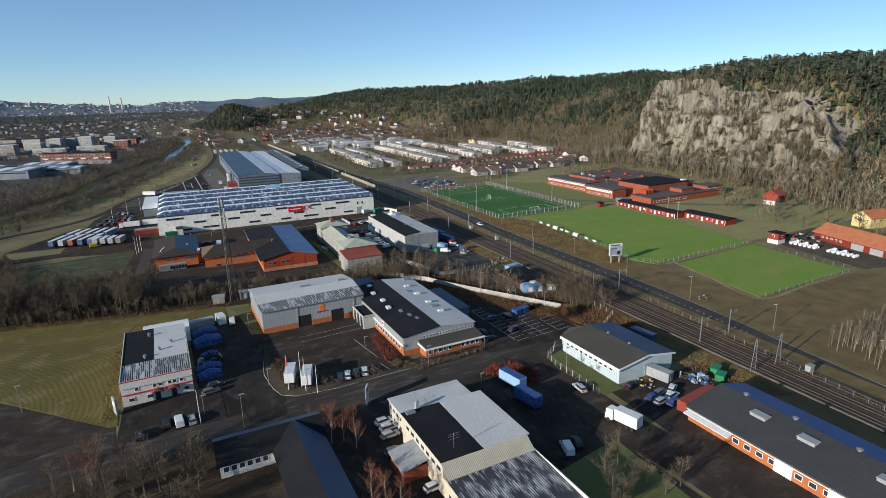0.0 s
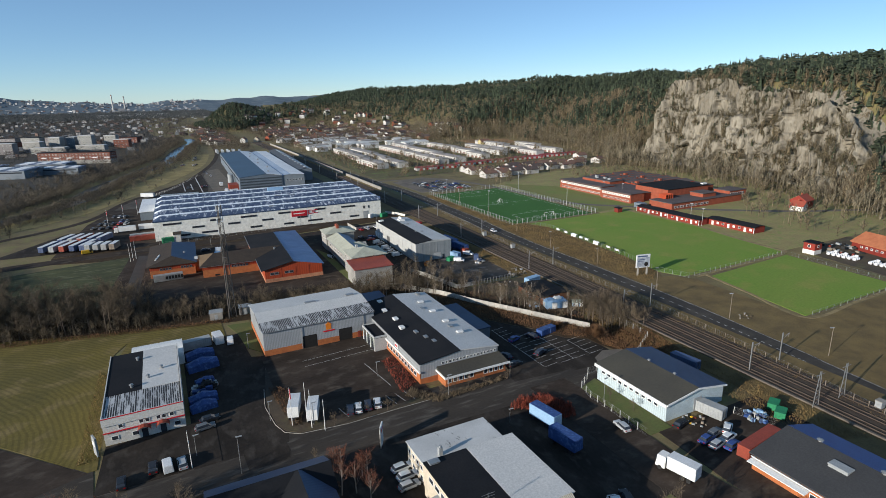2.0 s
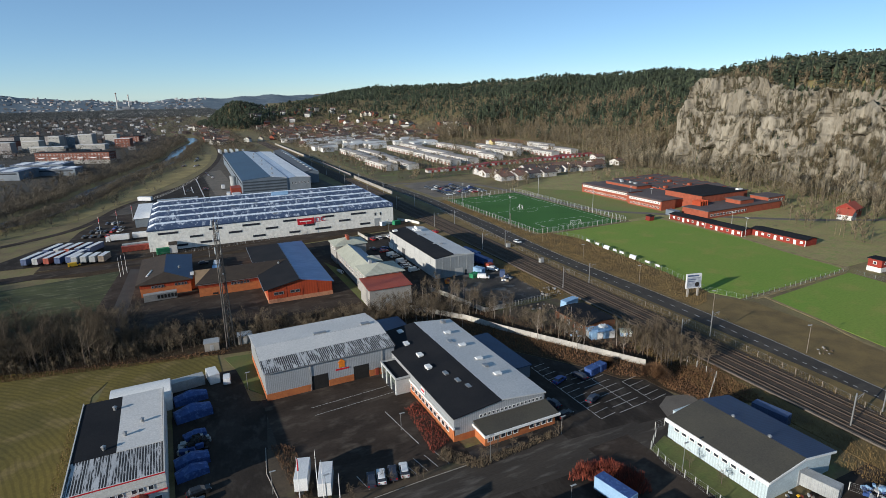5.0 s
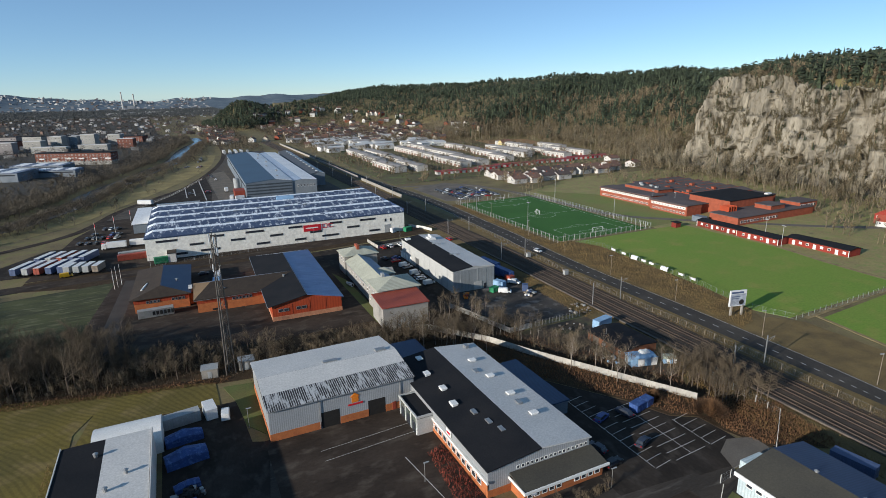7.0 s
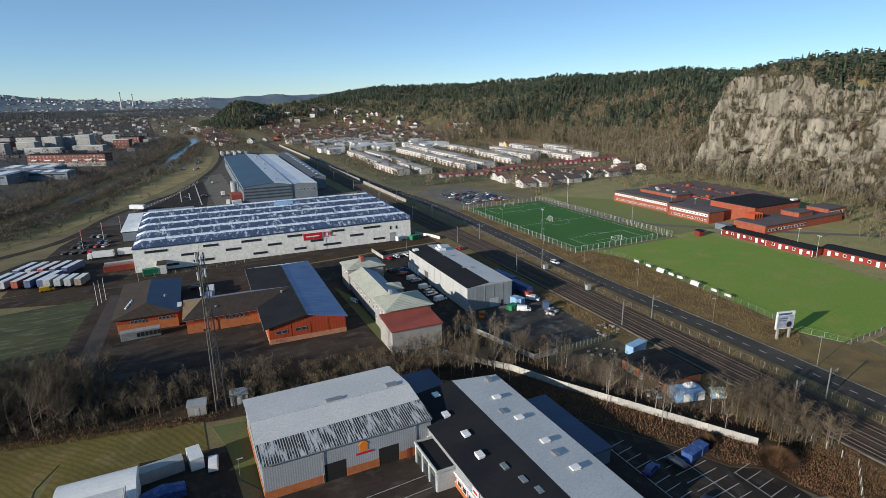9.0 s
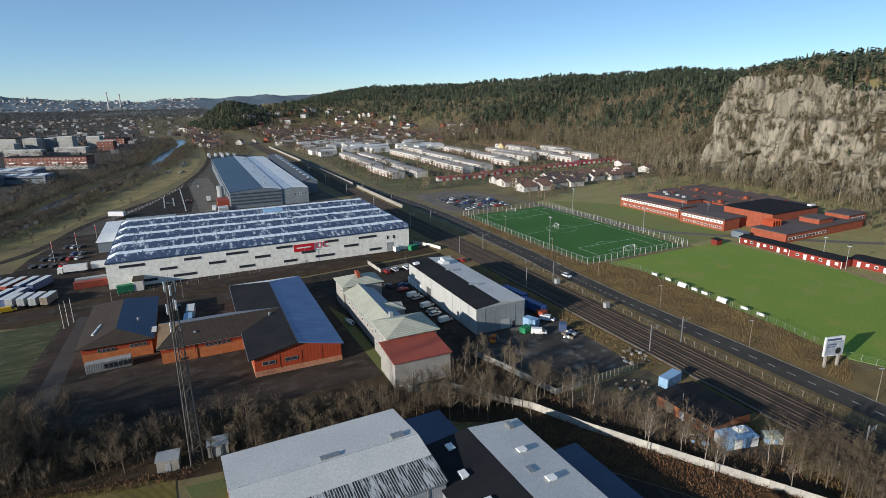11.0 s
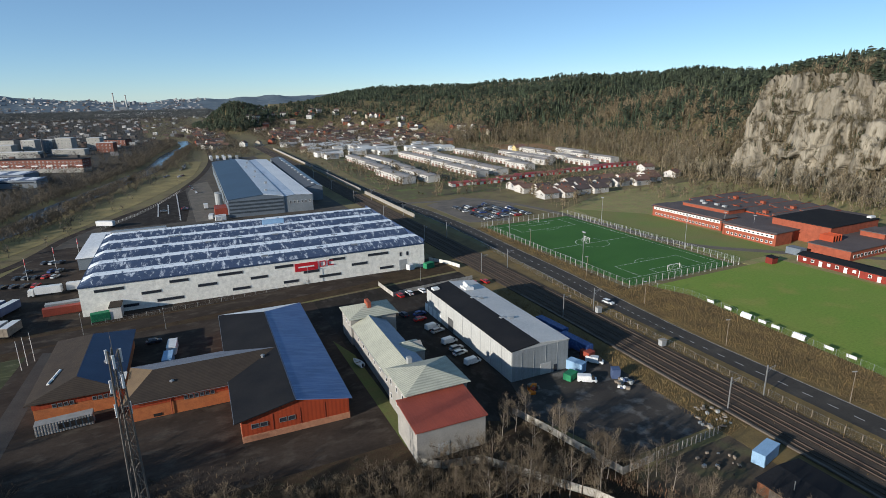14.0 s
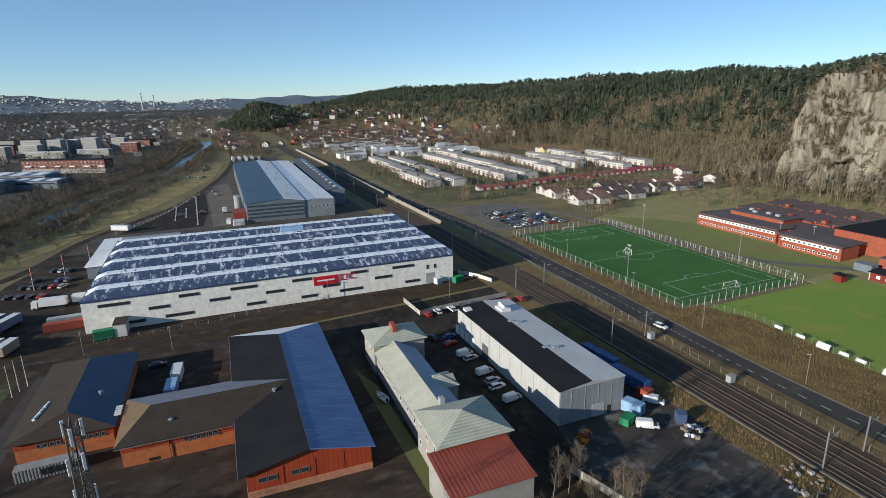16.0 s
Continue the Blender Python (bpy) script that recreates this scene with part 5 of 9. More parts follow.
for i in range(19):
    x = 54.7 + i * 0.82
    part("roof_seam", slab(bmesh.new(), [(x, 161.4, 7.16), (x + 0.07, 161.4, 7.16), (x + 0.07, 173.2, 8.16), (x, 173.2, 8.16)], 0.05), roof_red, hp)
part("chimney", boxes((63.0, 223.5, 8.8, 64.1, 227.0, 11.4)), brick_dk, hp, "red brick chimney")
part("chimney", boxes((62.0, 186.2, 8.2, 63.0, 187.6, 10.2)), grey_paint, hp)
gutter(hp, [(56.95, 187, 6.05), (56.95, 220, 6.05)], 0.09)
for u in (176, 180, 184):
    window(hp, "W", u, 5.8, 1.0, 1.4, 56.8)
    window(hp, "W", u, 2.2, 1.0, 1.4, 56.8)
for u in (190, 195, 200, 205, 210, 215):
    window(hp, "W", u, 3.4, 1.2, 1.3, 57.6)
for u in (223, 226, 229):
    window(hp, "W", u, 5.4, 1.0, 1.4, 57.0)
for u in (58.5, 62, 66, 69.5):
    window(hp, "S", u, 8.0 - 0.75 + 0.95, 1.3, 0.4, 173.3)
part("door", boxes((59.0, 161.7, 0, 61.6, 161.79, 3.2)), grey_paint, hp)

# grey hall with black and pale roof
gh = thing("tyre_hall", "tall grey panelled hall with black and pale roof", "hall")
turned(gh, 90.2, 182.7, -1.2)
gh.matrix_basis = pose(-2.1, -2.2, 0) @ gh.matrix_basis
part("wall", walls(bmesh.new(), 90.2, 182.7, 107.6, 236.4, 8.3, 9.2, "y", 98.4), mat("grey_hall_panel", (0.46, 0.46, 0.44), (0.41, 0.41, 0.395), 0.5, 0.2, 3, 0.05, stripes=("Y", 1.2, 0.12)), gh)
gable_roof(gh, 90.2, 182.7, 107.6, 236.4, 8.3, 9.2, "y", (roof_dark, roof_white), 98.4, 0.15)
part("gable_panel", boxes((90.4, 182.6, -0.2, 107.4, 182.68, 8.25)), mat("slate_grey_panel", (0.27, 0.285, 0.29), (0.235, 0.25, 0.255), 0.5, 0.2, 3, 0.05, stripes=("X", 1.4, 0.12)), gh, "darker grey end wall")
panel(gh, "gate", "W", 218, 0, 3.6, 4.2, 90.2, mat("dark_grey_gate", (0.10, 0.10, 0.10), None, 0.6))
for i in range(4):
    panel(gh, "gate", "W", 226.5 + i * 3.4, 0, 2.4, 2.8, 90.2, white_paint)
panel(gh, "gate", "S", 100.6, 0, 3.4, 3.2, 182.6, lt_panel, "pale folding gate")
for i in range(9):
    part("wall_seam", boxes((90.14, 187.5 + i * 5.6, 0, 90.19, 187.6 + i * 5.6, 8.2)), grey_paint, gh)
for i in range(4):
    part("wall_seam", boxes((93.2 + i * 3.6, 182.54, 0, 93.3 + i * 3.6, 182.6, 8.2)), grey_paint, gh)
panel(gh, "door", "S", 103.6, 0, 1.0, 2.1, 182.6, dark_glass)
for x, y in ((98.6, 219), (100.4, 217.6), (98.4, 201), (100.6, 200)):
    skylight(gh, x, y, 9.15, 1.5, 1.0, 0.4, grey_paint)
part("roof_fan", bar(boxes((99.5, 226, 9.0, 102.5, 230, 9.9)), (101, 227, 9.9), (101, 230, 10.5), 0.6, 8), white_paint, gh, "white roof plant unit")
part("roof_fan", boxes((90.8, 232, 8.4, 93, 234, 9.3)), white_paint, gh)

# ---- the rock face ----
def foot_x(y):
    for (ax, ay), (bx, by) in zip(FOOT, FOOT[1:8]):
        if ay <= y <= by:
            return ax + (bx - ax) * (y - ay) / (by - ay)
    return 348.0


CY = np.arange(156, 408, 0.62)
CK = np.linspace(0, 1, 124)
verts, ledges = [], []
for y in CY:
    fx = foot_x(y)
    top = float(np.interp(y, [156, 170, 185, 200, 215, 260, 300, 335, 368, 378, 386, 394, 408], [4, 30, 47, 56, 67, 70, 76, 81, 81, 70, 52, 36, 4]))
    top += (5 * noise.noise((0.04 * y, 3.1, 0)) + 1.5 * (noise.cell((0.11 * y, 7.7, 0)) - 0.5) + 1.5 * noise.noise((0.3 * y, 7.7, 0))) * min(1, top / 50)
    # ledges at uneven heights, each one setting the face back
    steps = [(top * (i / 5 + 0.10 * noise.noise((0.03 * y, 5.0 * i, 0.5)) + 0.07 * (noise.cell((0.07 * y + 7.3 * i, 2.2, i)) - 0.5)), 2 + 6 * max(0.0, 0.40 + noise.noise((0.045 * y, 3.7 * i, 8)))) for i in range(1, 5)]
    for k in CK:
        z = 2 + (top - 2) * k
        p = Vector((0.0, y, z))
        back, near = 8 + 0.10 * z, 9.0
        for b, s in steps:
            u = min(1, max(0, (z - b) / 1.6))
            back += s * u * u * (3 - 2 * u)
            if b - 0.5 < z < b + 2.2 and s > 4:
                near = 0.0
        warp = 0.4 * noise.noise(p * 0.06)
        dist, pts = noise.voronoi(Vector((0, y * 0.07 + warp, z * 0.034 + 0.6 * warp)))
        c, blk = pts[0], noise.cell(pts[0] * 9.7)
        tilt_y, tilt_z = noise.cell(c * 5.1) - 0.5, noise.cell(c * 7.9)
        d2, pts2 = noise.voronoi(Vector((3.3, y * 0.22 + 0.4 * warp, z * 0.035 + warp)))
        blk2 = noise.cell(pts2[0] * 11.3)
        crack = min(3.0, max(0.0, 0.075 - (dist[1] - dist[0])) * 70) + min(1.6, max(0.0, 0.075 - (d2[1] - d2[0])) * 30)
        out = 4.5 * blk + 0.50 * tilt_y * (y - (c[1] - warp) / 0.07) - 0.16 * tilt_z * (z - (c[2] - 0.6 * warp) / 0.034) + 1.7 * blk2
        out += 0.35 * noise.noise(p * 0.35) + 0.15 * noise.noise(p * 1.1) - crack
        fade = math.sin(min(1, k * 8) * math.pi / 2) * min(1, (1 - k) * 14 + 0.3)
        q = (fx + back - out * fade + max(0.0, 1 - top / 45) * 10, y + 0.4 * noise.noise(p * 0.25), z + 0.4 * blk2)
        verts.append(q)
        wild = noise.noise(p * 0.045) + 0.6 * noise.noise(p * 0.16)
        if near == 0.0 or (crack > 1.0 and wild > -0.1) or wild > 0.30 or top < 28:
            ledges.append(q)
    x_top = verts[-1][0]
    for j in range(1, 7):
        x = x_top + j * 7
        verts.append((x, y, max(top, 0) * (1 - j / 6) + (float(terrain(x, y)) + 0.4) * j / 6 + 0.8 * noise.noise((x * 0.2, y * 0.2, 0))))
CK = list(CK) + [0] * 6
nk = len(CK)
idx = np.arange(len(CY) * nk).reshape(len(CY), nk)
quads = np.stack([idx[:-1, :-1], idx[:-1, 1:], idx[1:, 1:], idx[1:, :-1]], -1).reshape(-1, 4)
cliff = mesh_np("rock_cliff", np.array(verts), quads, rock_m)
struct("rock_cliff", cliff, rock_m, "pale fissured granite cliff above the valley", "cliff")

# ---- woods ----
RNG = np.random.default_rng(7)


def crown_small(seed, n=46):
    """A far leafless tree: a trunk under a rounded loose crown of small sprays."""
    r = np.random.default_rng(seed + 40)
    v, f = [(0.02, 0, 0), (-0.014, 0.016, 0), (0, 0, 0.7)], [(0, 1, 2)]
    for i in range(n):
        d = r.normal(size=3)
        d *= r.uniform(0.35, 1.0) ** 0.5 / np.linalg.norm(d)
        c = np.array((0.27 * d[0], 0.27 * d[1], 0.6 + 0.36 * d[2]))
        u = np.array((0.5 * d[0], 0.5 * d[1], 0.75)) * r.uniform(0.07, 0.15)
        w = r.normal(size=3) * 0.020
        b = len(v)
        v += [tuple(c - w), tuple(c + w), tuple(c + u)]
        f.append((b, b + 1, b + 2))
    return np.array(v), np.array(f)


def tall_stem(seed, n=16):
    """A straight pale stem with a narrow crown, as at the edge of a wood."""
    r = np.random.default_rng(seed + 70)
    v, f = [], []
    for a in range(3):
        b = len(v)
        c, s = math.cos(a * 2.1), math.sin(a * 2.1)
        v += [(0.02 * c, 0.02 * s, 0), (-0.02 * s, 0.02 * c, 0), (0.004, 0, 0.95)]
        f.append((b, b + 1, b + 2))
    for i in range(n):
        z, a, l = r.uniform(0.45, 0.85), r.uniform(0, math.tau), r.uniform(0.08, 0.17)
        b = len(v)
        v += [(-0.012 * math.sin(a), 0.012 * math.cos(a), z), (0.012 * math.sin(a), -0.012 * math.cos(a), z), (l * math.cos(a), l * math.sin(a), min(1.0, z + r.uniform(0.1, 0.2)))]
        f.append((b, b + 1, b + 2))
    return np.array(v), np.array(f)


def conifer(seed, tiers=6, sides=6):
    r = np.random.default_rng(seed)
    v, f = [], []
    for t in range(tiers):
        z0, z1 = 0.12 + 0.8 * t / tiers, 0.12 + 0.8 * (t + 1.7) / tiers
        rad = 0.17 * (1 - t / (tiers + 0.4)) + 0.015
        b = len(v)
        v.append((0, 0, min(z1, 1.0)))
        for s in range(sides):
            a = math.tau * (s + r.uniform(-0.25, 0.25)) / sides
            q = rad * r.uniform(0.65, 1.25)
            v.append((q * math.cos(a), q * math.sin(a), z0 + r.uniform(-0.04, 0.04)))
        for s in range(sides):
            f.append((b, b + 1 + s, b + 1 + (s + 1) % sides))
    return np.array(v), np.array(f)


def bare_small(seed, twigs=20, w=0.02):
    r = np.random.default_rng(seed)
    v, f = [], []
    for a in range(3):
        b = len(v)
        c, s = math.cos(a * 2.1), math.sin(a * 2.1)
        v += [(0.022 * c, 0.022 * s, 0), (-0.022 * s, 0.022 * c, 0), (0.004, 0, 0.75)]
        f.append((b, b + 1, b + 2))
    for i in range(twigs):
        z = r.uniform(0.22, 0.75)
        a, l = r.uniform(0, math.tau), r.uniform(0.16, 0.34)
        up = r.uniform(0.3, 1.2)
        e = (l * math.cos(a), l * math.sin(a), min(z + l * up, 1.0))
        b = len(v)
        v += [(-w * math.sin(a), w * math.cos(a), z), (w * math.sin(a), -w * math.cos(a), z + 0.02), e]
        f.append((b, b + 1, b + 2))
        b = len(v)
        m = (0.5 * e[0], 0.5 * e[1], z + 0.5 * (e[2] - z))
        e2 = (m[0] + r.uniform(-0.15, 0.15), m[1] + r.uniform(-0.15, 0.15), m[2] + r.uniform(0.08, 0.25))
        v += [(m[0] + w, m[1], m[2]), (m[0] - w, m[1] + w, m[2]), e2]
        f.append((b, b + 1, b + 2))
    return np.array(v), np.array(f)


def pine(seed, tufts=17):
    """A round-headed pine: a bare stem under a loose head of flat tufts."""
    r = np.random.default_rng(seed + 90)
    v, f = [(0.012, 0, 0), (-0.01, 0.012, 0), (0, 0, 0.8)], [(0, 1, 2)]
    for i in range(tufts):
        a, q, z = r.uniform(0, math.tau), 0.17 * math.sqrt(r.uniform(0, 1)), r.uniform(0.42, 0.95)
        q *= 1.35 - 0.75 * (z - 0.42) / 0.53
        c = np.array((q * math.cos(a), q * math.sin(a), z))
        b, t = len(v), r.uniform(0, math.tau)
        s = r.uniform(0.10, 0.17)
        for m in range(3):
            w = t + m * 2.1
            v.append(tuple(c + np.array((s * math.cos(w), s * math.sin(w), r.uniform(-0.04, 0.05)))))
        v.append(tuple(c + np.array((0, 0, 0.09))))
        f += [(b, b + 1, b + 3), (b + 1, b + 2, b + 3), (b + 2, b, b + 3)]
    return np.array(v), np.array(f)


PINES = [conifer(k) for k in range(5)] + [pine(k) for k in range(3)]
BARES = [bare_small(k) for k in range(6)]
SAPLINGS = [bare_small(k + 20, 46, 0.008) for k in range(6)]
CROWNS = [crown_small(k) for k in range(6)]
STEMS = [tall_stem(k) for k in range(5)]


def wood(name, protos, material, label, n, xr, yr, accept, hr, wide):
    xs, ys = RNG.uniform(*xr, n), RNG.uniform(*yr, n)
    keep = accept(xs, ys)
    xs, ys = xs[keep], ys[keep]
    hs = RNG.uniform(hr[0], hr[1], len(xs))
    zs = terrain(xs, ys) - 0.3
    v, f = scattered(protos, np.stack([xs, ys, zs], -1), hs * wide, hs, RNG)
    ob = new(name, mesh_np(name, v, f, material))
    return tagged(ob, label, "forest", kind="stuff")


def patch(x, y):
    return wavy(x, y, 60, 5) + 0.5 * wavy(x, y, 21, 9)


def on_cliff(x, y):
    d = foot_distance(x, y)
    return (cliff_weight(y) > 0.25) & (d > 6) & (d < np.interp(y, [200, 300, 360], [40, 46, 58]))


wood("spruce_forest", PINES, needle, "dark spruce and pine wood on the hilltops", 13500, (360, 900), (-150, 900),
     lambda x, y: (foot_distance(x, y) > 56 + 40 * RNG.uniform(-1, 1, len(x)) - 40 * patch(x, y)) & (patch(x, y) > -0.6 + 0.45 * RNG.uniform(-1, 1, len(x))) & ~on_cliff(x, y), (9, 18), 0.95)
wood("spruce_forest", PINES, needle, "distant dark spruce wood", 15000, (80, 1250), (780, 2500),
     lambda x, y: (foot_distance(x, y) > 45 + 40 * RNG.uniform(0, 1, len(x))) & (foot_distance(x, y) < 430) & (patch(x, y) > -0.75), (8, 15), 1.55)
wood("bare_wood", BARES + CROWNS, twig_far, "brown leafless wood on the slopes", 13500, (340, 700), (-150, 900),
     lambda x, y: (foot_distance(x, y) > -6) & (foot_distance(x, y) < 160) & ((patch(x, y) < 0.1) | (foot_distance(x, y) < 40)) & ~((cliff_weight(y) > 0.25) & (foot_distance(x, y) < np.interp(y, [200, 300, 360], [40, 46, 58]))), (7, 15), 1.0)
wood("wood_edge", STEMS, trunk_far, "tall pale stems along the edge of the wood", 7500, (340, 560), (380, 1000),
     lambda x, y: (foot_distance(x, y) > -4) & (foot_distance(x, y) < 60 * RNG.uniform(0.2, 1, len(x))), (10, 17), 1.0)
wood("bare_wood", CROWNS, twig_far, "distant leafless wood at the foot of the hills", 7500, (60, 700), (780, 2100),
     lambda x, y: (foot_distance(x, y) > -60) & (foot_distance(x, y) < 190), (6, 12), 1.4)
def bush_small(seed, twigs=13):
    """A few broad tapering sprays, for brush and far trees."""
    r = np.random.default_rng(seed)
    v, f = [], []
    for i in range(twigs):
        a, z, l = r.uniform(0, math.tau), r.uniform(0.0, 0.45), r.uniform(0.2, 0.42)
        e = (l * math.cos(a), l * math.sin(a), min(1.0, z + r.uniform(0.25, 0.6)))
        w = 0.06
        b = len(v)
        v += [(-w * math.sin(a), w * math.cos(a), z), (w * math.sin(a), -w * math.cos(a), z), e]
        f.append((b, b + 1, b + 2))
    return np.array(v), np.array(f)


BRUSH = [bush_small(k) for k in range(6)]
# leafless shrubs and small pines on the ledges of the cliff
pick = RNG.choice(len(ledges), 5600, replace=False)
spots = np.array([ledges[i] for i in pick])
hs = RNG.uniform(1.8, 6.0, len(spots))
v, f = scattered(BARES + CROWNS, spots - np.array([0.4, 0, 0.6]), hs * 1.1, hs, RNG)
ledge_twigs = mat("ledge_twigs", (0.115, 0.096, 0.058), (0.082, 0.070, 0.043), 0.95, 0.05, 0.6, 0.0, island=0.5)
tagged(new("cliff_shrubs", mesh_np("cliff_shrubs", v, f, ledge_twigs)), "leafless shrubs on the ledges of the cliff", "shrub", kind="stuff")
low = spots[spots[:, 2] < 46][:900]
hs = RNG.uniform(5.0, 10.0, len(low))
v, f = scattered(STEMS + BARES, low - np.array([1.2, 0, 0.8]), hs * 0.8, hs, RNG)
tagged(new("cliff_trees", mesh_np("cliff_trees", v, f, twig_far)), "slim leafless trees rooted on the lower ledges of the cliff", "tree", kind="stuff")
hs = RNG.uniform(2.5, 6.0, 420)
v, f = scattered(PINES, spots[:420] - np.array([0.3, 0, 0.6]), hs, hs, RNG)
tagged(new("cliff_pines", mesh_np("cliff_pines", v, f, needle)), "small dark pines on the ledges of the cliff", "shrub", kind="stuff")
rv_t = RNG.uniform(0, len(RV) - 1.001, 5600)
rv_i = rv_t.astype(int)
rv_p = RV[rv_i] + (RV[rv_i + 1] - RV[rv_i]) * (rv_t - rv_i)[:, None]
rv_n = (RV[rv_i + 1] - RV[rv_i])[:, ::-1] * np.array([1, -1]) / np.linalg.norm(RV[rv_i + 1] - RV[rv_i], axis=1)[:, None]
side = np.where(RNG.uniform(0, 1, len(rv_t)) < 0.56, -1.0, 1.0)
off = np.where(side > 0, 11 + RNG.exponential(6.5, len(rv_t)), 11 + RNG.exponential(22, len(rv_t)))
rv_p = rv_p + rv_n * (side * off)[:, None]
hs = RNG.uniform(2.5, 7.5, len(rv_p)) * np.where(side > 0, 1.0, 1.05)
v, f = scattered(CROWNS + BARES[:2], np.column_stack([rv_p, np.full(len(rv_p), -0.4)]), hs * 1.25, hs, RNG)
tagged(new("river_brush", mesh_np("river_brush", v, f, mat("river_twigs", (0.135, 0.112, 0.082), (0.095, 0.080, 0.062), 0.95, 0.03, 0.6, 0.0, island=0.45))), "brown leafless brush along the river", "brush", kind="stuff")
wood("villa_trees", CROWNS, mat("garden_twigs", (0.125, 0.102, 0.074), (0.088, 0.073, 0.056), 0.95, 0.02, 0.6, 0.0, island=0.5), "leafless trees between the villas of the slope", 6200, (60, 430), (800, 1500),
     lambda x, y: (foot_distance(x, y) < 70) & (np.abs(x - 138) > 22), (5, 10), 1.2)
wood("town_trees", CROWNS, twig_town, "leafless trees between the houses of the town", 9000, (-1500, 160), (600, 2400),
     lambda x, y: (foot_distance(x, y) < 0) & (river_distance(x, y) > 18) & (np.abs(x - 135) > 42) & ((x < np.interp(y, RV[:, 1], RV[:, 0]) - 12) | (y > 1050)), (5, 11), 1.5)
# these twigs carry the valley's bluish haze in their base colour
wood("town_trees", CROWNS, mat("hazed_valley_twigs", (0.098, 0.104, 0.108), (0.072, 0.080, 0.086), 0.95, 0.02, 0.6, 0.0, island=0.45), "leafless trees far down the valley, greyed with haze", 6500, (-1300, 250), (2300, 3600),
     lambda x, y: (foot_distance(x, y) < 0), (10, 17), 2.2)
wood("estate_trees", CROWNS + BARES, twig_far, "leafless garden trees of the estate", 2600, (160, 440), (335, 980),
     lambda x, y: (foot_distance(x, y) < -4) & (patch(x, y) > -0.25) & ((x > 232) | (y > 425)), (4, 9.5), 1.2)
wood("estate_hedges", BRUSH, mat("garden_hedge", (0.085, 0.088, 0.04), (0.10, 0.075, 0.045), 0.95, 0.1, 2, 0.0, island=0.5), "clipped hedges and shrubs between the row houses", 3400, (160, 430), (425, 960),
     lambda x, y: (foot_distance(x, y) < -4) & (np.abs(np.mod(x, 24) - 12) < 3.2), (1.4, 3.2), 1.3)
wood("foot_trees", BARES + STEMS + STEMS, trunk_far, "tall leafless trees at the foot of the cliff", 1500, (340, 440), (100, 440),
     lambda x, y: (foot_distance(x, y) > -18) & (foot_distance(x, y) < 16), (8, 17), 0.9)
wood("foot_brush", BRUSH, twig_far, "low brown brush below the cliff", 3000, (340, 440), (120, 440),
     lambda x, y: (foot_distance(x, y) > -14) & (foot_distance(x, y) < 16), (0.8, 2.2), 1.2)
wood("cliff_top_wood", PINES, needle, "pines above the cliff edge", 2200, (420, 540), (120, 345),
     lambda x, y: (foot_distance(x, y) > 36) & (foot_distance(x, y) < 125) & (patch(x, y) > -0.3), (7, 13), 1.0)
wood("cliff_top_wood", BARES, twig_far, "leafless trees above the cliff edge", 2600, (395, 540), (120, 345),
     lambda x, y: (foot_distance(x, y) > np.where(y < 190, 8, 34)) & (foot_distance(x, y) < 125), (5, 11), 1.1)
thicket_m = mat("thicket_twigs", (0.135, 0.105, 0.070), (0.10, 0.079, 0.053), 0.95, 0.1, 2, 0.0, island=0.4)
wood("thicket_brush", SAPLINGS, thicket_m, "dense grey-brown saplings of the thicket", 2100, (-80, 60), (144, 196),
     lambda x, y: (y > np.interp(x, [-80, -22, 8, 24, 60], [168, 157, 151, 149, 147])) & (y < np.interp(x, [-80, -30, -20, 10, 24, 60], [194, 183, 176, 169, 165, 155])) & ((x < -14) | (x > 14) | (y > 158)), (2.5, 5.5), 1.0)
wood("ridge_wood", PINES, needle, "dark woods along the hilltops", 2600, (560, 1350), (1150, 2200),
     lambda x, y: (foot_distance(x, y) > 400), (8, 13), 2.0)
wood("wall_brush", SAPLINGS, thicket_m, "brown brush and saplings along the wall", 420, (56, 104), (96, 168),
     lambda x, y: (np.abs(x - np.interp(y, [96, 111, 130, 154, 168], [104, 99.5, 90, 82, 77])) < 4.5) | ((x > 58) & (x < 76) & (y > 146) & (y < 156)), (2.0, 4.2), 0.9)
wood("lane_brush", SAPLINGS, thicket_m, "dense brown brush beside the lawn", 1500, (-130, -58), (176, 262),
     lambda x, y: x < np.interp(y, [176, 200, 262], [-52, -66, -78]), (2.5, 6.0), 1.1)
wood("knoll_wood", PINES, needle, "dark pines on the knoll at the end of the spur", 3200, (60, 260), (1250, 1640),
     lambda x, y: ((x - 152) / 80) ** 2 + ((y - 1440) / 190) ** 2 < 1, (8, 14), 1.3)
bx, by = np.arange(-1500, 1301, 22.0), np.arange(3420, 4421, 50.0)
BX, BY = np.meshgrid(bx, by)
rise = np.clip((BY - 3450) / 250, 0, 1)
BZ = terrain(BX, BY) + rise * (8 + 3.0 * wavy(BX, BY, 26, 4) + 2.0 * wavy(BX, BY, 11, 8)) - 1.5
bidx = np.arange(BX.size).reshape(BX.shape)
bquads = np.stack([bidx[:-1, :-1], bidx[:-1, 1:], bidx[1:, 1:], bidx[1:, :-1]], -1).reshape(-1, 4)
# the blue-grey is distance haze put into the colour of the woods
hazy_wood = mat("far_hazed_woods", (0.12, 0.155, 0.185), (0.085, 0.115, 0.145), 0.95, 0.006, 0.05, 0.0, third=(0.15, 0.18, 0.20))
struct("backdrop_hills", mesh_np("backdrop_hills", np.stack([BX, BY, BZ], -1).reshape(-1, 3), bquads, hazy_wood), hazy_wood, "low wooded hills on the horizon, coloured with blue haze", "hills")
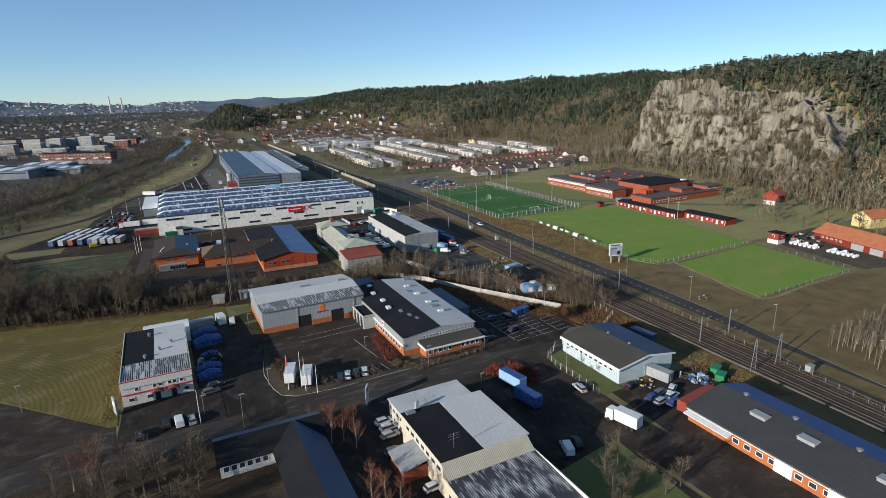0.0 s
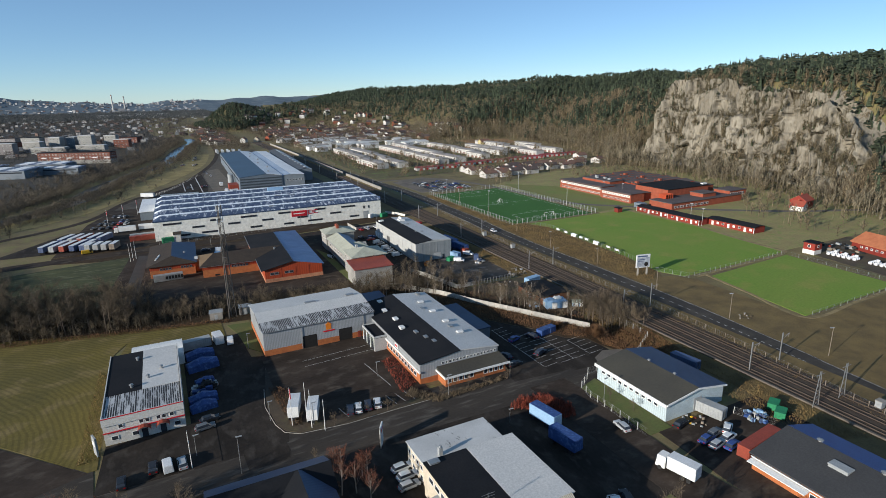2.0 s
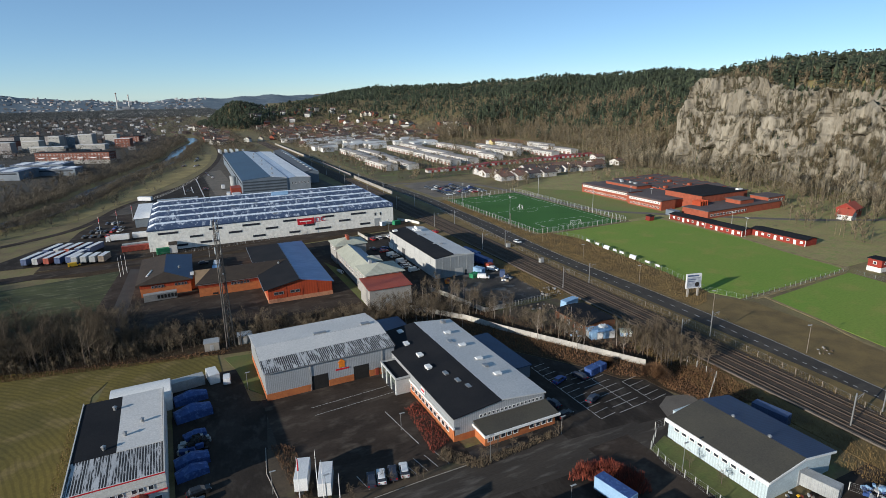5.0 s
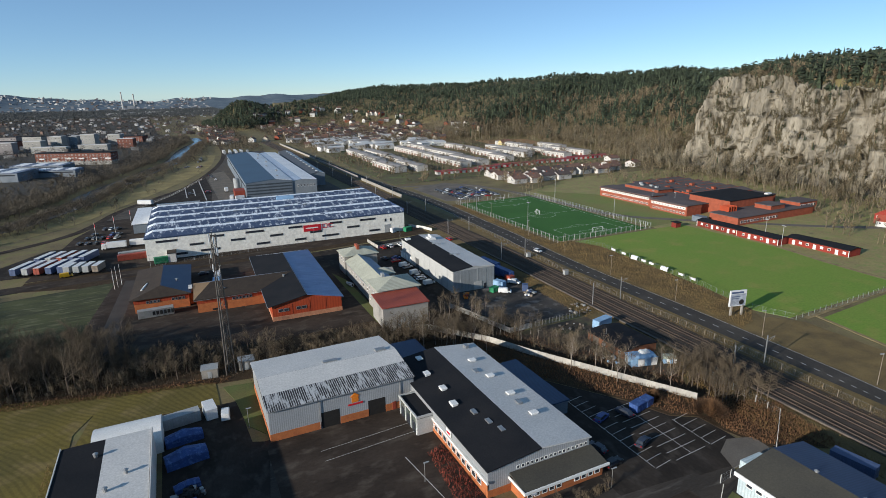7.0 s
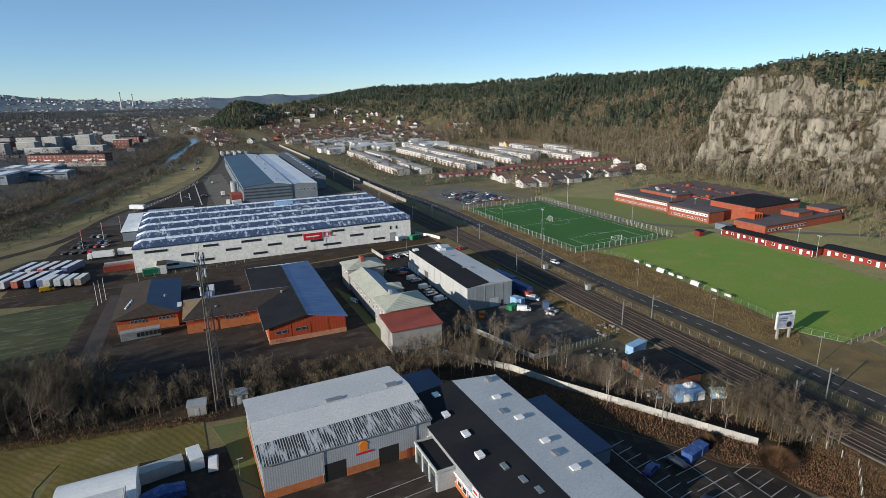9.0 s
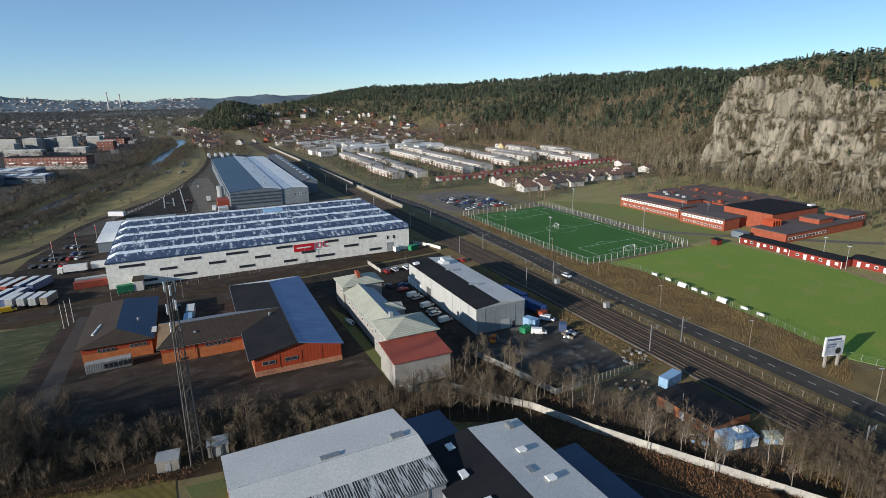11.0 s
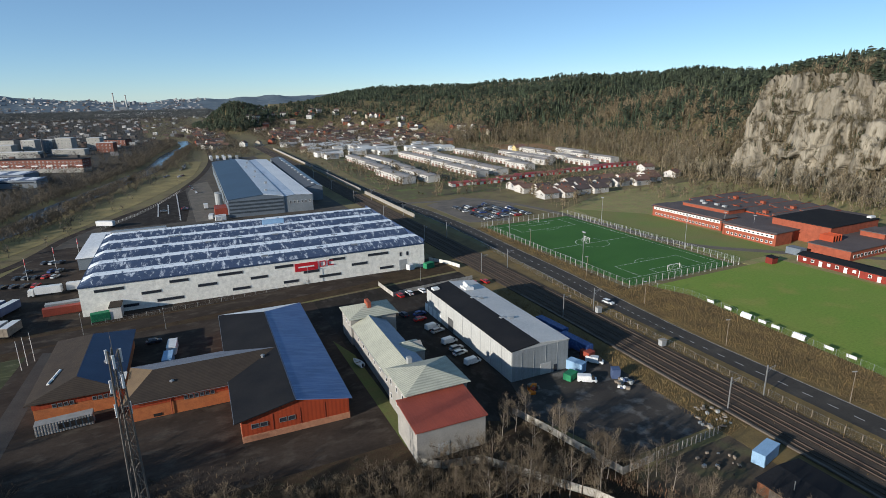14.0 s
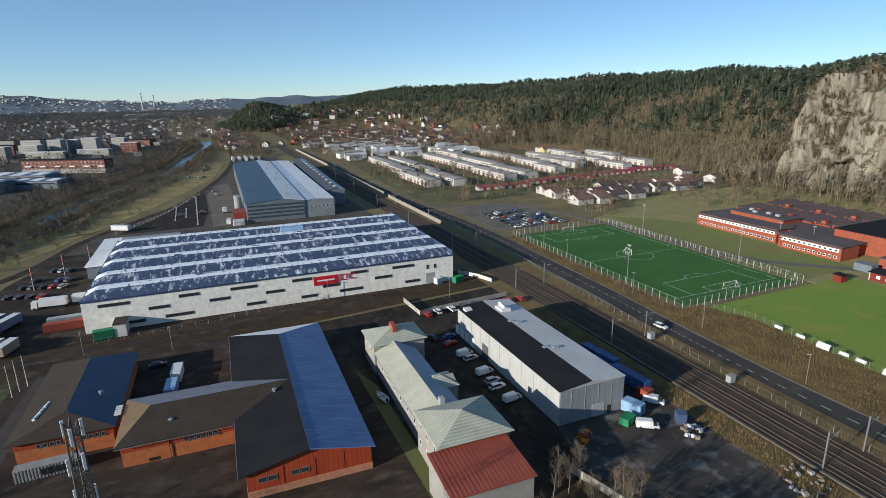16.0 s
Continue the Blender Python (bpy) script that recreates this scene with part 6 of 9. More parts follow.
wood("garden_trees", BARES + STEMS, twig_far, "leafless trees round the school and farm", 640, (250, 410), (30, 345),
     lambda x, y: (foot_distance(x, y) > -75) & (foot_distance(x, y) < 0) & ~((x > 262) & (x < 352) & (y > 196) & (y < 322)), (5, 11), 1.1)


wood("birch_stand", STEMS, mat("young_birch", (0.25, 0.215, 0.175), (0.15, 0.125, 0.10), 0.9, 0.5, 3, 0.0, island=0.4), "dense stand of slim pale birches by the field", 1100, (150, 240), (-40, 50),
     lambda x, y: (y < 0.1 * (x - 150) + 26) & (x > 151.5) & (x < 205), (5.5, 9), 0.8)

# ---- single trees near the camera ----
def grown_tree(seed, height, limbs, lean=0.0, slim=1.0):
    """A tapered trunk with limbs, and the branches and twigs as a second mesh."""
    r = random.Random(seed)
    trunk, crown = bmesh.new(), bmesh.new()
    top = Vector((lean * height * r.uniform(-1, 1), lean * height * r.uniform(-1, 1), height * 0.8))
    mid = top * 0.5 + Vector((r.uniform(-0.2, 0.2), r.uniform(-0.2, 0.2), 0))
    rad = (0.014 * height + 0.03) * (0.6 if slim < 0.65 else 1.0)
    bar(trunk, (0, 0, -0.3), mid, rad, 6, rad * 0.65)
    bar(trunk, mid, top, rad * 0.65, 5, rad * 0.15)

    def twig_at(p, d, l, w):
        s = d.cross(Vector((r.uniform(-1, 1), r.uniform(-1, 1), r.uniform(-1, 1)))).normalized() * w
        crown.faces.new([crown.verts.new(q) for q in (p - s, p + s, p + d * l)])

    for i in range(limbs):
        t = r.uniform(0.25, 0.98)
        p = mid * (t * 2) if t < 0.5 else mid.lerp(top, t * 2 - 1)
        a = r.uniform(0, math.tau)
        d = Vector((math.cos(a) * slim, math.sin(a) * slim, r.uniform(0.5, 1.3))).normalized()
        l = height * r.uniform(0.22, 0.42) * (1.15 - 0.6 * t)
        e = p + d * l
        bar(trunk, p, e, rad * 0.33 * (1.2 - t), 3, 0.012)
        for j in range(9):
            q = p.lerp(e, r.uniform(0.25, 1))
            b = r.uniform(0, math.tau)
            d2 = (d + Vector((math.cos(b), math.sin(b), r.uniform(0.1, 0.9))) * 0.85).normalized()
            l2 = l * r.uniform(0.3, 0.6)
            twig_at(q, d2, l2, 0.018)
            for k in range(9):
                q2 = q + d2 * l2 * r.uniform(0.3, 0.95)
                d3 = (d2 + Vector((r.uniform(-1, 1), r.uniform(-1, 1), r.uniform(-0.2, 1)))).normalized()
                twig_at(q2, d3, l2 * r.uniform(0.35, 0.8), 0.010)
    return trunk, crown


TREES = {}


def tree_kind(key, name, label, seed, height, limbs, trunk_m, crown_m, lean=0.03, slim=1.0):
    root = thing(name, label, "tree", 0, 0, -200, group="leafless trees")
    a, b = grown_tree(seed, height, limbs, lean, slim)
    part("trunk", a, trunk_m, root)
    part("crown", b, crown_m, root)
    TREES[key] = root


for k in range(4):
    tree_kind(("bush", k), "bare_tree", "leafless brown multi-branched tree in a thicket", 10 + k, 1.0 * (7 + k), 20, bark, twig)
for k in range(3):
    tree_kind(("birch", k), "birch_tree", "slender leafless birch with a pale trunk", 30 + k, 10.0 + k, 16, birch, twig, 0.05, 0.6)
for k in range(2):
    tree_kind(("red", k), "bare_tree", "leafless tree with reddish fine twigs", 50 + k, 7.5 + k, 20, birch, twig_red, 0.04, 0.7)
USED = set()
RT = random.Random(12)


def plant(kind, x, y, scale=1.0):
    keys = [k for k in TREES if k[0] == kind]
    key = keys[RT.randrange(len(keys))]
    m = pose(x, y, float(terrain(x, y)), 0, 0, RT.uniform(0, 360)) @ Matrix.Diagonal((scale, scale, scale, 1))
    if key not in USED:
        USED.add(key)
        TREES[key].matrix_basis = m
        return
    ob = copy_thing(TREES[key], m)
    ob.scale = (scale, scale, scale)


def grove(kind, n, outline, lo, hi, gap=1.6):
    """Trees at random places inside an outline."""
    xs, ys = [p[0] for p in outline], [p[1] for p in outline]
    done, tries = [], 0
    while len(done) < n and tries < n * 40:
        tries += 1
        x, y = RT.uniform(min(xs), max(xs)), RT.uniform(min(ys), max(ys))
        inside = False
        for i in range(len(outline)):
            (ax, ay), (bx, by) = outline[i], outline[i - 1]
            if (ay > y) != (by > y) and x < (bx - ax) * (y - ay) / (by - ay) + ax:
                inside = not inside
        if inside and all((x - a) ** 2 + (y - b) ** 2 > gap * gap for a, b in done):
            done.append((x, y))
            plant(kind, x, y, RT.uniform(lo, hi))


grove("bush", 84, [(-75, 170), (-22, 160), (-18, 176), (-30, 184), (-75, 192)], 1.15, 1.75, 2.4)
grove("bush", 26, [(-95, 172), (-62, 168), (-62, 200), (-95, 204)], 1.3, 1.9, 2.6)
grove("bush", 30, [(-24, 160), (6, 153), (24, 148), (26, 166), (-24, 178)], 0.6, 1.05, 2.2)
grove("bush", 16, [(26, 147), (58, 144), (60, 154), (50, 158), (26, 163)], 0.5, 0.8, 2.2)
grove("bush", 34, [(54, 146), (78, 138), (84, 142), (70, 154), (56, 158)], 0.75, 1.05, 2.0)
grove("bush", 14, [(38, 150), (54, 147), (54, 158), (42, 161)], 0.7, 0.95, 2.2)
grove("bush", 26, [(86, 148), (96, 118), (103, 108), (101, 122), (92, 142), (88, 152)], 0.5, 0.75, 1.8)
grove("birch", 14, [(58, 146), (82, 138), (92, 118), (98, 104), (108, 92), (106, 86), (92, 104), (80, 130), (58, 141)], 0.75, 1.2, 2.0)
grove("birch", 12, [(80, 152), (88, 140), (108, 98), (112, 98), (96, 136), (84, 160)], 0.6, 0.95, 1.8)
grove("bush", 44, [(108, 84), (122, 78), (122, 100), (112, 102)], 0.8, 1.1, 1.6)
grove("birch", 60, [(152, -20), (196, -6), (196, 28), (176, 28), (153, 25)], 0.55, 0.85, 1.3)
grove("bush", 26, [(-50, 38), (-12, 36), (-11, 59), (-24, 62), (-50, 62)], 0.9, 1.4, 2.4)
grove("red", 4, [(-34, 50), (-22, 50), (-22, 60), (-34, 60)], 1.0, 1.3, 3.0)
grove("red", 12, [(15, 18), (21, 18), (21, 62), (14, 62)], 0.8, 1.1, 2.0)
grove("bush", 10, [(52, 2), (70, 4), (72, 16), (56, 14)], 0.7, 1.0, 1.8)
grove("birch", 16, [(72, 164), (78, 154), (89, 130.5), (98, 111.5), (101, 113), (90.5, 141), (85.6, 154), (81.6, 167)], 0.6, 0.95, 1.5)
grove("birch", 26, [(345, 120), (372, 130), (400, 190), (404, 240), (412, 300), (400, 300), (392, 200)], 0.8, 1.3, 3)
for x, y in ((13, 63), (20, 73), (33, 73.4), (47, 73), (51, 73.3), (55, 73.6), (59, 73.2), (82, 52), (83.5, 46), (66, 72.6)):
    plant("bush", x, y, 0.45)
grove("bush", 14, [(10, 77), (23, 73.5), (40, 73.5), (44, 77), (30, 76), (12, 82)], 0.22, 0.35, 1.2)


def shrub(name, label, outline, n, hr, material, spread=0.5, kind_name="shrub"):
    """A dense low shrubbery of many small leaf-like blades."""
    xs, ys = [p[0] for p in outline], [p[1] for p in outline]
    v, f = [], []
    r = random.Random(len(outline) + n)
    while len(f) < n:
        x, y = r.uniform(min(xs), max(xs)), r.uniform(min(ys), max(ys))
        inside = False
        for i in range(len(outline)):
            (ax, ay), (bx, by) = outline[i], outline[i - 1]
            if (ay > y) != (by > y) and x < (bx - ax) * (y - ay) / (by - ay) + ax:
                inside = not inside
        if not inside:
            continue
        h = r.uniform(*hr) * (0.6 + 0.4 * noise.noise((x * 0.7, y * 0.7, 0.3)) + 0.2)
        a = r.uniform(0, math.tau)
        w = spread * r.uniform(0.05, 0.17)
        z = float(terrain(x, y)) if x > 330 else 0.0
        b = len(v)
        zz = z + h * r.uniform(0.0, 0.6)
        v += [(x - w * math.cos(a), y - w * math.sin(a), zz), (x + w * math.cos(a), y + w * math.sin(a), zz), (x + r.uniform(-spread, spread) * 0.6, y + r.uniform(-spread, spread) * 0.6, z + h)]
        f.append((b, b + 1, b + 2))
    ob = new(name, mesh_np(name, np.array(v), np.array(f), material))
    return tagged(ob, label, kind_name, kind="stuff")


shrub("brown_hedge", "low brown leafless hedge before the workshop office", [(39, 77.5), (45, 70.6), (55, 71.6), (66, 72.4), (66, 74.2), (55, 73.6), (46.4, 73.4), (42, 80)], 2600, (0.5, 1.4), twig)
shrub("red_shrubs", "dense red-brown shrubs beside the hall", [(39, 79), (44.5, 82), (44.5, 99), (40.5, 98), (40, 90)], 1500, (0.5, 1.3), hedge_red)
shrub("red_hedge", "red-leaved hedge on the yard corner", [(58.5, 60), (63, 62.5), (69.5, 60.5), (71.8, 54), (70, 50), (66.5, 51), (64, 56.5)], 3600, (1.2, 2.4), hedge_red)
shrub("brown_shrubs", "low brown shrubs on a kerbed island", [(9.5, 98), (14, 95), (14, 77), (11.5, 77)], 1500, (0.5, 1.3), mat("brown_leaves", (0.14, 0.08, 0.045), (0.1, 0.06, 0.035), 0.95, 0.5, 5, 0.1, island=0.4))
shrub("dry_reeds", "dry yellow-brown grass along the railway", [(108, 20), (119, 14), (120.6, 60), (121.5, 112), (113, 112), (108, 64)], 18000, (0.3, 1.1), drygrass, 0.32, "dry grass")
shrub("dry_reeds", "dry yellow-brown grass along the railway", [(115, 140), (122.4, 140), (124.6, 240), (119, 240)], 5000, (0.5, 1.4), drygrass, 0.5, "dry grass")
shrub("dry_reeds", "dry brown weeds on the road bank", [(152.6, 110), (153, 130), (153, 175), (155.5, 217), (158, 245), (160, 285), (162.6, 330), (168, 330), (165.4, 285), (164, 221), (173, 218), (178, 203), (175, 168), (172.8, 142), (168.4, 119), (160, 112)], 34000, (0.3, 1.2), drygrass, 0.4, "dry grass")
shrub("dry_reeds", "dry grass strip between railway and road", [(126, -20), (135, 26), (139.4, 62), (141.2, 88), (142.2, 170), (144.8, 212), (149, 280), (146, 300), (142, 240), (138.5, 200), (136.8, 150), (134.5, 100), (132, 60), (128, 20)], 9000, (0.3, 1.0), drygrass, 0.4, "dry grass")
shrub("brown_brush", "brown brambles and dead stalks behind the halls", [(12, 143), (50, 145), (84, 128), (106, 86), (112, 98), (88, 142), (60, 162), (58, 150), (12, 150)], 9000, (0.3, 1.4), mat("dead_stalks", (0.125, 0.068, 0.038), (0.08, 0.05, 0.03), 0.95, 0.2, 4, 0.1, island=0.4), 0.6, "brush")
shrub("brown_brush", "tangled brown undergrowth of the thicket", [(-80, 168), (-22, 156), (8, 150), (24, 148), (26, 178), (-30, 186), (-80, 194)], 9000, (0.2, 1.3), mat("thicket_stalks", (0.085, 0.062, 0.04), (0.065, 0.05, 0.034), 0.95, 0.2, 4, 0.1, island=0.4), 0.7, "brush")
shrub("brambles", "tangled rust-brown brambles on the bank", [(80.6, 112), (91.8, 95), (96, 85.8), (101, 82.6), (107, 87), (98, 106), (88, 126), (72, 138), (70, 130)], 9000, (0.3, 1.3), bramble_m, 0.6, "brambles")
shrub("brambles", "tangled rust-brown brambles beside the railway", [(101.6, 76), (104.5, 68.5), (118, 60.5), (121.5, 78), (112, 84), (104, 84)], 7000, (0.3, 1.2), bramble_m, 0.6, "brambles")
shrub("brambles", "brown brambles along the field edge", [(-80, 166), (-22, 154.5), (6, 149), (8, 152), (-22, 158), (-80, 170)], 5000, (0.3, 1.0), bramble_m, 0.6, "brambles")


def round_bush(x, y, rad, high, label):
    """A dome of fine upright twigs that spread from one root."""
    r = random.Random(int(x * 10))
    v, f = [], []
    for i in range(2600):
        a, q = r.uniform(0, math.tau), math.sqrt(r.uniform(0, 1))
        up = high * math.sqrt(max(0.0, 1 - q * q * 0.9)) * r.uniform(0.75, 1.05)
        e = Vector((rad * q * math.cos(a), rad * q * math.sin(a), up))
        s = e * r.uniform(0.35, 0.8) * 1.0
        w = Vector((math.sin(a), -math.cos(a), 0)) * 0.025
        b = len(v)
        v += [s - w, s + w, e + Vector((r.uniform(-0.3, 0.3), r.uniform(-0.3, 0.3), 0))]
        f.append((b, b + 1, b + 2))
        if i % 12 == 0:
            b = len(v)
            v += [Vector((w.x, w.y, 0)), Vector((-w.x, -w.y, 0)), s]
            f.append((b, b + 1, b + 2))
    ob = new("round_bush", mesh_np("round_bush", np.array([tuple(p) for p in v]), np.array(f), bramble_m))
    ob.matrix_basis = pose(x, y, 0.02)
    tagged(ob, label, "bush")


round_bush(103, 81, 4.6, 4.6, "big round orange-brown bush beside the car park")
round_bush(97.5, 92.5, 2.4, 2.2, "rusty brown bush at the end of the wall")
shrub("track_weeds", "sparse dry weeds between the tracks", [(rail_x(1.0, y) - 7, y) for y in (-40, 60, 140, 220, 300)] + [(rail_x(1.0, y) + 7, y) for y in (300, 220, 140, 60, -40)], 9000, (0.35, 0.75), drygrass, 0.35, "dry grass")
shrub("field_edge", "yellow rough grass along the field edge", [(-31, 84), (-27, 84), (-26.3, 126), (-30, 130)], 1800, (0.3, 0.9), drygrass, 0.5, "dry grass")

# ---- school, cabins, farm ----
sc = thing("school", "low rambling red brick school with dark flat roofs", "school")
scroof = mat("school_roof_felt", (0.115, 0.092, 0.088), (0.092, 0.074, 0.072), 0.85, 0.1, 2, 0.1)
SCHOOL = [(276, 232, 345, 310, 5.2), (268, 262, 279.8, 308, 6.2), (264, 230, 275.8, 258, 6.0), (284, 218, 322, 246, 8.8), (268, 200, 332, 217.8, 4.2), (300, 204, 312, 214, 6.8), (324, 203, 340, 215, 6.4), (283, 270, 296, 300, 7.6)]
for x0, y0, x1, y1, h in SCHOOL:
    part("wall", boxes((x0, y0, -0.3, x1, y1, h)), brick_dk, sc)
    part("roof", boxes((x0 - 0.4, y0 - 0.4, h, x1 + 0.4, y1 + 0.4, h + 0.35)), roof_dark if h > 8 else scroof, sc)
# parallel shallow roofs over the classrooms, each stepping up towards the hill
for x0, x1, y0, n in ((297.5, 318, 247.5, 7), (320.5, 344.5, 247.5, 7)):
    for i in range(n):
        y = y0 + i * 8.8
        part("roof_strip", slab(bmesh.new(), [(x0, y, 5.9), (x1, y, 5.9), (x1, y + 7.9, 7.2), (x0, y + 7.9, 7.2)], 0.3), scroof, sc)
        part("gable_wall", boxes((x0 + 0.4, y + 1.2, 5.3, x1 - 0.4, y + 7.7, 5.75), (x0 + 0.3, y + 7.3, 5.3, x1 - 0.3, y + 7.95, 6.85)), brick_dk, sc)
        part("fascia", boxes((x0, y - 0.14, 5.35, x1, y - 0.02, 5.95)), red_clad, sc)
        part("ridge_cap", boxes((x0, y + 7.75, 7.22, x1, y + 8.05, 7.36)), brick_dk, sc)
        part("fascia", boxes((x0 - 0.12, y + 0.2, 5.5, x0 - 0.02, y + 7.8, 6.1)), red_clad, sc)
        if i % 2:
            part("roof_lantern", boxes((x0 + 1, y + 3, 6.0, x0 + 3.4, y + 5.2, 7.9)), brick_dk, sc)
for x, y in ((288, 276), (289.5, 282), (287, 288), (291, 293)):
    part("roof_vent", boxes((x, y, 7.9, x + 1.6, y + 2.2, 9.0)), grey_paint, sc)
for x0, y0, x1, y1 in ((266.4, 246, 268.2, 308), (262.6, 229.5, 264.3, 258.6)):
    part("eave_board", boxes((x0, y0, 5.75, x1, y1, 6.0)), scroof, sc)
part("annex", boxes((258.5, 215, -0.1, 263, 221.5, 3.0)), dusk_panel, sc, "small blue-grey annex")
for i in range(4):
    part("pergola", boxes((276 + i * 2.0, 212, 4.3, 276.3 + i * 2.0, 218, 7.4), (276 + i * 2.0, 217.8, 6.2, 278 + i * 2.0, 218.0, 6.5)), red_clad, sc)
for x0, xb, u0, u1, z in ((268, 0, 263, 307, 3.9), (264, 0, 231, 257, 3.6)):
    part("window_band", boxes((x0 - 0.12, u0, z, x0 - 0.02, u1, z + 1.5)), white_paint, sc, "white window band")
    n = int((u1 - u0) / 2.2)
    for i in range(n):
        window(sc, "W", u0 + 1.2 + i * (u1 - u0 - 1) / n, z + 0.25, 1.3, 1.0, x0 - 0.1, lite=True)
        window(sc, "W", u0 + 1.2 + i * (u1 - u0 - 1) / n, 0.9, 1.3, 1.2, x0, lite=True)
for i in range(6):
    window(sc, "S", 325.5 + i * 2.4, 3.8, 1.6, 1.5, 203, lite=True)
for i in range(12):
    window(sc, "S", 271 + i * 2.6, 1.2, 1.6, 1.4, 200, lite=True)
part("sign", boxes((319, 220, 8.9, 323, 222, 10)), white_paint, sc)

for x0, y0, x1, y1 in ((250.5, 187, 258, 211), (249.5, 165, 257.5, 186.5), (257.5, 138.5, 266, 166)):
    cb = thing("club_cabin", "long falu-red wooden club cabin with dark roof", "cabin", group="club cabins")
    part("wall", walls(bmesh.new(), x0, y0, x1, y1, 3.0, 3.7, "y"), red_wood, cb)
    gable_roof(cb, x0, y0, x1, y1, 3.0, 3.7, "y", (roof_dark, roof_dark), None, 0.5)
    n = int((y1 - y0) / 3.2)
    for i in range(n):
        u = y0 + 1.8 + i * 3.2
        if i % 3 == 1:
            panel(cb, "door", "W", u, 0.1, 1.3, 2.2, x0, white_paint)
        else:
            window(cb, "W", u, 1.0, 1.3, 1.2, x0, white_paint, white_paint if i % 3 == 0 else dark_glass, lite=True)
    for y in (y0, y1):
        part("corner_board", boxes((x0 - 0.1, y - 0.12, 0, x0 + 0.12, y + 0.12, 3.0)), white_paint, cb)
kiosk = thing("kiosk", "small red wooden kiosk beside the field", "kiosk")
part("wall", boxes((237, 213, -0.1, 240.5, 216, 2.6)), red_wood, kiosk)
part("roof", slab(bmesh.new(), [(236.6, 212.6, 2.75), (240.9, 212.6, 2.75), (240.9, 216.4, 3.0), (236.6, 216.4, 3.0)], 0.15), roof_dark, kiosk)

# farm with a long orange roof
fm = thing("barn", "long red barn with an orange tiled roof", "barn", 272, 84, 0, -14)
part("wall", walls(bmesh.new(), -6, -34, 9, 14, 3.6, 7.2, "y"), red_wood, fm)
gable_roof(fm, -6, -34, 9, 14, 3.6, 7.2, "y", (roof_orange, roof_orange), None, 0.6)
for i in range(5):
    window(fm, "W", 9 - i * 2.4, 1.6, 1.1, 0.9, -6, lite=True)
for i in range(2):
    panel(fm, "gate", "W", -9 - i * 9, 0, 6.0, 2.8, -6, grey_paint)
tw = thing("red_tower_shed", "small two-storey red shed with white base", "shed")
part("wall", boxes((245, 101, 1.9, 250, 106, 5.0)), red_wood, tw)
part("base_wall", boxes((244.9, 100.9, -0.2, 250.1, 106.1, 1.9)), white_wall, tw)
part("roof", boxes((244.6, 100.6, 5.0, 250.4, 106.4, 5.25)), roof_dark, tw)
window(tw, "W", 103.5, 3.0, 1.3, 1.2, 245, lite=True)
window(tw, "S", 247.5, 3.0, 1.3, 1.2, 101, lite=True)
RB = random.Random(3)


def bale_mesh():
    bm = bmesh.new()
    bar(bm, (-0.65, 0, 0.62), (0.65, 0, 0.62), 0.62, 12)
    bmesh.ops.bevel(bm, geom=[e for e in bm.edges if len(e.link_faces) == 2 and any(len(f.verts) > 4 for f in e.link_faces)], offset=0.12, segments=2, affect="EDGES")
    return finish(bm, "straw_bale", wrap_white, True)


BALE = bale_mesh()
for i in range(46):
    ob = new("straw_bale", BALE)
    tagged(ob, "round bale wrapped in white plastic at the farm", "bale", "wrapped bales")
    row, k = i // 12, i % 12
    ob.matrix_basis = pose(250.5 + row * 1.35 + RB.uniform(-0.1, 0.1), 98 - k * 2.1 - (4 if k > 5 else 0), 0.03 + (1.22 if row == 3 and k % 2 else 0), 0, 0, 90 + RB.uniform(-10, 10))
    if row == 3 and k % 2:
        ob.location.x = 250.5 + 1.35

villa_wall_y = mat("yellow_villa_boards", (0.62, 0.50, 0.22), (0.55, 0.44, 0.2), 0.8, 0.4, 4, 0.1)


def villa(x, y, w, d, h, hr, yaw, wall_m, roof_m, label, axis="y", name="house", nwin=3):
    """A small house with a gabled roof, windows and a chimney."""
    v = thing(name, label, "house", x, y, float(terrain(x, y)), yaw, group="houses")
    part("wall", walls(bmesh.new(), -w / 2, -d / 2, w / 2, d / 2, h, hr, axis, None, -1.5), wall_m, v)
    gable_roof(v, -w / 2, -d / 2, w / 2, d / 2, h, hr, axis, (roof_m, roof_m), None, 0.5)
    for i in range(nwin):
        window(v, "S", -w / 2 + w * (i + 0.5) / nwin, h - 1.9, 1.1, 1.2, -d / 2, lite=True)
        window(v, "W", -d / 2 + d * (i + 0.5) / nwin, h - 1.9, 1.1, 1.2, -w / 2, lite=True)
    part("chimney", boxes((0.4, 0.3, h, 1.1, 1.0, hr + 1.0)), brick_dk, v)
    return v


villa(341, 166, 11, 9, 5.0, 8.0, 10, red_wood, roof_red, "red wooden villa with white trim below the cliff", "x")
villa(332, 162, 7, 7, 3.2, 5.6, 10, white_wall, roof_red, "white annex of the red villa", "y", nwin=2)
villa(319, 99, 14, 10, 5.4, 8.6, -10, villa_wall_y, roof_orange, "pale yellow villa with an orange tiled roof", "x")

# ---- housing estate ----
estate_roof = mat("grey_brown_estate_roof", (0.37, 0.34, 0.31), (0.30, 0.27, 0.25), 0.85, 0.05, 1.5, 0.1)
estate_white = mat("estate_white", (0.56, 0.535, 0.50), (0.47, 0.445, 0.41), 0.8, 0.1, 2, 0.05)
estate_red = mat("estate_red_panel", (0.22, 0.115, 0.085), (0.18, 0.095, 0.075), 0.8, 0.2, 3, 0.05)


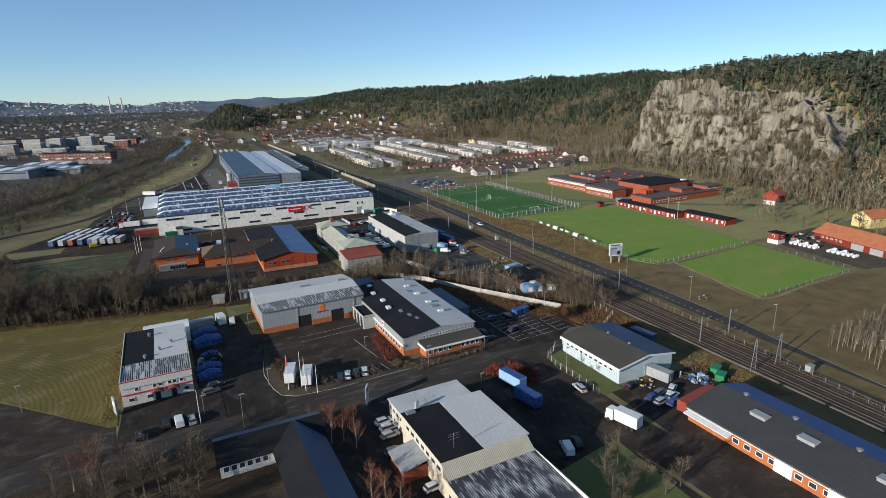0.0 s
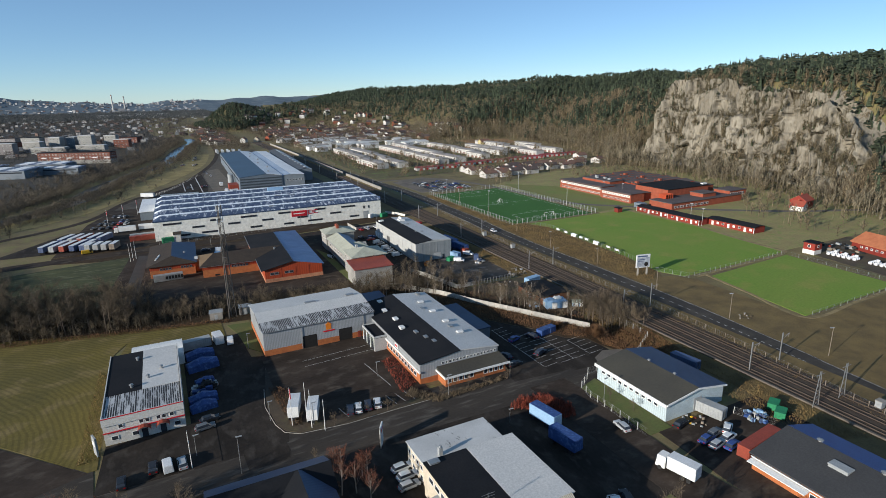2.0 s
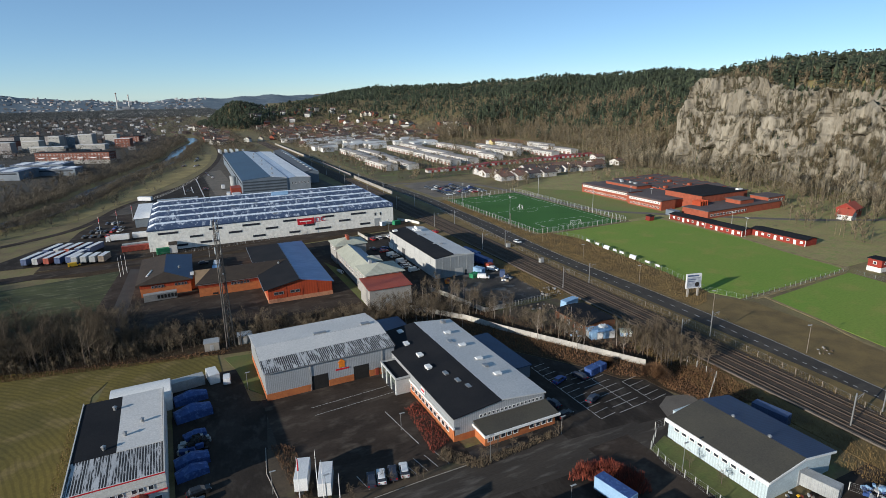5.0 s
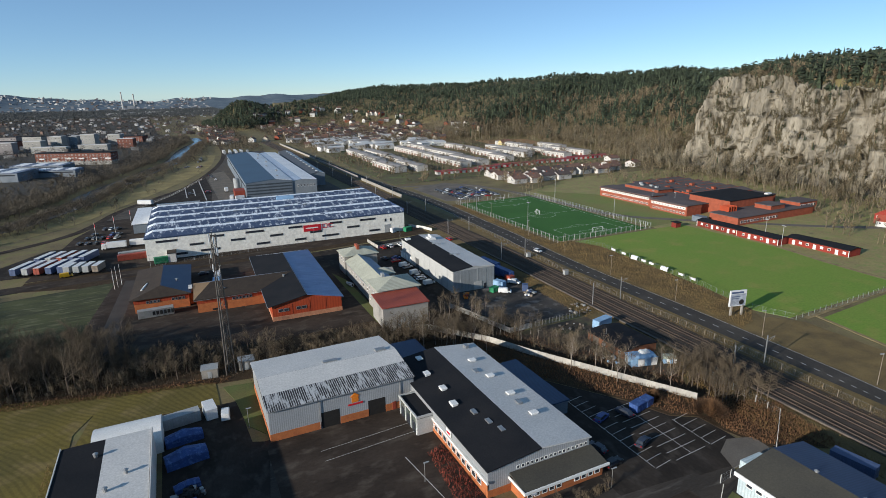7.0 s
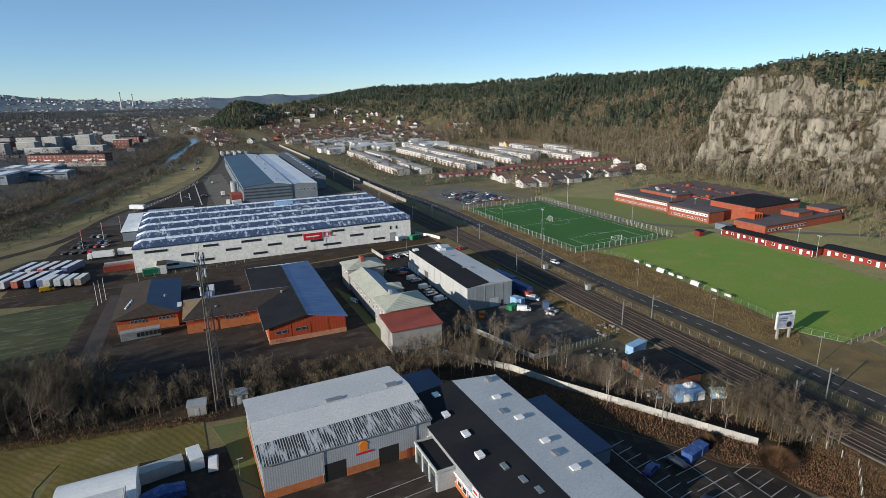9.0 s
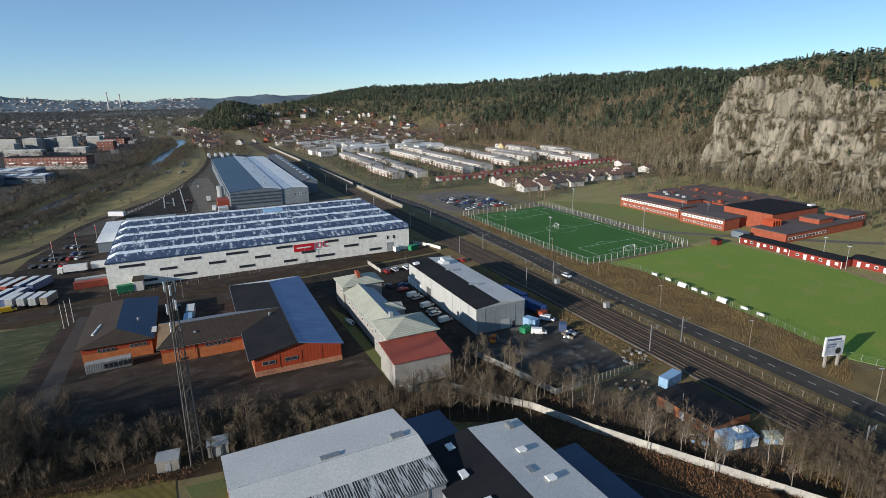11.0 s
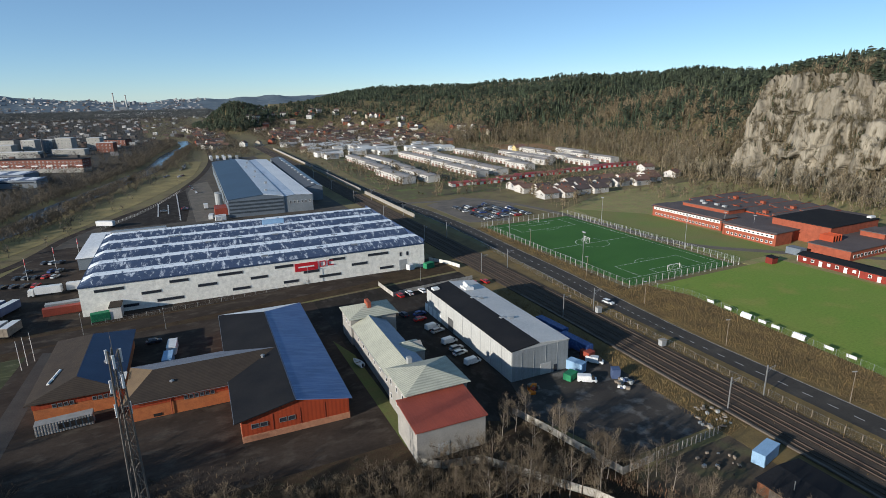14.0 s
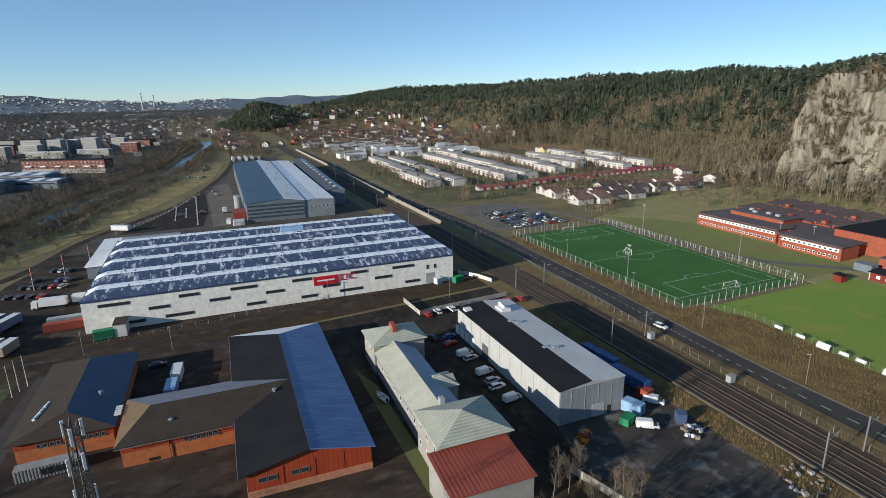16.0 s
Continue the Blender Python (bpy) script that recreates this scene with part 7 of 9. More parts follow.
def row_house(x0, y0, x1, y1, h=5.4, red=True):
    r = thing("row_house", "long two-storey white row house with shallow grey roof", "row house", group="row houses")
    part("wall", walls(bmesh.new(), x0, y0, x1, y1, h, h + 0.7, "y"), estate_white, r)
    gable_roof(r, x0, y0, x1, y1, h, h + 0.7, "y", (estate_roof, estate_roof), None, 0.4)
    n = max(2, int((y1 - y0) / 7.5))
    for i in range(n):
        u = y0 + (i + 0.5) * (y1 - y0) / n
        if red:
            part("wall_panel", boxes((x0 - 0.08, u - 2.2, 0.1, x0 - 0.01, u + 2.0, 2.5)), estate_red, r, "red-brown wall panel")
        window(r, "W", u - 1.2, 3.3, 2.2, 1.2, x0, lite=True)
        window(r, "W", u + 1.9, 3.3, 1.4, 1.2, x0, lite=True)
        panel(r, "door", "W", u + 2.8, 0.1, 1.0, 2.1, x0, white_paint)


for x0, y0, x1, y1, red in ((186, 494, 197.5, 560, True), (192, 566, 203, 612, True), (196, 618, 207, 690, True),
                            (207, 491, 218, 545, False), (212, 552, 222, 588, False), (215, 600, 226, 680, True),
                            (254.5, 494, 266.5, 552, True), (258, 556, 269, 594, True), (260, 602, 271, 690, True),
                            (276, 497, 289, 560, False), (283, 566, 295, 650, False), (290, 660, 300, 720, True),
                            (316, 510, 327, 545, True), (326, 548, 338, 600, True), (332, 606, 343, 690, True),
                            (352, 530, 363, 600, False), (366, 545, 377, 640, True), (392, 545, 404, 600, True), (405, 606, 417, 680, False),
                            (384, 500, 395, 540, True), (419, 510, 430, 575, True), (437, 578, 448, 625, False)):
    row_house(x0, y0, x1, y1, 5.4, red)

garage_roof = mat("red_garage_roof", (0.36, 0.06, 0.055), (0.30, 0.05, 0.045), 0.6, 0.1, 2, 0.05)
for x0, x1, yc in ((214, 231, 461), (232, 259, 460), (262, 282, 468), (284, 330, 473), (332, 378, 478), (380, 432, 484)):
    gr = thing("garage_row", "row of white garages with a bright red roof", "garage", group="garage rows")
    part("wall", boxes((x0, yc, -0.1, x1, yc + 6, 2.5)), estate_white, gr)
    part("roof", slab(bmesh.new(), [(x0 - 0.3, yc - 0.4, 2.7), (x1 + 0.3, yc - 0.4, 2.7), (x1 + 0.3, yc + 6.4, 3.3), (x0 - 0.3, yc + 6.4, 3.3)], 0.25), garage_roof, gr)
    for i in range(int((x1 - x0) / 3.2)):
        panel(gr, "garage_door", "S", x0 + 1.7 + i * 3.2, 0, 2.5, 2.1, yc, red_sign if i % 2 else white_paint)

villa_roof = mat("brown_villa_roof", (0.20, 0.115, 0.085), (0.15, 0.09, 0.07), 0.85, 0.2, 3, 0.1)
villa_dark = mat("dark_villa_roof", (0.10, 0.075, 0.07), (0.08, 0.06, 0.055), 0.85, 0.2, 3, 0.1)
for x, y, w, d, yaw, dark in ((252, 428, 11, 12, 0, 0), (250, 413, 11, 12, 0, 0), (255, 399, 11, 12, 0, 0), (250, 386, 12, 11, 0, 0), (262, 409, 12, 10, 0, 1), (268, 394, 11, 12, 0, 0), (264, 384, 10, 12, 0, 0),
                              (280, 388, 12, 10, 0, 1), (294, 386, 13, 10, 0, 1), (278, 404, 12, 11, 0, 1), (294, 402, 14, 10, 0, 1), (298, 420, 14, 11, 0, 1), (314, 418, 14, 11, 0, 1), (312, 402, 12, 10, 0, 1),
                              (328, 400, 12, 10, 0, 1), (330, 420, 18, 11, 0, 0), (348, 414, 18, 11, 0, 0), (362, 404, 18, 11, 0, 0), (344, 396, 14, 11, 0, 0), (398, 412, 12, 10, 20, 0), (376, 418, 14, 11, 0, 0), (408, 452, 12, 10, 0, 0)):
    villa(x, y, w, d, 3.9, 6.0, yaw, estate_white, villa_dark if dark else villa_roof, "white terraced villa with a brown pitched roof", "x", nwin=2)
villa(408, 660, 14, 10, 5, 8.5, 0, villa_wall_y, villa_roof, "yellow house with a brown roof at the wood's edge", "x")

# ---- farther houses ----
RH = random.Random(21)
PROTO = []
for i, (w, d, h, hr, wm, rm, lab) in enumerate(((10, 9, 5, 8, white_wall, villa_roof, "white wooden house with a brown roof"), (9, 8, 4.4, 7.4, cream, villa_roof, "cream house with a brown roof"), (11, 8, 5.2, 8, brick_dk, villa_dark, "red house with a dark roof"),
                                               (16, 9, 4.6, 6.6, white_wall, villa_dark, "long white house with a dark roof"), (12, 10, 6.4, 9, white_wall, villa_dark, "tall white house with a dark roof"))):
    PROTO.append([villa(120 + i * 22, 960 + i * 9, w, d, h, hr, RH.uniform(0, 360), wm, rm, lab, "x", nwin=0)])
count = 0
while count < 262:
    x, y = RH.uniform(60, 470), RH.uniform(800, 1520)
    d = float(foot_distance(x, y))
    if d > 130 or abs(x - 140) < 34 or (x < 170 and y < 930):
        continue
    p = PROTO[RH.randrange(5)][0]
    copy_thing(p, pose(x, y, float(terrain(x, y)), 0, 0, RH.uniform(-30, 30)))
    count += 1
count = 0
while count < 64:
    x, y = RH.uniform(176, 345), RH.uniform(715, 960)
    if float(foot_distance(x, y)) > -10:
        continue
    row = thing("terrace", "pale terraced house row with a flat frosted roof", "row house", x, y, 0, RH.uniform(-8, 8), group="terraces")
    w, d = RH.uniform(10, 26), RH.uniform(8, 14)
    part("wall", boxes((-w / 2, -d / 2, -0.3, w / 2, d / 2, 5)), white_paint if count % 2 else estate_white, row)
    part("roof", slab(bmesh.new(), [(-w / 2 - 0.4, -d / 2 - 0.4, 5.2), (w / 2 + 0.4, -d / 2 - 0.4, 5.2), (w / 2 + 0.4, d / 2 + 0.4, 6.2), (-w / 2 - 0.4, d / 2 + 0.4, 6.2)], 0.3), roof_white if count % 3 else estate_roof, row)
    for i in range(int(w / 4)):
        window(row, "S", -w / 2 + 2 + i * 4, 2.8, 1.4, 1.2, -d / 2, lite=True)
    count += 1


def flats(name, label, x, y, w, d, h, yaw, wall_m, roof_m, floors, step=4.0, side=True):
    """A block of flats with its rows of windows."""
    b = thing(name, label, "apartment building", x, y, 0, yaw, group="blocks of flats")
    part("wall", boxes((-w / 2, -d / 2, -0.5, w / 2, d / 2, h)), wall_m, b)
    part("roof", boxes((-w / 2 - 0.4, -d / 2 - 0.4, h, w / 2 + 0.4, d / 2 + 0.4, h + 0.5)), roof_m, b)
    for f in range(floors):
        for i in range(int(w / step)):
            window(b, "S", -w / 2 + step * (i + 0.6), 1 + f * (h - 0.6) / floors, 1.5, 1.4, -d / 2, lite=True)
        if side:
            for i in range(int(d / 4)):
                window(b, "E", -d / 2 + 4 * (i + 0.5), 1 + f * (h - 0.6) / floors, 1.5, 1.4, w / 2, lite=True)
    return b


town_cream = mat("town_cream_render", (0.36, 0.35, 0.32), (0.29, 0.28, 0.26), 0.85, 0.05, 3, 0.1)
town_pink = mat("town_rose_render", (0.26, 0.235, 0.225), (0.21, 0.19, 0.185), 0.85, 0.05, 3, 0.1)
town_brick = mat("weathered_town_brick", (0.20, 0.075, 0.05), (0.15, 0.06, 0.045), 0.85, 0.3, 4, 0.2)
fl = flats("apartment_building", "long red brick flats with pale ground floor", -97, 766, 86, 14, 13, -26, town_brick, roof_dark, 4)
part("base_wall", boxes((-43.2, -7.3, -0.4, 43.2, 7.3, 4.2)), town_cream, fl)
for i in range(6):
    part("balcony", boxes((-38 + i * 15, -8.6, 6.6, -32 + i * 15, -7.05, 7.6)), white_paint, fl)
for x, y, w, d, h, m in ((-176, 1000, 24, 14, 14, town_cream), (-148, 1012, 16, 14, 19, town_cream), (-128, 1024, 12, 14, 18, dusk_panel), (-108, 1012, 20, 14, 20, town_cream), (-76, 1040, 18, 12, 17, town_cream), (-150, 952, 46, 12, 8, town_cream), (-98, 960, 40, 12, 8, town_cream), (-58, 985, 22, 12, 13, town_brick), (-208, 975, 30, 13, 15, town_pink), (-244, 990, 30, 13, 15, town_pink), (-284, 1008, 30, 13, 14, town_brick)):
    flats("apartment_building", "pale apartment tower with rows of windows", x, y, w, d, h, -20, m, roof_white, int(h / 3.6), 5.0, False)
for k in range(5):
    flats("apartment_building", "pale five-storey flats with dark windows", -290 + k * 34, 1110 - k * 12, 29, 13, 17, -24, town_cream if k % 2 else town_pink, roof_dark, 4, 4.0, False)
for x, y, w, d, h in ((-230, 1060, 60, 14, 12), (-330, 1180, 60, 16, 12), (-300, 960, 50, 18, 9), (-55, 1110, 40, 20, 9)):
    flats("apartment_building", "red brick flats beyond the river", x, y, w, d, h, -24, town_brick, roof_dark, 3, 5.0, False)
for x, y, w, d, h, yaw in ((-150, 655, 62, 30, 8, -24), (-118, 690, 52, 20, 8.5, -24), (-185, 700, 60, 26, 8, -24), (-100, 655, 40, 14, 6.5, -24), (-215, 610, 70, 26, 8, -24), (-240, 740, 60, 26, 9, -24)):
    st = thing("factory_shed", "wide low industrial shed with a frosted pale roof", "industrial shed", x, y, 0, yaw, group="industrial sheds")
    part("wall", boxes((-w / 2, -d / 2, -0.3, w / 2, d / 2, h)), dusk_panel, st)
    part("roof", slab(bmesh.new(), [(-w / 2 - 0.4, -d / 2 - 0.4, h + 0.3), (w / 2 + 0.4, -d / 2 - 0.4, h + 0.3), (w / 2 + 0.4, d / 2 + 0.4, h + 1.2), (-w / 2 - 0.4, d / 2 + 0.4, h + 1.2)], 0.4), roof_plain, st)
    for k in range(3):
        part("roof_light", slab(bmesh.new(), [(-w / 2 + 3 + k * w / 3, -d / 2 + 1, h + 0.42), (-w / 2 + 3 + (k + 0.55) * w / 3, -d / 2 + 1, h + 0.42), (-w / 2 + 3 + (k + 0.55) * w / 3, d / 2 - 2, h + 1.24), (-w / 2 + 3 + k * w / 3, d / 2 - 2, h + 1.24)], 0.08), frost_white, st, "white frosted roof field")
    part("window_band", boxes((-w / 2 + 2, -d / 2 - 0.1, h - 2.4, w / 2 - 2, -d / 2, h - 1.2)), dark_glass, st)

# the town in the distance, houses too small to tell apart
RC = np.random.default_rng(5)


def far_boxes(name, label, n, xr, yr, wr, hr, material, ok):
    vs, fs, base = [], [], 0
    while len(vs) < n:
        x, y = RC.uniform(*xr), RC.uniform(*yr)
        if not ok(x, y):
            continue
        w, d, h = RC.uniform(*wr), RC.uniform(*wr) * 0.6, RC.uniform(*hr)
        z = float(terrain(x, y)) - 1 + 8 * min(1.0, max(0.0, (y - 3450) / 250))
        a = RC.uniform(-0.6, 0.2)
        c, s = math.cos(a), math.sin(a)
        p = [(-w / 2, -d / 2, 0), (w / 2, -d / 2, 0), (w / 2, d / 2, 0), (-w / 2, d / 2, 0), (-w / 2, -d / 2, h), (w / 2, -d / 2, h), (w / 2, d / 2, h), (-w / 2, d / 2, h)]
        vs.append(np.array([(x + q[0] * c - q[1] * s, y + q[0] * s + q[1] * c, z + q[2]) for q in p]))
        fs.append(np.array([(4, 5, 6, 7), (0, 1, 5, 4), (1, 2, 6, 5), (2, 3, 7, 6), (3, 0, 4, 7)]) + base)
        base += 8
    ob = new(name, mesh_np(name, np.concatenate(vs), np.concatenate(fs), material))
    ob.data.polygons.foreach_set("use_smooth", np.zeros(len(ob.data.polygons), bool))
    return tagged(ob, label, "town", kind="stuff")


def west(x, y):
    return float(foot_distance(x, y)) < -15 and float(river_distance(x, y)) > 40 and x < 100 + (y > 1500) * 100


town_pale = mat("town_pale", (0.46, 0.46, 0.47), (0.26, 0.26, 0.27), 0.8, 0.01, 0.4, 0.0, island=0.4)
town_red = mat("town_red", (0.15, 0.10, 0.085), (0.11, 0.08, 0.075), 0.8, 0.01, 0.4, 0.0, island=0.4)
town_dark = mat("town_dark", (0.09, 0.085, 0.085), (0.12, 0.11, 0.105), 0.8, 0.01, 0.4, 0.0, island=0.4)
for m, nm in ((town_pale, "pale"), (town_red, "red"), (town_dark, "dark")):
    far_boxes("distant_town", f"{nm} houses of the distant town", 420 if nm == "pale" else 300, (-1300, 60), (880, 2300), (5, 11), (3.5, 7), m, west)
    far_boxes("distant_town", f"{nm} buildings far down the valley", 1500 if nm == "pale" else 300, (-2300, 250), (2300, 4300), (6, 18), (3, 7), m, lambda x, y: float(foot_distance(x, y)) < -20)
far_boxes("distant_depots", "long white depots far down the valley", 22, (-190, 190), (2750, 3150), (60, 120), (6, 9), roof_white, lambda x, y: float(foot_distance(x, y)) < -20)
far_boxes("distant_tower_blocks", "pale tower blocks on the horizon", 60, (-1000, 300), (4080, 4320), (7, 13), (9, 14), town_pale, lambda x, y: True)
for x, h in ((-208, 98), (-150, 88)):
    ch = thing("chimney_stack", "tall pale power station chimney on the horizon", "chimney", x, 3600, -1)
    part("shaft", bar(bmesh.new(), (0, 0, 0), (0, 0, h), 4.5, 10, 3.0), estate_white, ch)
    part("cap", bar(bmesh.new(), (0, 0, h + 0.1), (0, 0, h + 5), 3.2, 10), estate_red, ch)
hall = thing("power_station", "pale block of a power station on the horizon", "power station", -165, 3590, 0)
part("wall", boxes((-50, -20, -5, 40, 20, 16), (-20, -20.2, 16, 14, 20, 28)), town_pale, hall)

# ---- vehicles ----
def paint(name, c):
    m = mat(name, c, tuple(v * 0.9 for v in c), 0.3, 0.5, 6, 0.0, spec=0.5)
    return m


CAR_PAINT = {"white": (0.75, 0.75, 0.74), "silver": (0.42, 0.43, 0.44), "black": (0.02, 0.021, 0.024), "blue": (0.035, 0.07, 0.24), "red": (0.42, 0.02, 0.02), "grey": (0.14, 0.145, 0.15), "dark": (0.035, 0.04, 0.06)}
lamp_white = mat("headlamp_glass", (0.7, 0.7, 0.7), None, 0.15, 2, 5, 0.0, spec=0.6)
lamp_red = mat("tail_lamp", (0.4, 0.01, 0.01), None, 0.2, 2, 5, 0.0)


def prism(bm, low, high, z0, z1):
    """A tapered block: low and high are (x0, y0, x1, y1) at z0 and z1."""
    a = [bm.verts.new(p) for p in ((low[0], low[1], z0), (low[2], low[1], z0), (low[2], low[3], z0), (low[0], low[3], z0))]
    b = [bm.verts.new(p) for p in ((high[0], high[1], z1), (high[2], high[1], z1), (high[2], high[3], z1), (high[0], high[3], z1))]
    bm.faces.new(a[::-1])
    bm.faces.new(b)
    for i in range(4):
        bm.faces.new((a[i], a[(i + 1) % 4], b[(i + 1) % 4], b[i]))
    return bm


def soft(bm, w, seg=1):
    bmesh.ops.bevel(bm, geom=[e for e in bm.edges], offset=w, segments=seg, affect="EDGES")
    return bm


def wheels(root, xs, half, r):
    me = finish(soft(bar(bmesh.new(), (0, -0.11, 0), (0, 0.11, 0), r, 12), 0.02), "wheel", tyre)
    for x in xs:
        for s in (-1, 1):
            w = part("wheel", me, None, root)
            w.location = (x, s * (half - 0.1), r)


def car_proto(colour, estate=False, lamps=True):
    m = paint(f"{colour}_car_paint", CAR_PAINT[colour])
    c = thing("car", f"parked {colour} {'estate' if estate else 'hatchback'} car on asphalt", "car", 0, 0, -300, group="parked cars")
    part("body", soft(prism(bmesh.new(), (-2.2, -0.88, 2.2, 0.88), (-2.15, -0.84, 2.1, 0.84), 0.28, 0.92), 0.12, 2), m, c)
    rear = -2.0 if estate else -1.75
    part("cabin_glass", soft(prism(bmesh.new(), (rear, -0.80, 1.25, 0.80), (rear + 0.35, -0.64, 0.45, 0.64), 0.9, 1.42), 0.04), dark_glass, c)
    part("roof", soft(prism(bmesh.new(), (rear + 0.3, -0.66, 0.5, 0.66), (rear + 0.4, -0.6, 0.4, 0.6), 1.41, 1.49), 0.03), m, c)
    wheels(c, (-1.35, 1.4), 0.88, 0.32)
    for s in (-0.6, 0.6) if lamps else ():
        part("headlight", boxes((2.08, s - 0.16, 0.62, 2.2, s + 0.16, 0.78)), lamp_white, c)
        part("tail_light", boxes((-2.22, s - 0.16, 0.66, -2.12, s + 0.16, 0.84)), lamp_red, c)
    return c


def van_proto(colour="white"):
    m = paint(f"{colour}_car_paint", CAR_PAINT[colour])
    c = thing("van", f"parked {colour} panel van on asphalt", "van", 0, 0, -300, group="parked vans")
    part("body", soft(prism(bmesh.new(), (-2.4, -0.95, 1.3, 0.95), (-2.35, -0.85, 1.0, 0.85), 0.35, 1.95), 0.1, 2), m, c)
    part("hood", soft(prism(bmesh.new(), (1.25, -0.93, 2.45, 0.93), (0.9, -0.86, 2.3, 0.86), 0.35, 1.08), 0.1, 2), m, c)
    part("windscreen", prism(bmesh.new(), (1.0, -0.84, 1.95, 0.84), (1.0, -0.76, 1.15, 0.76), 1.06, 1.82), dark_glass, c)
    wheels(c, (-1.5, 1.6), 0.95, 0.34)
    for s in (-0.7, 0.7):
        part("headlight", boxes((2.32, s - 0.14, 0.7, 2.46, s + 0.14, 0.9)), lamp_white, c)
    return c


CARS = {k: car_proto(k, k in ("silver", "grey", "white")) for k in CAR_PAINT}
CAR_PAINT["yellow"] = (0.72, 0.42, 0.02)
FAR_CARS = {k: car_proto(k, k in ("silver", "grey"), False) for k in CARS}
VANS = {"white": van_proto(), "yellow": van_proto("yellow")}
FIRST = set()


def park(kind, x, y, yaw, van=False, label="", far=False):
    src = (VANS if van else FAR_CARS if far else CARS)[kind]
    m = pose(x, y, 0.08 + float(terrain(x, y)), 0, 0, yaw)
    if src.name not in FIRST:
        FIRST.add(src.name)
        src.matrix_basis = m
        return src
    ob = copy_thing(src, m)
    if label:
        tagged(ob, label)
    return ob


# near yards
for k, x, y, yaw, v in (("white", -14.1, 74.6, 95, 1), ("silver", -11.4, 74.2, 95, 0), ("black", -22.3, 73, 92, 0), ("black", -16.8, 75.4, 92, 0), ("grey", -6.2, 86, 8, 0), ("black", -5.0, 89, 8, 0),
                        ("white", 27.0, 77.0, 75, 0), ("dark", 29.4, 77, 75, 0), ("white", 31.7, 76.8, 75, 0), ("dark", 25.0, 77, 75, 0),
                        ("white", 27.6, 51.8, 5, 0), ("white", 27.6, 49, 5, 0), ("silver", 26.8, 46.2, 5, 0), ("grey", 25.6, 40.4, 5, 0), ("white", 28.0, 26.5, 5, 0),
                        ("white", 57.4, 23.8, 70, 1), ("black", 60.5, 24.4, 70, 0), ("silver", 76.0, 41.8, 84, 0), ("black", 87.9, 36.4, 12, 0),
                        ("silver", 88.6, 27.6, 10, 0), ("blue", 88.2, 29.9, 10, 0), ("white", 92.8, 28.2, 10, 0), ("grey", 91.6, 30.6, 10, 0), ("blue", 91, 25.9, 10, 0), ("white", 95.4, 30.4, 30, 0),
                        ("white", 4.4, 132, 85, 1), ("blue", 80.5, 91.2, 20, 0), ("dark", 82, 80.2, 20, 0), ("dark", 72.3, 83, 100, 0), ("black", 71.8, 77.8, 10, 0), ("dark", 86.5, 90.5, 100, 0)):
    park(k, x, y, yaw, bool(v))
# round the hip house and the tall hall
for k, x, y, yaw, v in (("white", 84.6, 220.2, 10, 1), ("silver", 85.0, 217.2, 10, 0), ("white", 84.6, 208.4, 8, 1), ("silver", 84.4, 203.6, 8, 0), ("white", 84.0, 200.5, 8, 0), ("white", 84.4, 194.0, 8, 1),
                        ("red", 83.8, 228, 10, 0), ("blue", 85.6, 232.4, 10, 0), ("dark", 80.6, 234, 100, 0), ("white", 105.1, 171.8, -35, 1), ("white", 113.6, 178.9, -50, 1),
                        ("red", 86.4, 251.6, 95, 0), ("white", 90.3, 252.4, 95, 0), ("white", 95.5, 252.4, 95, 0), ("red", 116.6, 251, 95, 0), ("red", 121.2, 250.4, 95, 0), ("dark", 100, 252.5, 95, 0), ("dark", 105, 252.5, 95, 0),
                        ("dark", 6.4, 250.4, 5, 0), ("white", 147.2, 211, -82, 0), ("dark", 70, 243, 20, 0)):
    park(k, x, y, yaw, bool(v))
RP = random.Random(9)
ALL = ["white", "silver", "black", "blue", "red", "grey", "dark", "black", "dark", "grey"]
for ax, ay, bx, by, n in ((-38.4, 366.8, -28.8, 363.7, 4), (-42.5, 354, -27.5, 349, 6), (-44.9, 345.6, -31, 341.5, 5), (-47.3, 334.8, -36, 331.4, 4)):
    for i in range(n):
        if RP.random() < 0.92:
            park(RP.choice(ALL[1:]), ax + (bx - ax) * i / (n - 1), ay + (by - ay) * i / (n - 1), 62 + RP.uniform(-4, 4), far=True)
for r in range(5):
    for i in range(15):
        if RP.random() < 0.72:
            park(RP.choice(ALL), 178 + r * 7.2 + RP.uniform(-0.2, 0.2), 346 + i * 2.8, RP.uniform(-4, 4), far=True)
for i in range(8):
    park(RP.choice(ALL), 36 + RP.uniform(-10, 3), 700 + i * 6, 80, far=True)


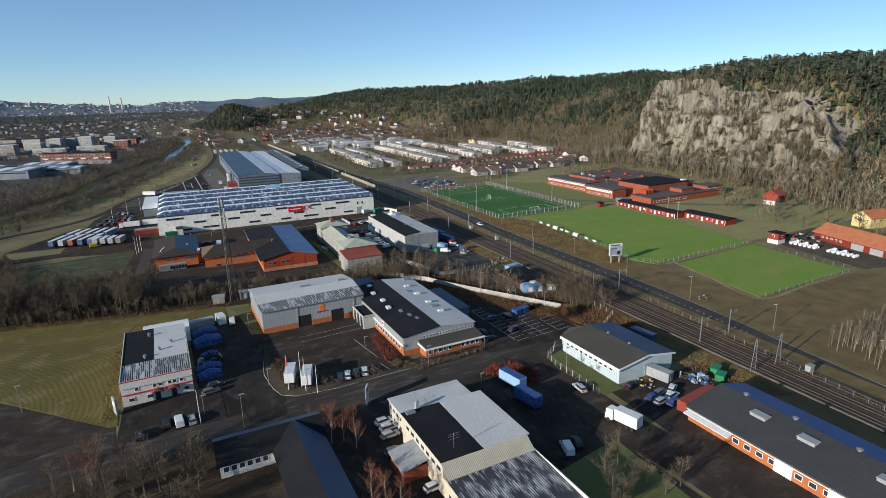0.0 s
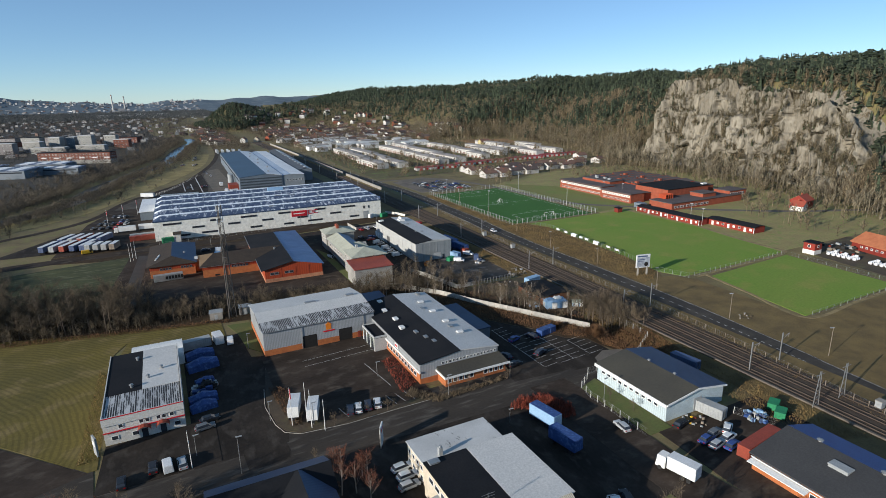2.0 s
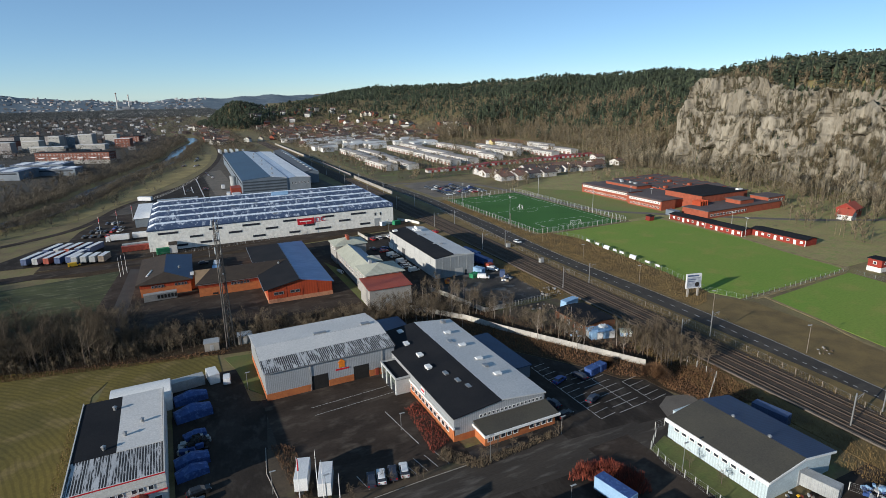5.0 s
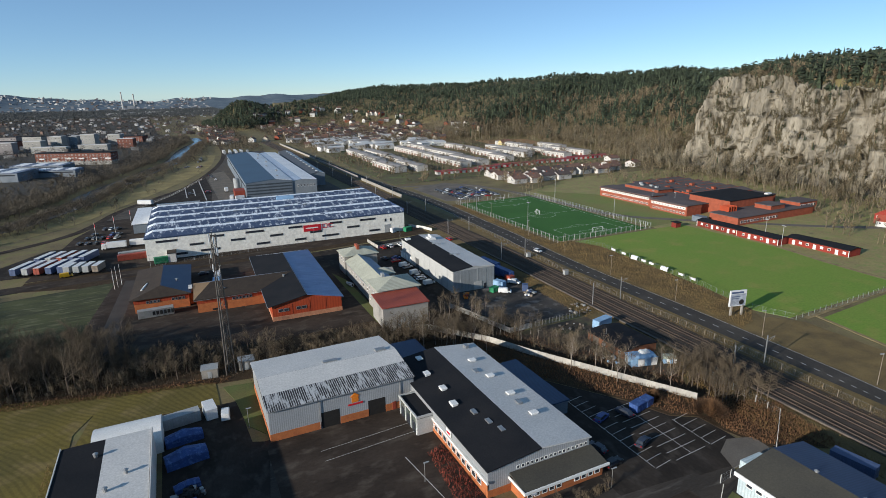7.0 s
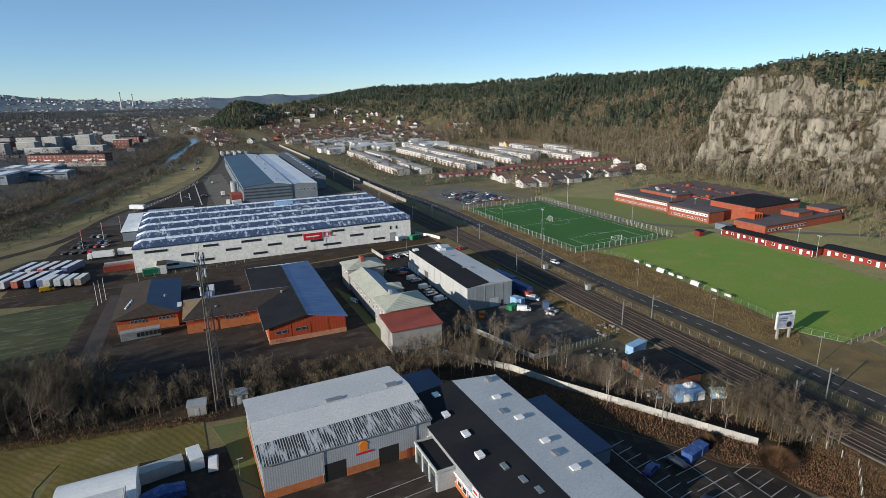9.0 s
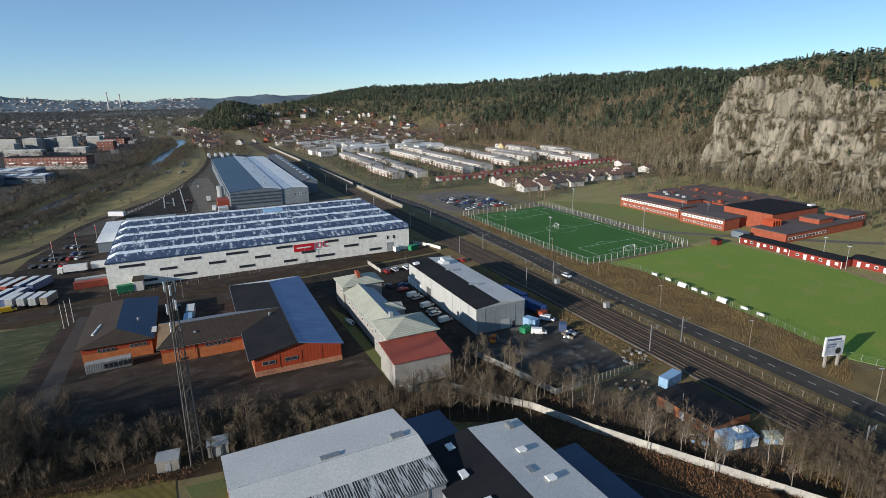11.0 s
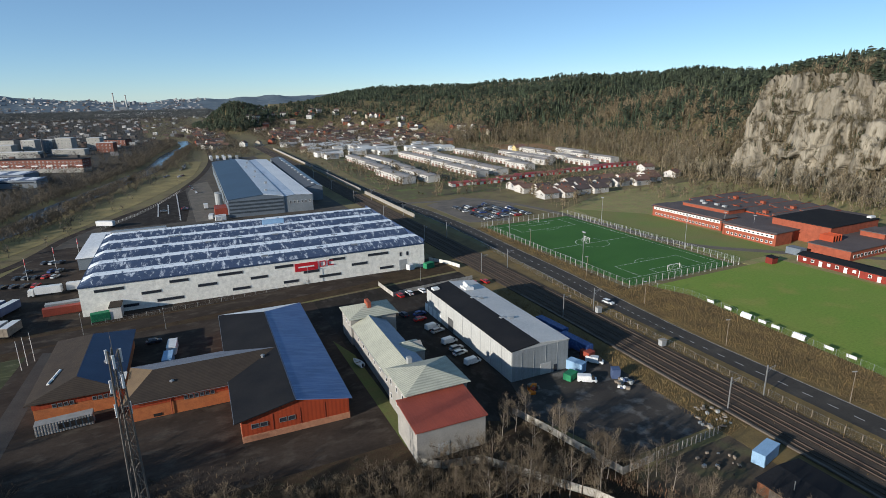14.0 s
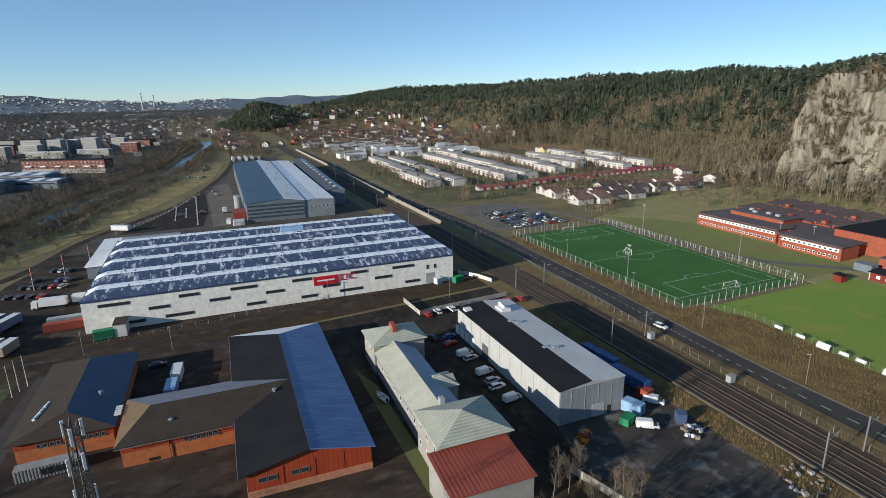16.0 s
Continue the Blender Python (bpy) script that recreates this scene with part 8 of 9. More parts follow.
def ribbed_box(L, W, H, m, z0=0.15, ribs=True):
    """A container or box body whose long sides are folded into ribs, as one closed skin."""
    if not ribs:
        return boxes((-L / 2, -W / 2, z0, L / 2, W / 2, z0 + H))
    n = int(L / 0.55)
    side = [(-L / 2, W / 2)]
    for i in range(n):
        x = -L / 2 + (i + 0.5) * L / n
        side += [(x - 0.15, W / 2), (x - 0.11, W / 2 + 0.05), (x + 0.11, W / 2 + 0.05), (x + 0.15, W / 2)]
    side.append((L / 2, W / 2))
    ring = side + [(-x, -y) for x, y in side]
    bm = bmesh.new()
    low = [bm.verts.new((x, y, z0)) for x, y in ring]
    top = [bm.verts.new((x, y, z0 + H)) for x, y in ring]
    for k in range(len(ring)):
        bm.faces.new((low[k - 1], top[k - 1], top[k], low[k]))
    bm.faces.new(low)
    bm.faces.new(top[::-1])
    bmesh.ops.recalc_face_normals(bm, faces=bm.faces)
    return bm


def container(x, y, yaw, m, label, L=6.1, W=2.44, H=2.5, name="shipping_container"):
    c = thing(name, label, "container", x, y, 0.06, yaw, group="containers")
    part("body", ribbed_box(L, W, H, m), m, c)
    part("roof_panel", soft(boxes((-L / 2 - 0.03, -W / 2 - 0.07, 0.15 + H + 0.004, L / 2 + 0.03, W / 2 + 0.07, 0.15 + H + 0.09)), 0.02), m, c)
    for s in (-1, 1):
        part("door", soft(boxes((L / 2 + 0.0, s * W / 4 - W / 4 + 0.08, 0.25, L / 2 + 0.07, s * W / 4 + W / 4 - 0.08, H)), 0.02), m, c)
    for s in (-0.25, 0.25):
        part("lock_rod", bar(bmesh.new(), (L / 2 + 0.1, s, 0.25), (L / 2 + 0.1, s, H), 0.03), steel, c)
    return c


def trailer(x, y, yaw, m, label, L=8.0, cab=None, top=None):
    """A box body on wheels, with a driver's cab in front if cab is a paint."""
    t = thing("truck" if cab else "trailer", label, "truck" if cab else "trailer", x, y, 0.07, yaw, group="lorries")
    part("box_body", soft(boxes((-L / 2, -1.25, 1.0, L / 2, 1.25, 3.7)), 0.05), m, t)
    if top:
        part("box_roof", boxes((-L / 2 + 0.06, -1.2, 3.7, L / 2 - 0.06, 1.2, 3.76)), top, t)
    part("chassis", boxes((-L / 2 + 0.3, -0.5, 0.6, L / 2 + (1.6 if cab else 0.6), 0.5, 0.98)), tyre, t)
    if cab:
        part("cab", soft(prism(bmesh.new(), (L / 2 + 0.35, -1.2, L / 2 + 2.4, 1.2), (L / 2 + 0.35, -1.12, L / 2 + 2.15, 1.12), 0.5, 3.0), 0.12, 2), cab, t)
        part("windscreen", boxes((L / 2 + 2.18, -1.05, 1.8, L / 2 + 2.40, 1.05, 2.6)), dark_glass, t)
    for s in (-0.63, 0.63):
        part("rear_door", boxes((-L / 2 - 0.06, s - 0.58, 1.05, -L / 2 - 0.01, s + 0.58, 3.6)), m, t)
    wheels(t, (-L / 2 + 1.2, -L / 2 + 2.4, L / 2 + (1.4 if cab else -1.0)), 1.2, 0.48)
    return t


lorry_white = mat("lorry_white", (0.68, 0.68, 0.67), (0.6, 0.6, 0.6), 0.45, 0.4, 4, 0.05)
trailer(13.2, 82.5, -108, lorry_white, "white box trailer with rear doors parked by flagpoles", 6.5)
trailer(16.8, 79.2, -108, lorry_white, "white box trailer with rear doors parked by flagpoles", 6.5)
trailer(74.6, 24.2, 104, lorry_white, "white box truck standing in the lane", 5.6, white_paint)
trailer(62.4, 51.6, 100, sky_paint, "long trailer with a pale blue side", 7.5, None, tarp_blue)
trailer(60.7, 42.4, 100, tarp_blue, "long trailer under a dark blue tarpaulin", 7.2, None, tarp_blue)
trailer(-29.5, 317, 176, lorry_white, "white articulated lorry at the warehouse", 8.5, white_paint)
trailer(-19.0, 317.6, 176, lorry_white, "white lorry trailer at the warehouse", 9.5)
container(-21.5, 292.2, 2, rust_red, "rust-red container before the warehouse", 12.2)
container(-21.5, 297.2, 2, grey_paint, "grey container before the warehouse", 12.2)
trailer(-20, 439, 150, lorry_white, "white trailer on the river lane", 10)
for i, (m, lab) in enumerate(((blue_paint, "dark blue"), (grey_paint, "grey"), (rust_red, "rust-red"), (blue_paint, "dark blue"), (blue_paint, "dark blue"))):
    trailer(-63 + i * 4.4, 291 - i * 1.4, 66, m, f"parked {lab} lorry trailer in a row", 13, None, lorry_white)
    trailer(-57 + i * 4.4, 305 - i * 1.4, 66, m, f"parked {lab} lorry trailer in a row", 12, None, lorry_white)
for i in range(4):
    trailer(-44.5 + i * 3.6, 281.5 - i * 1.2, 72, grey_paint if i < 3 else wood_pole, "parked grey lorry trailer in a row", 7.5, None, lorry_white)
park("yellow", -45.5, 275.5, 10, True)
for k in range(9):
    container(62 + (k % 5) * 7, 780 + (k // 5) * 14 + (k % 2) * 2, 86 + (k % 3) * 2, lorry_white if k % 4 else grey_paint, "white storage container beyond the factory hall", 10, 2.5, 3.6)
for x, y, yaw in ((40.6, 424, 4), (41.0, 428.5, 4), (36, 433, 80)):
    container(x, y, yaw, lorry_white, "pale container beside the factory hall", 6, 2.4, 2.4)
frost_kerb = mat("frosted_kerb", (0.58, 0.58, 0.58), (0.36, 0.36, 0.36), 0.8, 0.6, 4, 0.1)
for x, y0, y1 in ((19.1, 437, 542), (6.8, 456, 510), (12.8, 462, 500)):
    kb = thing("parking_kerb", "long low frosted kerb between parking bays", "kerb", x, y0, 0.04, group="parking kerbs")
    for k in range(int((y1 - y0) / 7)):
        part("kerb_stone", boxes((-0.35, k * 7, 0, 0.35, k * 7 + 5.2, 0.22)), frost_kerb, kb)
for k, x, y, yaw in (("silver", 14.3, 657, 60), ("white", 24.2, 646, 40), ("black", 27, 652, 60), ("grey", 12, 650, 60), ("dark", 30, 575, 80), ("white", 33, 540, 90), ("silver", 31, 560, 90), ("black", 22.5, 470, 0), ("red", 22.5, 474, 0), ("grey", 10, 470, 0)):
    park(k, x, y, yaw)
trailer(35.3, 466, 90, lorry_white, "white van body at the factory wall", 4.0)
trailer(115.0, 200, 95, tarp_blue, "long blue trailer in the shade by the railway", 12, None, tarp_blue)
trailer(114.0, 187.4, 95, tarp_blue, "long blue trailer in the shade by the railway", 11, None, tarp_blue)
container(-5.5, 133.5, 8, grey_paint, "grey open-topped container with scrap", 9)
container(1.2, 134.5, 98, lorry_white, "white metal storage container", 5)
container(97.6, 36.6, -78, grey_paint, "grey storage container beside the hall", 6.5)
container(111.8, 55.8, -82, blue_paint, "blue container beside the railway", 7.5)
container(95.6, 23.3, 7, rust_red, "long rust-red container beside the long hall", 12.2)
container(115.8, 131.5, 12, sky_paint, "pale blue container on the scrap yard", 6.5)
container(106.6, 178.0, -70, sky_paint, "white and blue box container by the hall", 4.6)
container(102.4, 175.0, 20, green_m, "green metal waste skip", 3.4, 2.2, 1.6, "waste_skip")
container(-10.9, 209.4, 2, mat("beige_container", (0.33, 0.31, 0.29), (0.25, 0.24, 0.22), 0.6, 0.5, 4, 0.1), "grey container painted with dark unreadable lettering", 11)
lt = thing("lettering", "dark unreadable block lettering on a container side", "lettering")
for i in range(6):
    part("bar", boxes((-11.9 + i * 1.15, 208.02 + i * 0.04, 0.9, -11.1 + i * 1.15, 208.16 + i * 0.04, 2.2)), black_m, lt)
container(113.2, 194.5, 100, blue_paint, "dark blue trailer body beside the hall", 12)
container(113.2, 181.4, 100, rust_red, "red container beside the railway", 3.2)
container(112.9, 170.2, 60, blue_paint, "small blue steel box", 2.2, 2.0, 2.4)
container(90.6, 90.6, 12, tarp_blue, "blue recycling skip in the car park", 3.4, 2.2, 1.8, "waste_skip")
container(93.9, 91.2, 12, tarp_blue, "blue recycling skip in the car park", 2.6, 2.2, 1.8, "waste_skip")
container(110.6, 28.4, 25, green_m, "green waste skip by the gate", 3.4, 2.1, 1.5, "waste_skip")
container(112.6, 31.4, 25, green_m, "green waste skip by the gate", 3.4, 2.1, 1.5, "waste_skip")
container(-9.6, 278.6, 6, green_m, "green recycling container with pale pattern", 5.6, 2.4, 2.6, "recycling_container")
container(110, 278.2, 15, green_m, "green recycling container beside the warehouse", 4.2, 2.4, 2.2, "recycling_container")
container(102.3, 279.8, 15, lorry_white, "round white tank beside the warehouse", 2.6, 2.2, 2.2, "storage_tank")
container(11.4, 241.6, 84, lorry_white, "white box trailer in the court", 6.5, 2.4, 2.4, "box_trailer")
container(10.2, 233.2, 84, sky_paint, "pale blue box trailer in the court", 6.5, 2.4, 2.4, "box_trailer")


def heap(name, label, cat, x, y, n, spread, size, mats_list, seed):
    """A heap of odd pieces."""
    r = random.Random(seed)
    h = thing(name, label, cat, x, y, 0.05)
    for k in range(n):
        a, q = r.uniform(0, math.tau), spread * math.sqrt(r.random())
        s = [size * r.uniform(0.4, 1.2) for _ in range(3)]
        bm = boxes((-s[0] / 2, -s[1] / 2, 0, s[0] / 2, s[1] / 2, s[2] * 0.7))
        soft(bm, 0.05)
        ob = part("piece", bm, mats_list[r.randrange(len(mats_list))], h)
        ob.matrix_basis = pose(q * math.cos(a), q * math.sin(a), max(0, (1 - q / spread) * size * 0.9 * (k % 3)), r.uniform(-12, 12), r.uniform(-12, 12), r.uniform(0, 180))


heap("scrap_heap", "heap of blue and grey crates by the gate", "heap", 105.8, 30.6, 36, 2.6, 0.9, [blue_paint, sky_paint, tarp_blue, grey_paint], 1)
heap("scrap_heap", "heap of machine parts and pallets", "heap", 112.6, 166.4, 24, 2.4, 0.9, [blue_paint, grey_paint, wood_pole, white_paint], 2)
heap("scrap_heap", "loose scrap metal on the muddy yard", "heap", 107, 134.5, 16, 4.5, 0.7, [wood_pole, concrete, black_m, steel], 3)
heap("scrap_heap", "pallets and boxes beside the shed", "heap", 102, 112, 12, 2.6, 0.8, [wood_pole, grey_paint, sky_paint, concrete], 4)
heap("timber_pallets", "stacked orange-brown pallets and crates", "pallets", 90.6, 174.6, 16, 1.8, 1.0, [wood_pole, rust_red, orange_sign], 5)
heap("scrap_heap", "clutter of barrows and tools by the hall", "heap", 92.5, 36.2, 16, 2.6, 0.6, [grey_paint, rust_red, yellow_paint, wood_pole], 6)
heap("machinery", "dark machines and frames between covered loads", "machinery", -4.6, 104.6, 30, 3.4, 1.5, [black_m, grey_paint, tyre, tarp_blue, steel], 14)
heap("scrap_heap", "scrap on top of the yard container", "heap", -5.5, 133.5, 10, 1.2, 0.7, [grey_paint, wood_pole, steel], 7)
heap("rubble", "rubble and boards by the railway", "heap", 118.5, 146.5, 24, 4.5, 0.8, [concrete, wood_pole, grey_paint], 8)
heap("machinery", "old farm machines in the yard", "machinery", 262, 100, 34, 9, 1.6, [grey_paint, rust_red, tyre, black_m, wood_pole], 9)
heap("rubble", "stones and debris on the soil strip", "heap", 156, 70, 12, 3, 0.5, [concrete, mud, wood_pole], 10)


def covered(x, y, L, W, H, yaw, seed):
    """A thing under a sagging blue tarpaulin."""
    r = random.Random(seed)
    t = thing("covered_boat", "long boat or load under a dark blue tarpaulin", "covered load", x, y, 0.05, yaw, group="covered loads")
    bm = bmesh.new()
    rows = []
    for i in range(9):
        u = -L / 2 + L * i / 8
        k = 1 - 0.35 * abs(i - 4) / 4
        rows.append([bm.verts.new((u, s * W / 2 * (1 if z < 0.3 else (0.9 if z < 0.8 else 0.25)), max(0, H * z * k + r.uniform(-0.1, 0.1) * (z > 0)))) for s, z in ((-1, 0), (-1, 0.7), (-1, 1.0), (1, 1.0), (1, 0.7), (1, 0))])
    for a, b in zip(rows, rows[1:]):
        for j in range(5):
            bm.faces.new((a[j], b[j], b[j + 1], a[j + 1]))
    bm.faces.new(rows[0])
    bm.faces.new(rows[-1][::-1])
    bmesh.ops.recalc_face_normals(bm, faces=bm.faces)
    part("tarpaulin", bm, tarp_blue, t)
    part("hull", boxes((-L / 2 + 0.4, -W / 2 + 0.3, 0.02, L / 2 - 0.4, W / 2 - 0.3, 0.3)), grey_paint, t)


for i, (x, y, L, W, H) in enumerate(((-4.6, 126.5, 7.5, 3.4, 2.6), (-4.4, 118.6, 8.0, 4.0, 3.2), (-4.6, 109.5, 4.6, 2.2, 1.6), (-5.6, 99.5, 6.5, 3.2, 2.6), (-5.8, 95.6, 6.0, 2.8, 2.4))):
    covered(x, y, L, W, H, 6 + 3 * (i % 3), i)
bt = thing("boat", "small open boat on the lawn by the house", "boat", 56.6, 208, 0.05, 100)
bm = bmesh.new()
prev = None
for i in range(9):
    u = -2.6 + 5.2 * i / 8
    w = 0.95 * math.sin(math.pi * min(1, 0.18 + i / 9.0)) ** 0.6
    row = [bm.verts.new(p) for p in ((u, -w, 1.0), (u, -w * 0.6, 0.35), (u, 0, 0.2), (u, w * 0.6, 0.35), (u, w, 1.0))]
    if prev:
        for j in range(4):
            bm.faces.new((prev[j], row[j], row[j + 1], prev[j + 1]))
    prev = row
hull = part("hull", bm, lorry_white, bt)
hull.modifiers.new("solid", "SOLIDIFY").thickness = 0.08
part("thwart", boxes((-0.2, -0.8, 0.7, 0.2, 0.8, 0.78)), wood_pole, bt)
part("engine", soft(boxes((-2.95, -0.25, 0.5, -2.6, 0.25, 1.4)), 0.06), black_m, bt)

# black-roofed scrap-yard shed
sh = thing("yard_shed", "low dark shed with rusty walls by the railway", "shed")
part("wall", walls(bmesh.new(), 105.6, 111, 117.4, 126, 2.7, 3.3, "y"), mat("rusty_boards", (0.30, 0.11, 0.05), (0.2, 0.09, 0.05), 0.85, 0.5, 5, 0.2), sh)
gable_roof(sh, 105.6, 111, 117.4, 126, 2.7, 3.3, "y", (roof_dark, roof_dark), None, 0.4)
panel(sh, "door", "W", 122.5, 0, 2.4, 2.3, 105.6, wood_pole)
panel(sh, "door", "W", 119, 0, 1.2, 2.0, 105.6, white_paint)
for i in range(2):
    window(sh, "W", 112.8 + i * 3.0, 1.2, 1.0, 0.9, 105.6)
part("chimney", bar(bmesh.new(), (108, 121, 2.8), (108, 121, 5.0), 0.09), steel, sh)


def tarped_stack(x, y, w, d, h, yaw, cover_m, label):
    """Crates and cages stacked under a loose sheet, its folds hanging over the edge."""
    r = random.Random(int(x * 7 + y))
    t = thing("tarped_stack", label, "crate stack", x, y, 0.05, yaw, group="tarped stacks")
    n = 0
    for i in range(4):
        for j in range(2):
            cw, cd, chh = w / 4, d / 2, h * r.uniform(0.72, 0.95)
            part("crate", boxes((-w / 2 + i * cw + 0.06, -d / 2 + j * cd + 0.06, 0, -w / 2 + (i + 1) * cw - 0.06, -d / 2 + (j + 1) * cd - 0.06, chh)), (sky_paint, grey_paint, white_paint, blue_paint)[n % 4], t)
            n += 1
    bm = bmesh.new()
    grid = [[bm.verts.new((-w / 2 - 0.15 + (w + 0.3) * i / 10, -d / 2 - 0.15 + (d + 0.3) * j / 6, h * 1.0 + r.uniform(-0.05, 0.22) - (0.7 * r.uniform(0.5, 1) if i in (0, 10) or j in (0, 6) else 0))) for j in range(7)] for i in range(11)]
    for i in range(10):
        for j in range(6):
            bm.faces.new((grid[i][j], grid[i + 1][j], grid[i + 1][j + 1], grid[i][j + 1]))
    part("sheet", bm, cover_m, t)


tarped_stack(108.4, 107.6, 7.6, 4.0, 2.8, -14, sky_paint, "stack of crates under a pale blue sheet beside the shed")
tarped_stack(109.2, 107.4, 2.4, 1.6, 3.6, -14, white_paint, "white wrapped boxes on the crate stack")
tarped_stack(115.6, 104.6, 3.4, 2.6, 1.9, -30, mat("pale_green_sheet", (0.42, 0.47, 0.38), (0.34, 0.38, 0.31), 0.6, 0.6, 4, 0.1), "crates under a pale green sheet by the railway")
for x, y in ((2.6, 155), (12, 155.6)):
    tb = thing("equipment_cabin", "small grey equipment cabin at the mast foot", "cabin", x, y, 0, -6, group="equipment cabins")
    part("wall", boxes((-2, -1.6, -0.1, 2, 1.6, 2.6)), concrete, tb)
    part("roof", boxes((-2.2, -1.8, 2.6, 2.2, 1.8, 2.8)), grey_paint, tb)
    part("door", boxes((-0.5, -1.66, 0, 0.5, -1.6, 2.0)), grey_paint, tb)

# ---- lattice mast ----
ms = thing("radio_mast", "tall galvanised lattice mast with antennas", "mast", 7.6, 154, 0, 12)
mast_m = mat("weathered_mast_steel", (0.12, 0.105, 0.09), (0.085, 0.075, 0.066), 0.7, 1.0, 6, 0.05)
MH = 38.8
legs = [(-1.2, -0.65), (1.2, -0.65), (0, 1.3)]
for lx_, ly_ in legs:
    part("leg", bar(bmesh.new(), (lx_, ly_, 0), (lx_ * 0.5, ly_ * 0.5, MH), 0.2, 6, 0.11), mast_m, ms)
bm = bmesh.new()
for i in range(18):
    z0, z1 = i * MH / 18, (i + 1) * MH / 18
    k0, k1 = 1 - 0.5 * z0 / MH, 1 - 0.5 * z1 / MH
    for j in range(3):
        a, b = legs[j], legs[(j + 1) % 3]
        if i % 2:
            a, b = b, a
        bar(bm, (a[0] * k0, a[1] * k0, z0), (b[0] * k1, b[1] * k1, z1), 0.05, 3)
        bar(bm, (a[0] * k0, a[1] * k0, z0), (b[0] * k0, b[1] * k0, z0), 0.025, 3)
part("bracing", bm, mast_m, ms)
for i, (a, z) in enumerate(((20, 37.5), (140, 37.7), (260, 37.3), (60, 34), (180, 33.5), (300, 34.2), (20, 29.5), (200, 30))):
    ax, ay = 0.95 * math.cos(radians(a)), 0.95 * math.sin(radians(a))
    part("antenna", soft(boxes((ax - 0.16, ay - 0.12, z - 1.0, ax + 0.16, ay + 0.12, z + 1.0)), 0.04), lorry_white, ms, "white panel antenna")
    part("bracket", bar(bmesh.new(), (0, 0.1, z), (ax, ay, z), 0.05, 4), mast_m, ms)
part("ladder", boxes((-0.35, -0.62, 0.3, -0.30, -0.57, 38), (0.30, -0.62, 0.3, 0.35, -0.57, 38)), mast_m, ms)
part("lightning_rod", bar(bmesh.new(), (0, 0, MH), (0, 0, MH + 2.5), 0.03), mast_m, ms)


# ---- poles ----
def one_mesh(name, bm, m):
    return finish(bm, name, m)


POLE = one_mesh("pole", bar(bmesh.new(), (0, 0, -0.2), (0, 0, 7.2), 0.09, 6, 0.06), wood_pole)
GPOLE = one_mesh("pole", bar(bmesh.new(), (0, 0, -0.2), (0, 0, 7.0), 0.08, 6, 0.05), steel)
ARM = one_mesh("lamp_head", soft(bar(boxes((-0.25, -0.15, 6.95, 0.9, 0.15, 7.1)), (0, 0, 6.9), (0.4, 0, 7.0), 0.05), 0.02), grey_paint)


def street_lamp(x, y, yaw=0, k=1.0, wood=False):
    s = thing("street_lamp", "slim street lamp on a grey pole", "street lamp", x, y, 0, yaw, group="street lamps")
    s.scale = (1, 1, k)
    part("pole", POLE if wood else GPOLE, None, s)
    part("lamp_head", ARM, None, s)


for x, y, yaw, k in ((7.5, 82.5, 0, 0.7), (8.7, 124.9, 0, 0.7), (36.6, 90.4, 0, 0.6), (67, 72.9, 0, 0.6), (54.9, 54.5, 0, 0.6), (48.5, 72, 0, 0.85), (-8.6, 76.4, 0, 0.7), (-1, 65.8, 0, 1.2), (-48.1, 99.2, 0, 1.0), (80, 52, 0, 0.9),
                     (151.1, 71.9, 160, 1.2), (150.8, 40.9, 160, 1.2), (152.3, 135.9, 160, 1.15), (151.8, 103.1, 160, 1.2), (153.5, 169.6, 160, 1.15), (160.5, 238, 160, 1.15), (158.0, 205, 160, 1.15), (167.5, 287, 160, 1.15), (169, 320, 160, 1.15), (150, 12, 160, 1.2),
                     (9.7, 260.1, 90, 1.0), (-13.5, 267.3, 90, 1.0), (60, 281, 90, 1.0), (100, 264, 90, 1.0), (16, 76, 0, 0.8)):
    street_lamp(x, y, yaw, k, 145 < x < 170)
FLAG = one_mesh("pole", bar(bmesh.new(), (0, 0, -0.2), (0, 0, 9.5), 0.09, 6, 0.05), white_paint)
CAP = one_mesh("finial", bar(bmesh.new(), (0, 0, 9.5), (0, 0, 9.7), 0.09, 6), steel)
for x, y, k, red in ((11.6, 77.9, 1, 1), (14.9, 77.7, 1.05, 0), (15.3, 74.8, 1, 0), (17.7, 72.6, 0.8, 0), (-26, 248, 0.9, 0), (-25, 250.5, 0.9, 0), (-23.8, 253, 0.9, 0), (-40.5, 341.7, 1, 1), (-32.9, 357.2, 1, 1), (-25.6, 371.3, 1, 1), (-9.7, 72.4, 0.9, 0)):
    fp = thing("flagpole", "white flagpole with a furled flag" if red else "bare white flagpole without a flag", "flagpole", x, y, 0, 0, group="flagpoles")
    fp.scale = (1, 1, k)
    part("pole", FLAG, None, fp)
    part("finial", CAP, None, fp)
    if red:
        part("flag", bar(bmesh.new(), (0.12, 0, 6.8), (0.14, 0, 9.2), 0.16, 6, 0.1), red_sign, fp, "furled red flag")
FL = one_mesh("pole", bar(bmesh.new(), (0, 0, -0.2), (0, 0, 15), 0.16, 7, 0.08), steel)
FH = one_mesh("floodlight", soft(boxes((-0.9, -0.2, 14.8, 0.9, 0.2, 15.3)), 0.05), grey_paint)
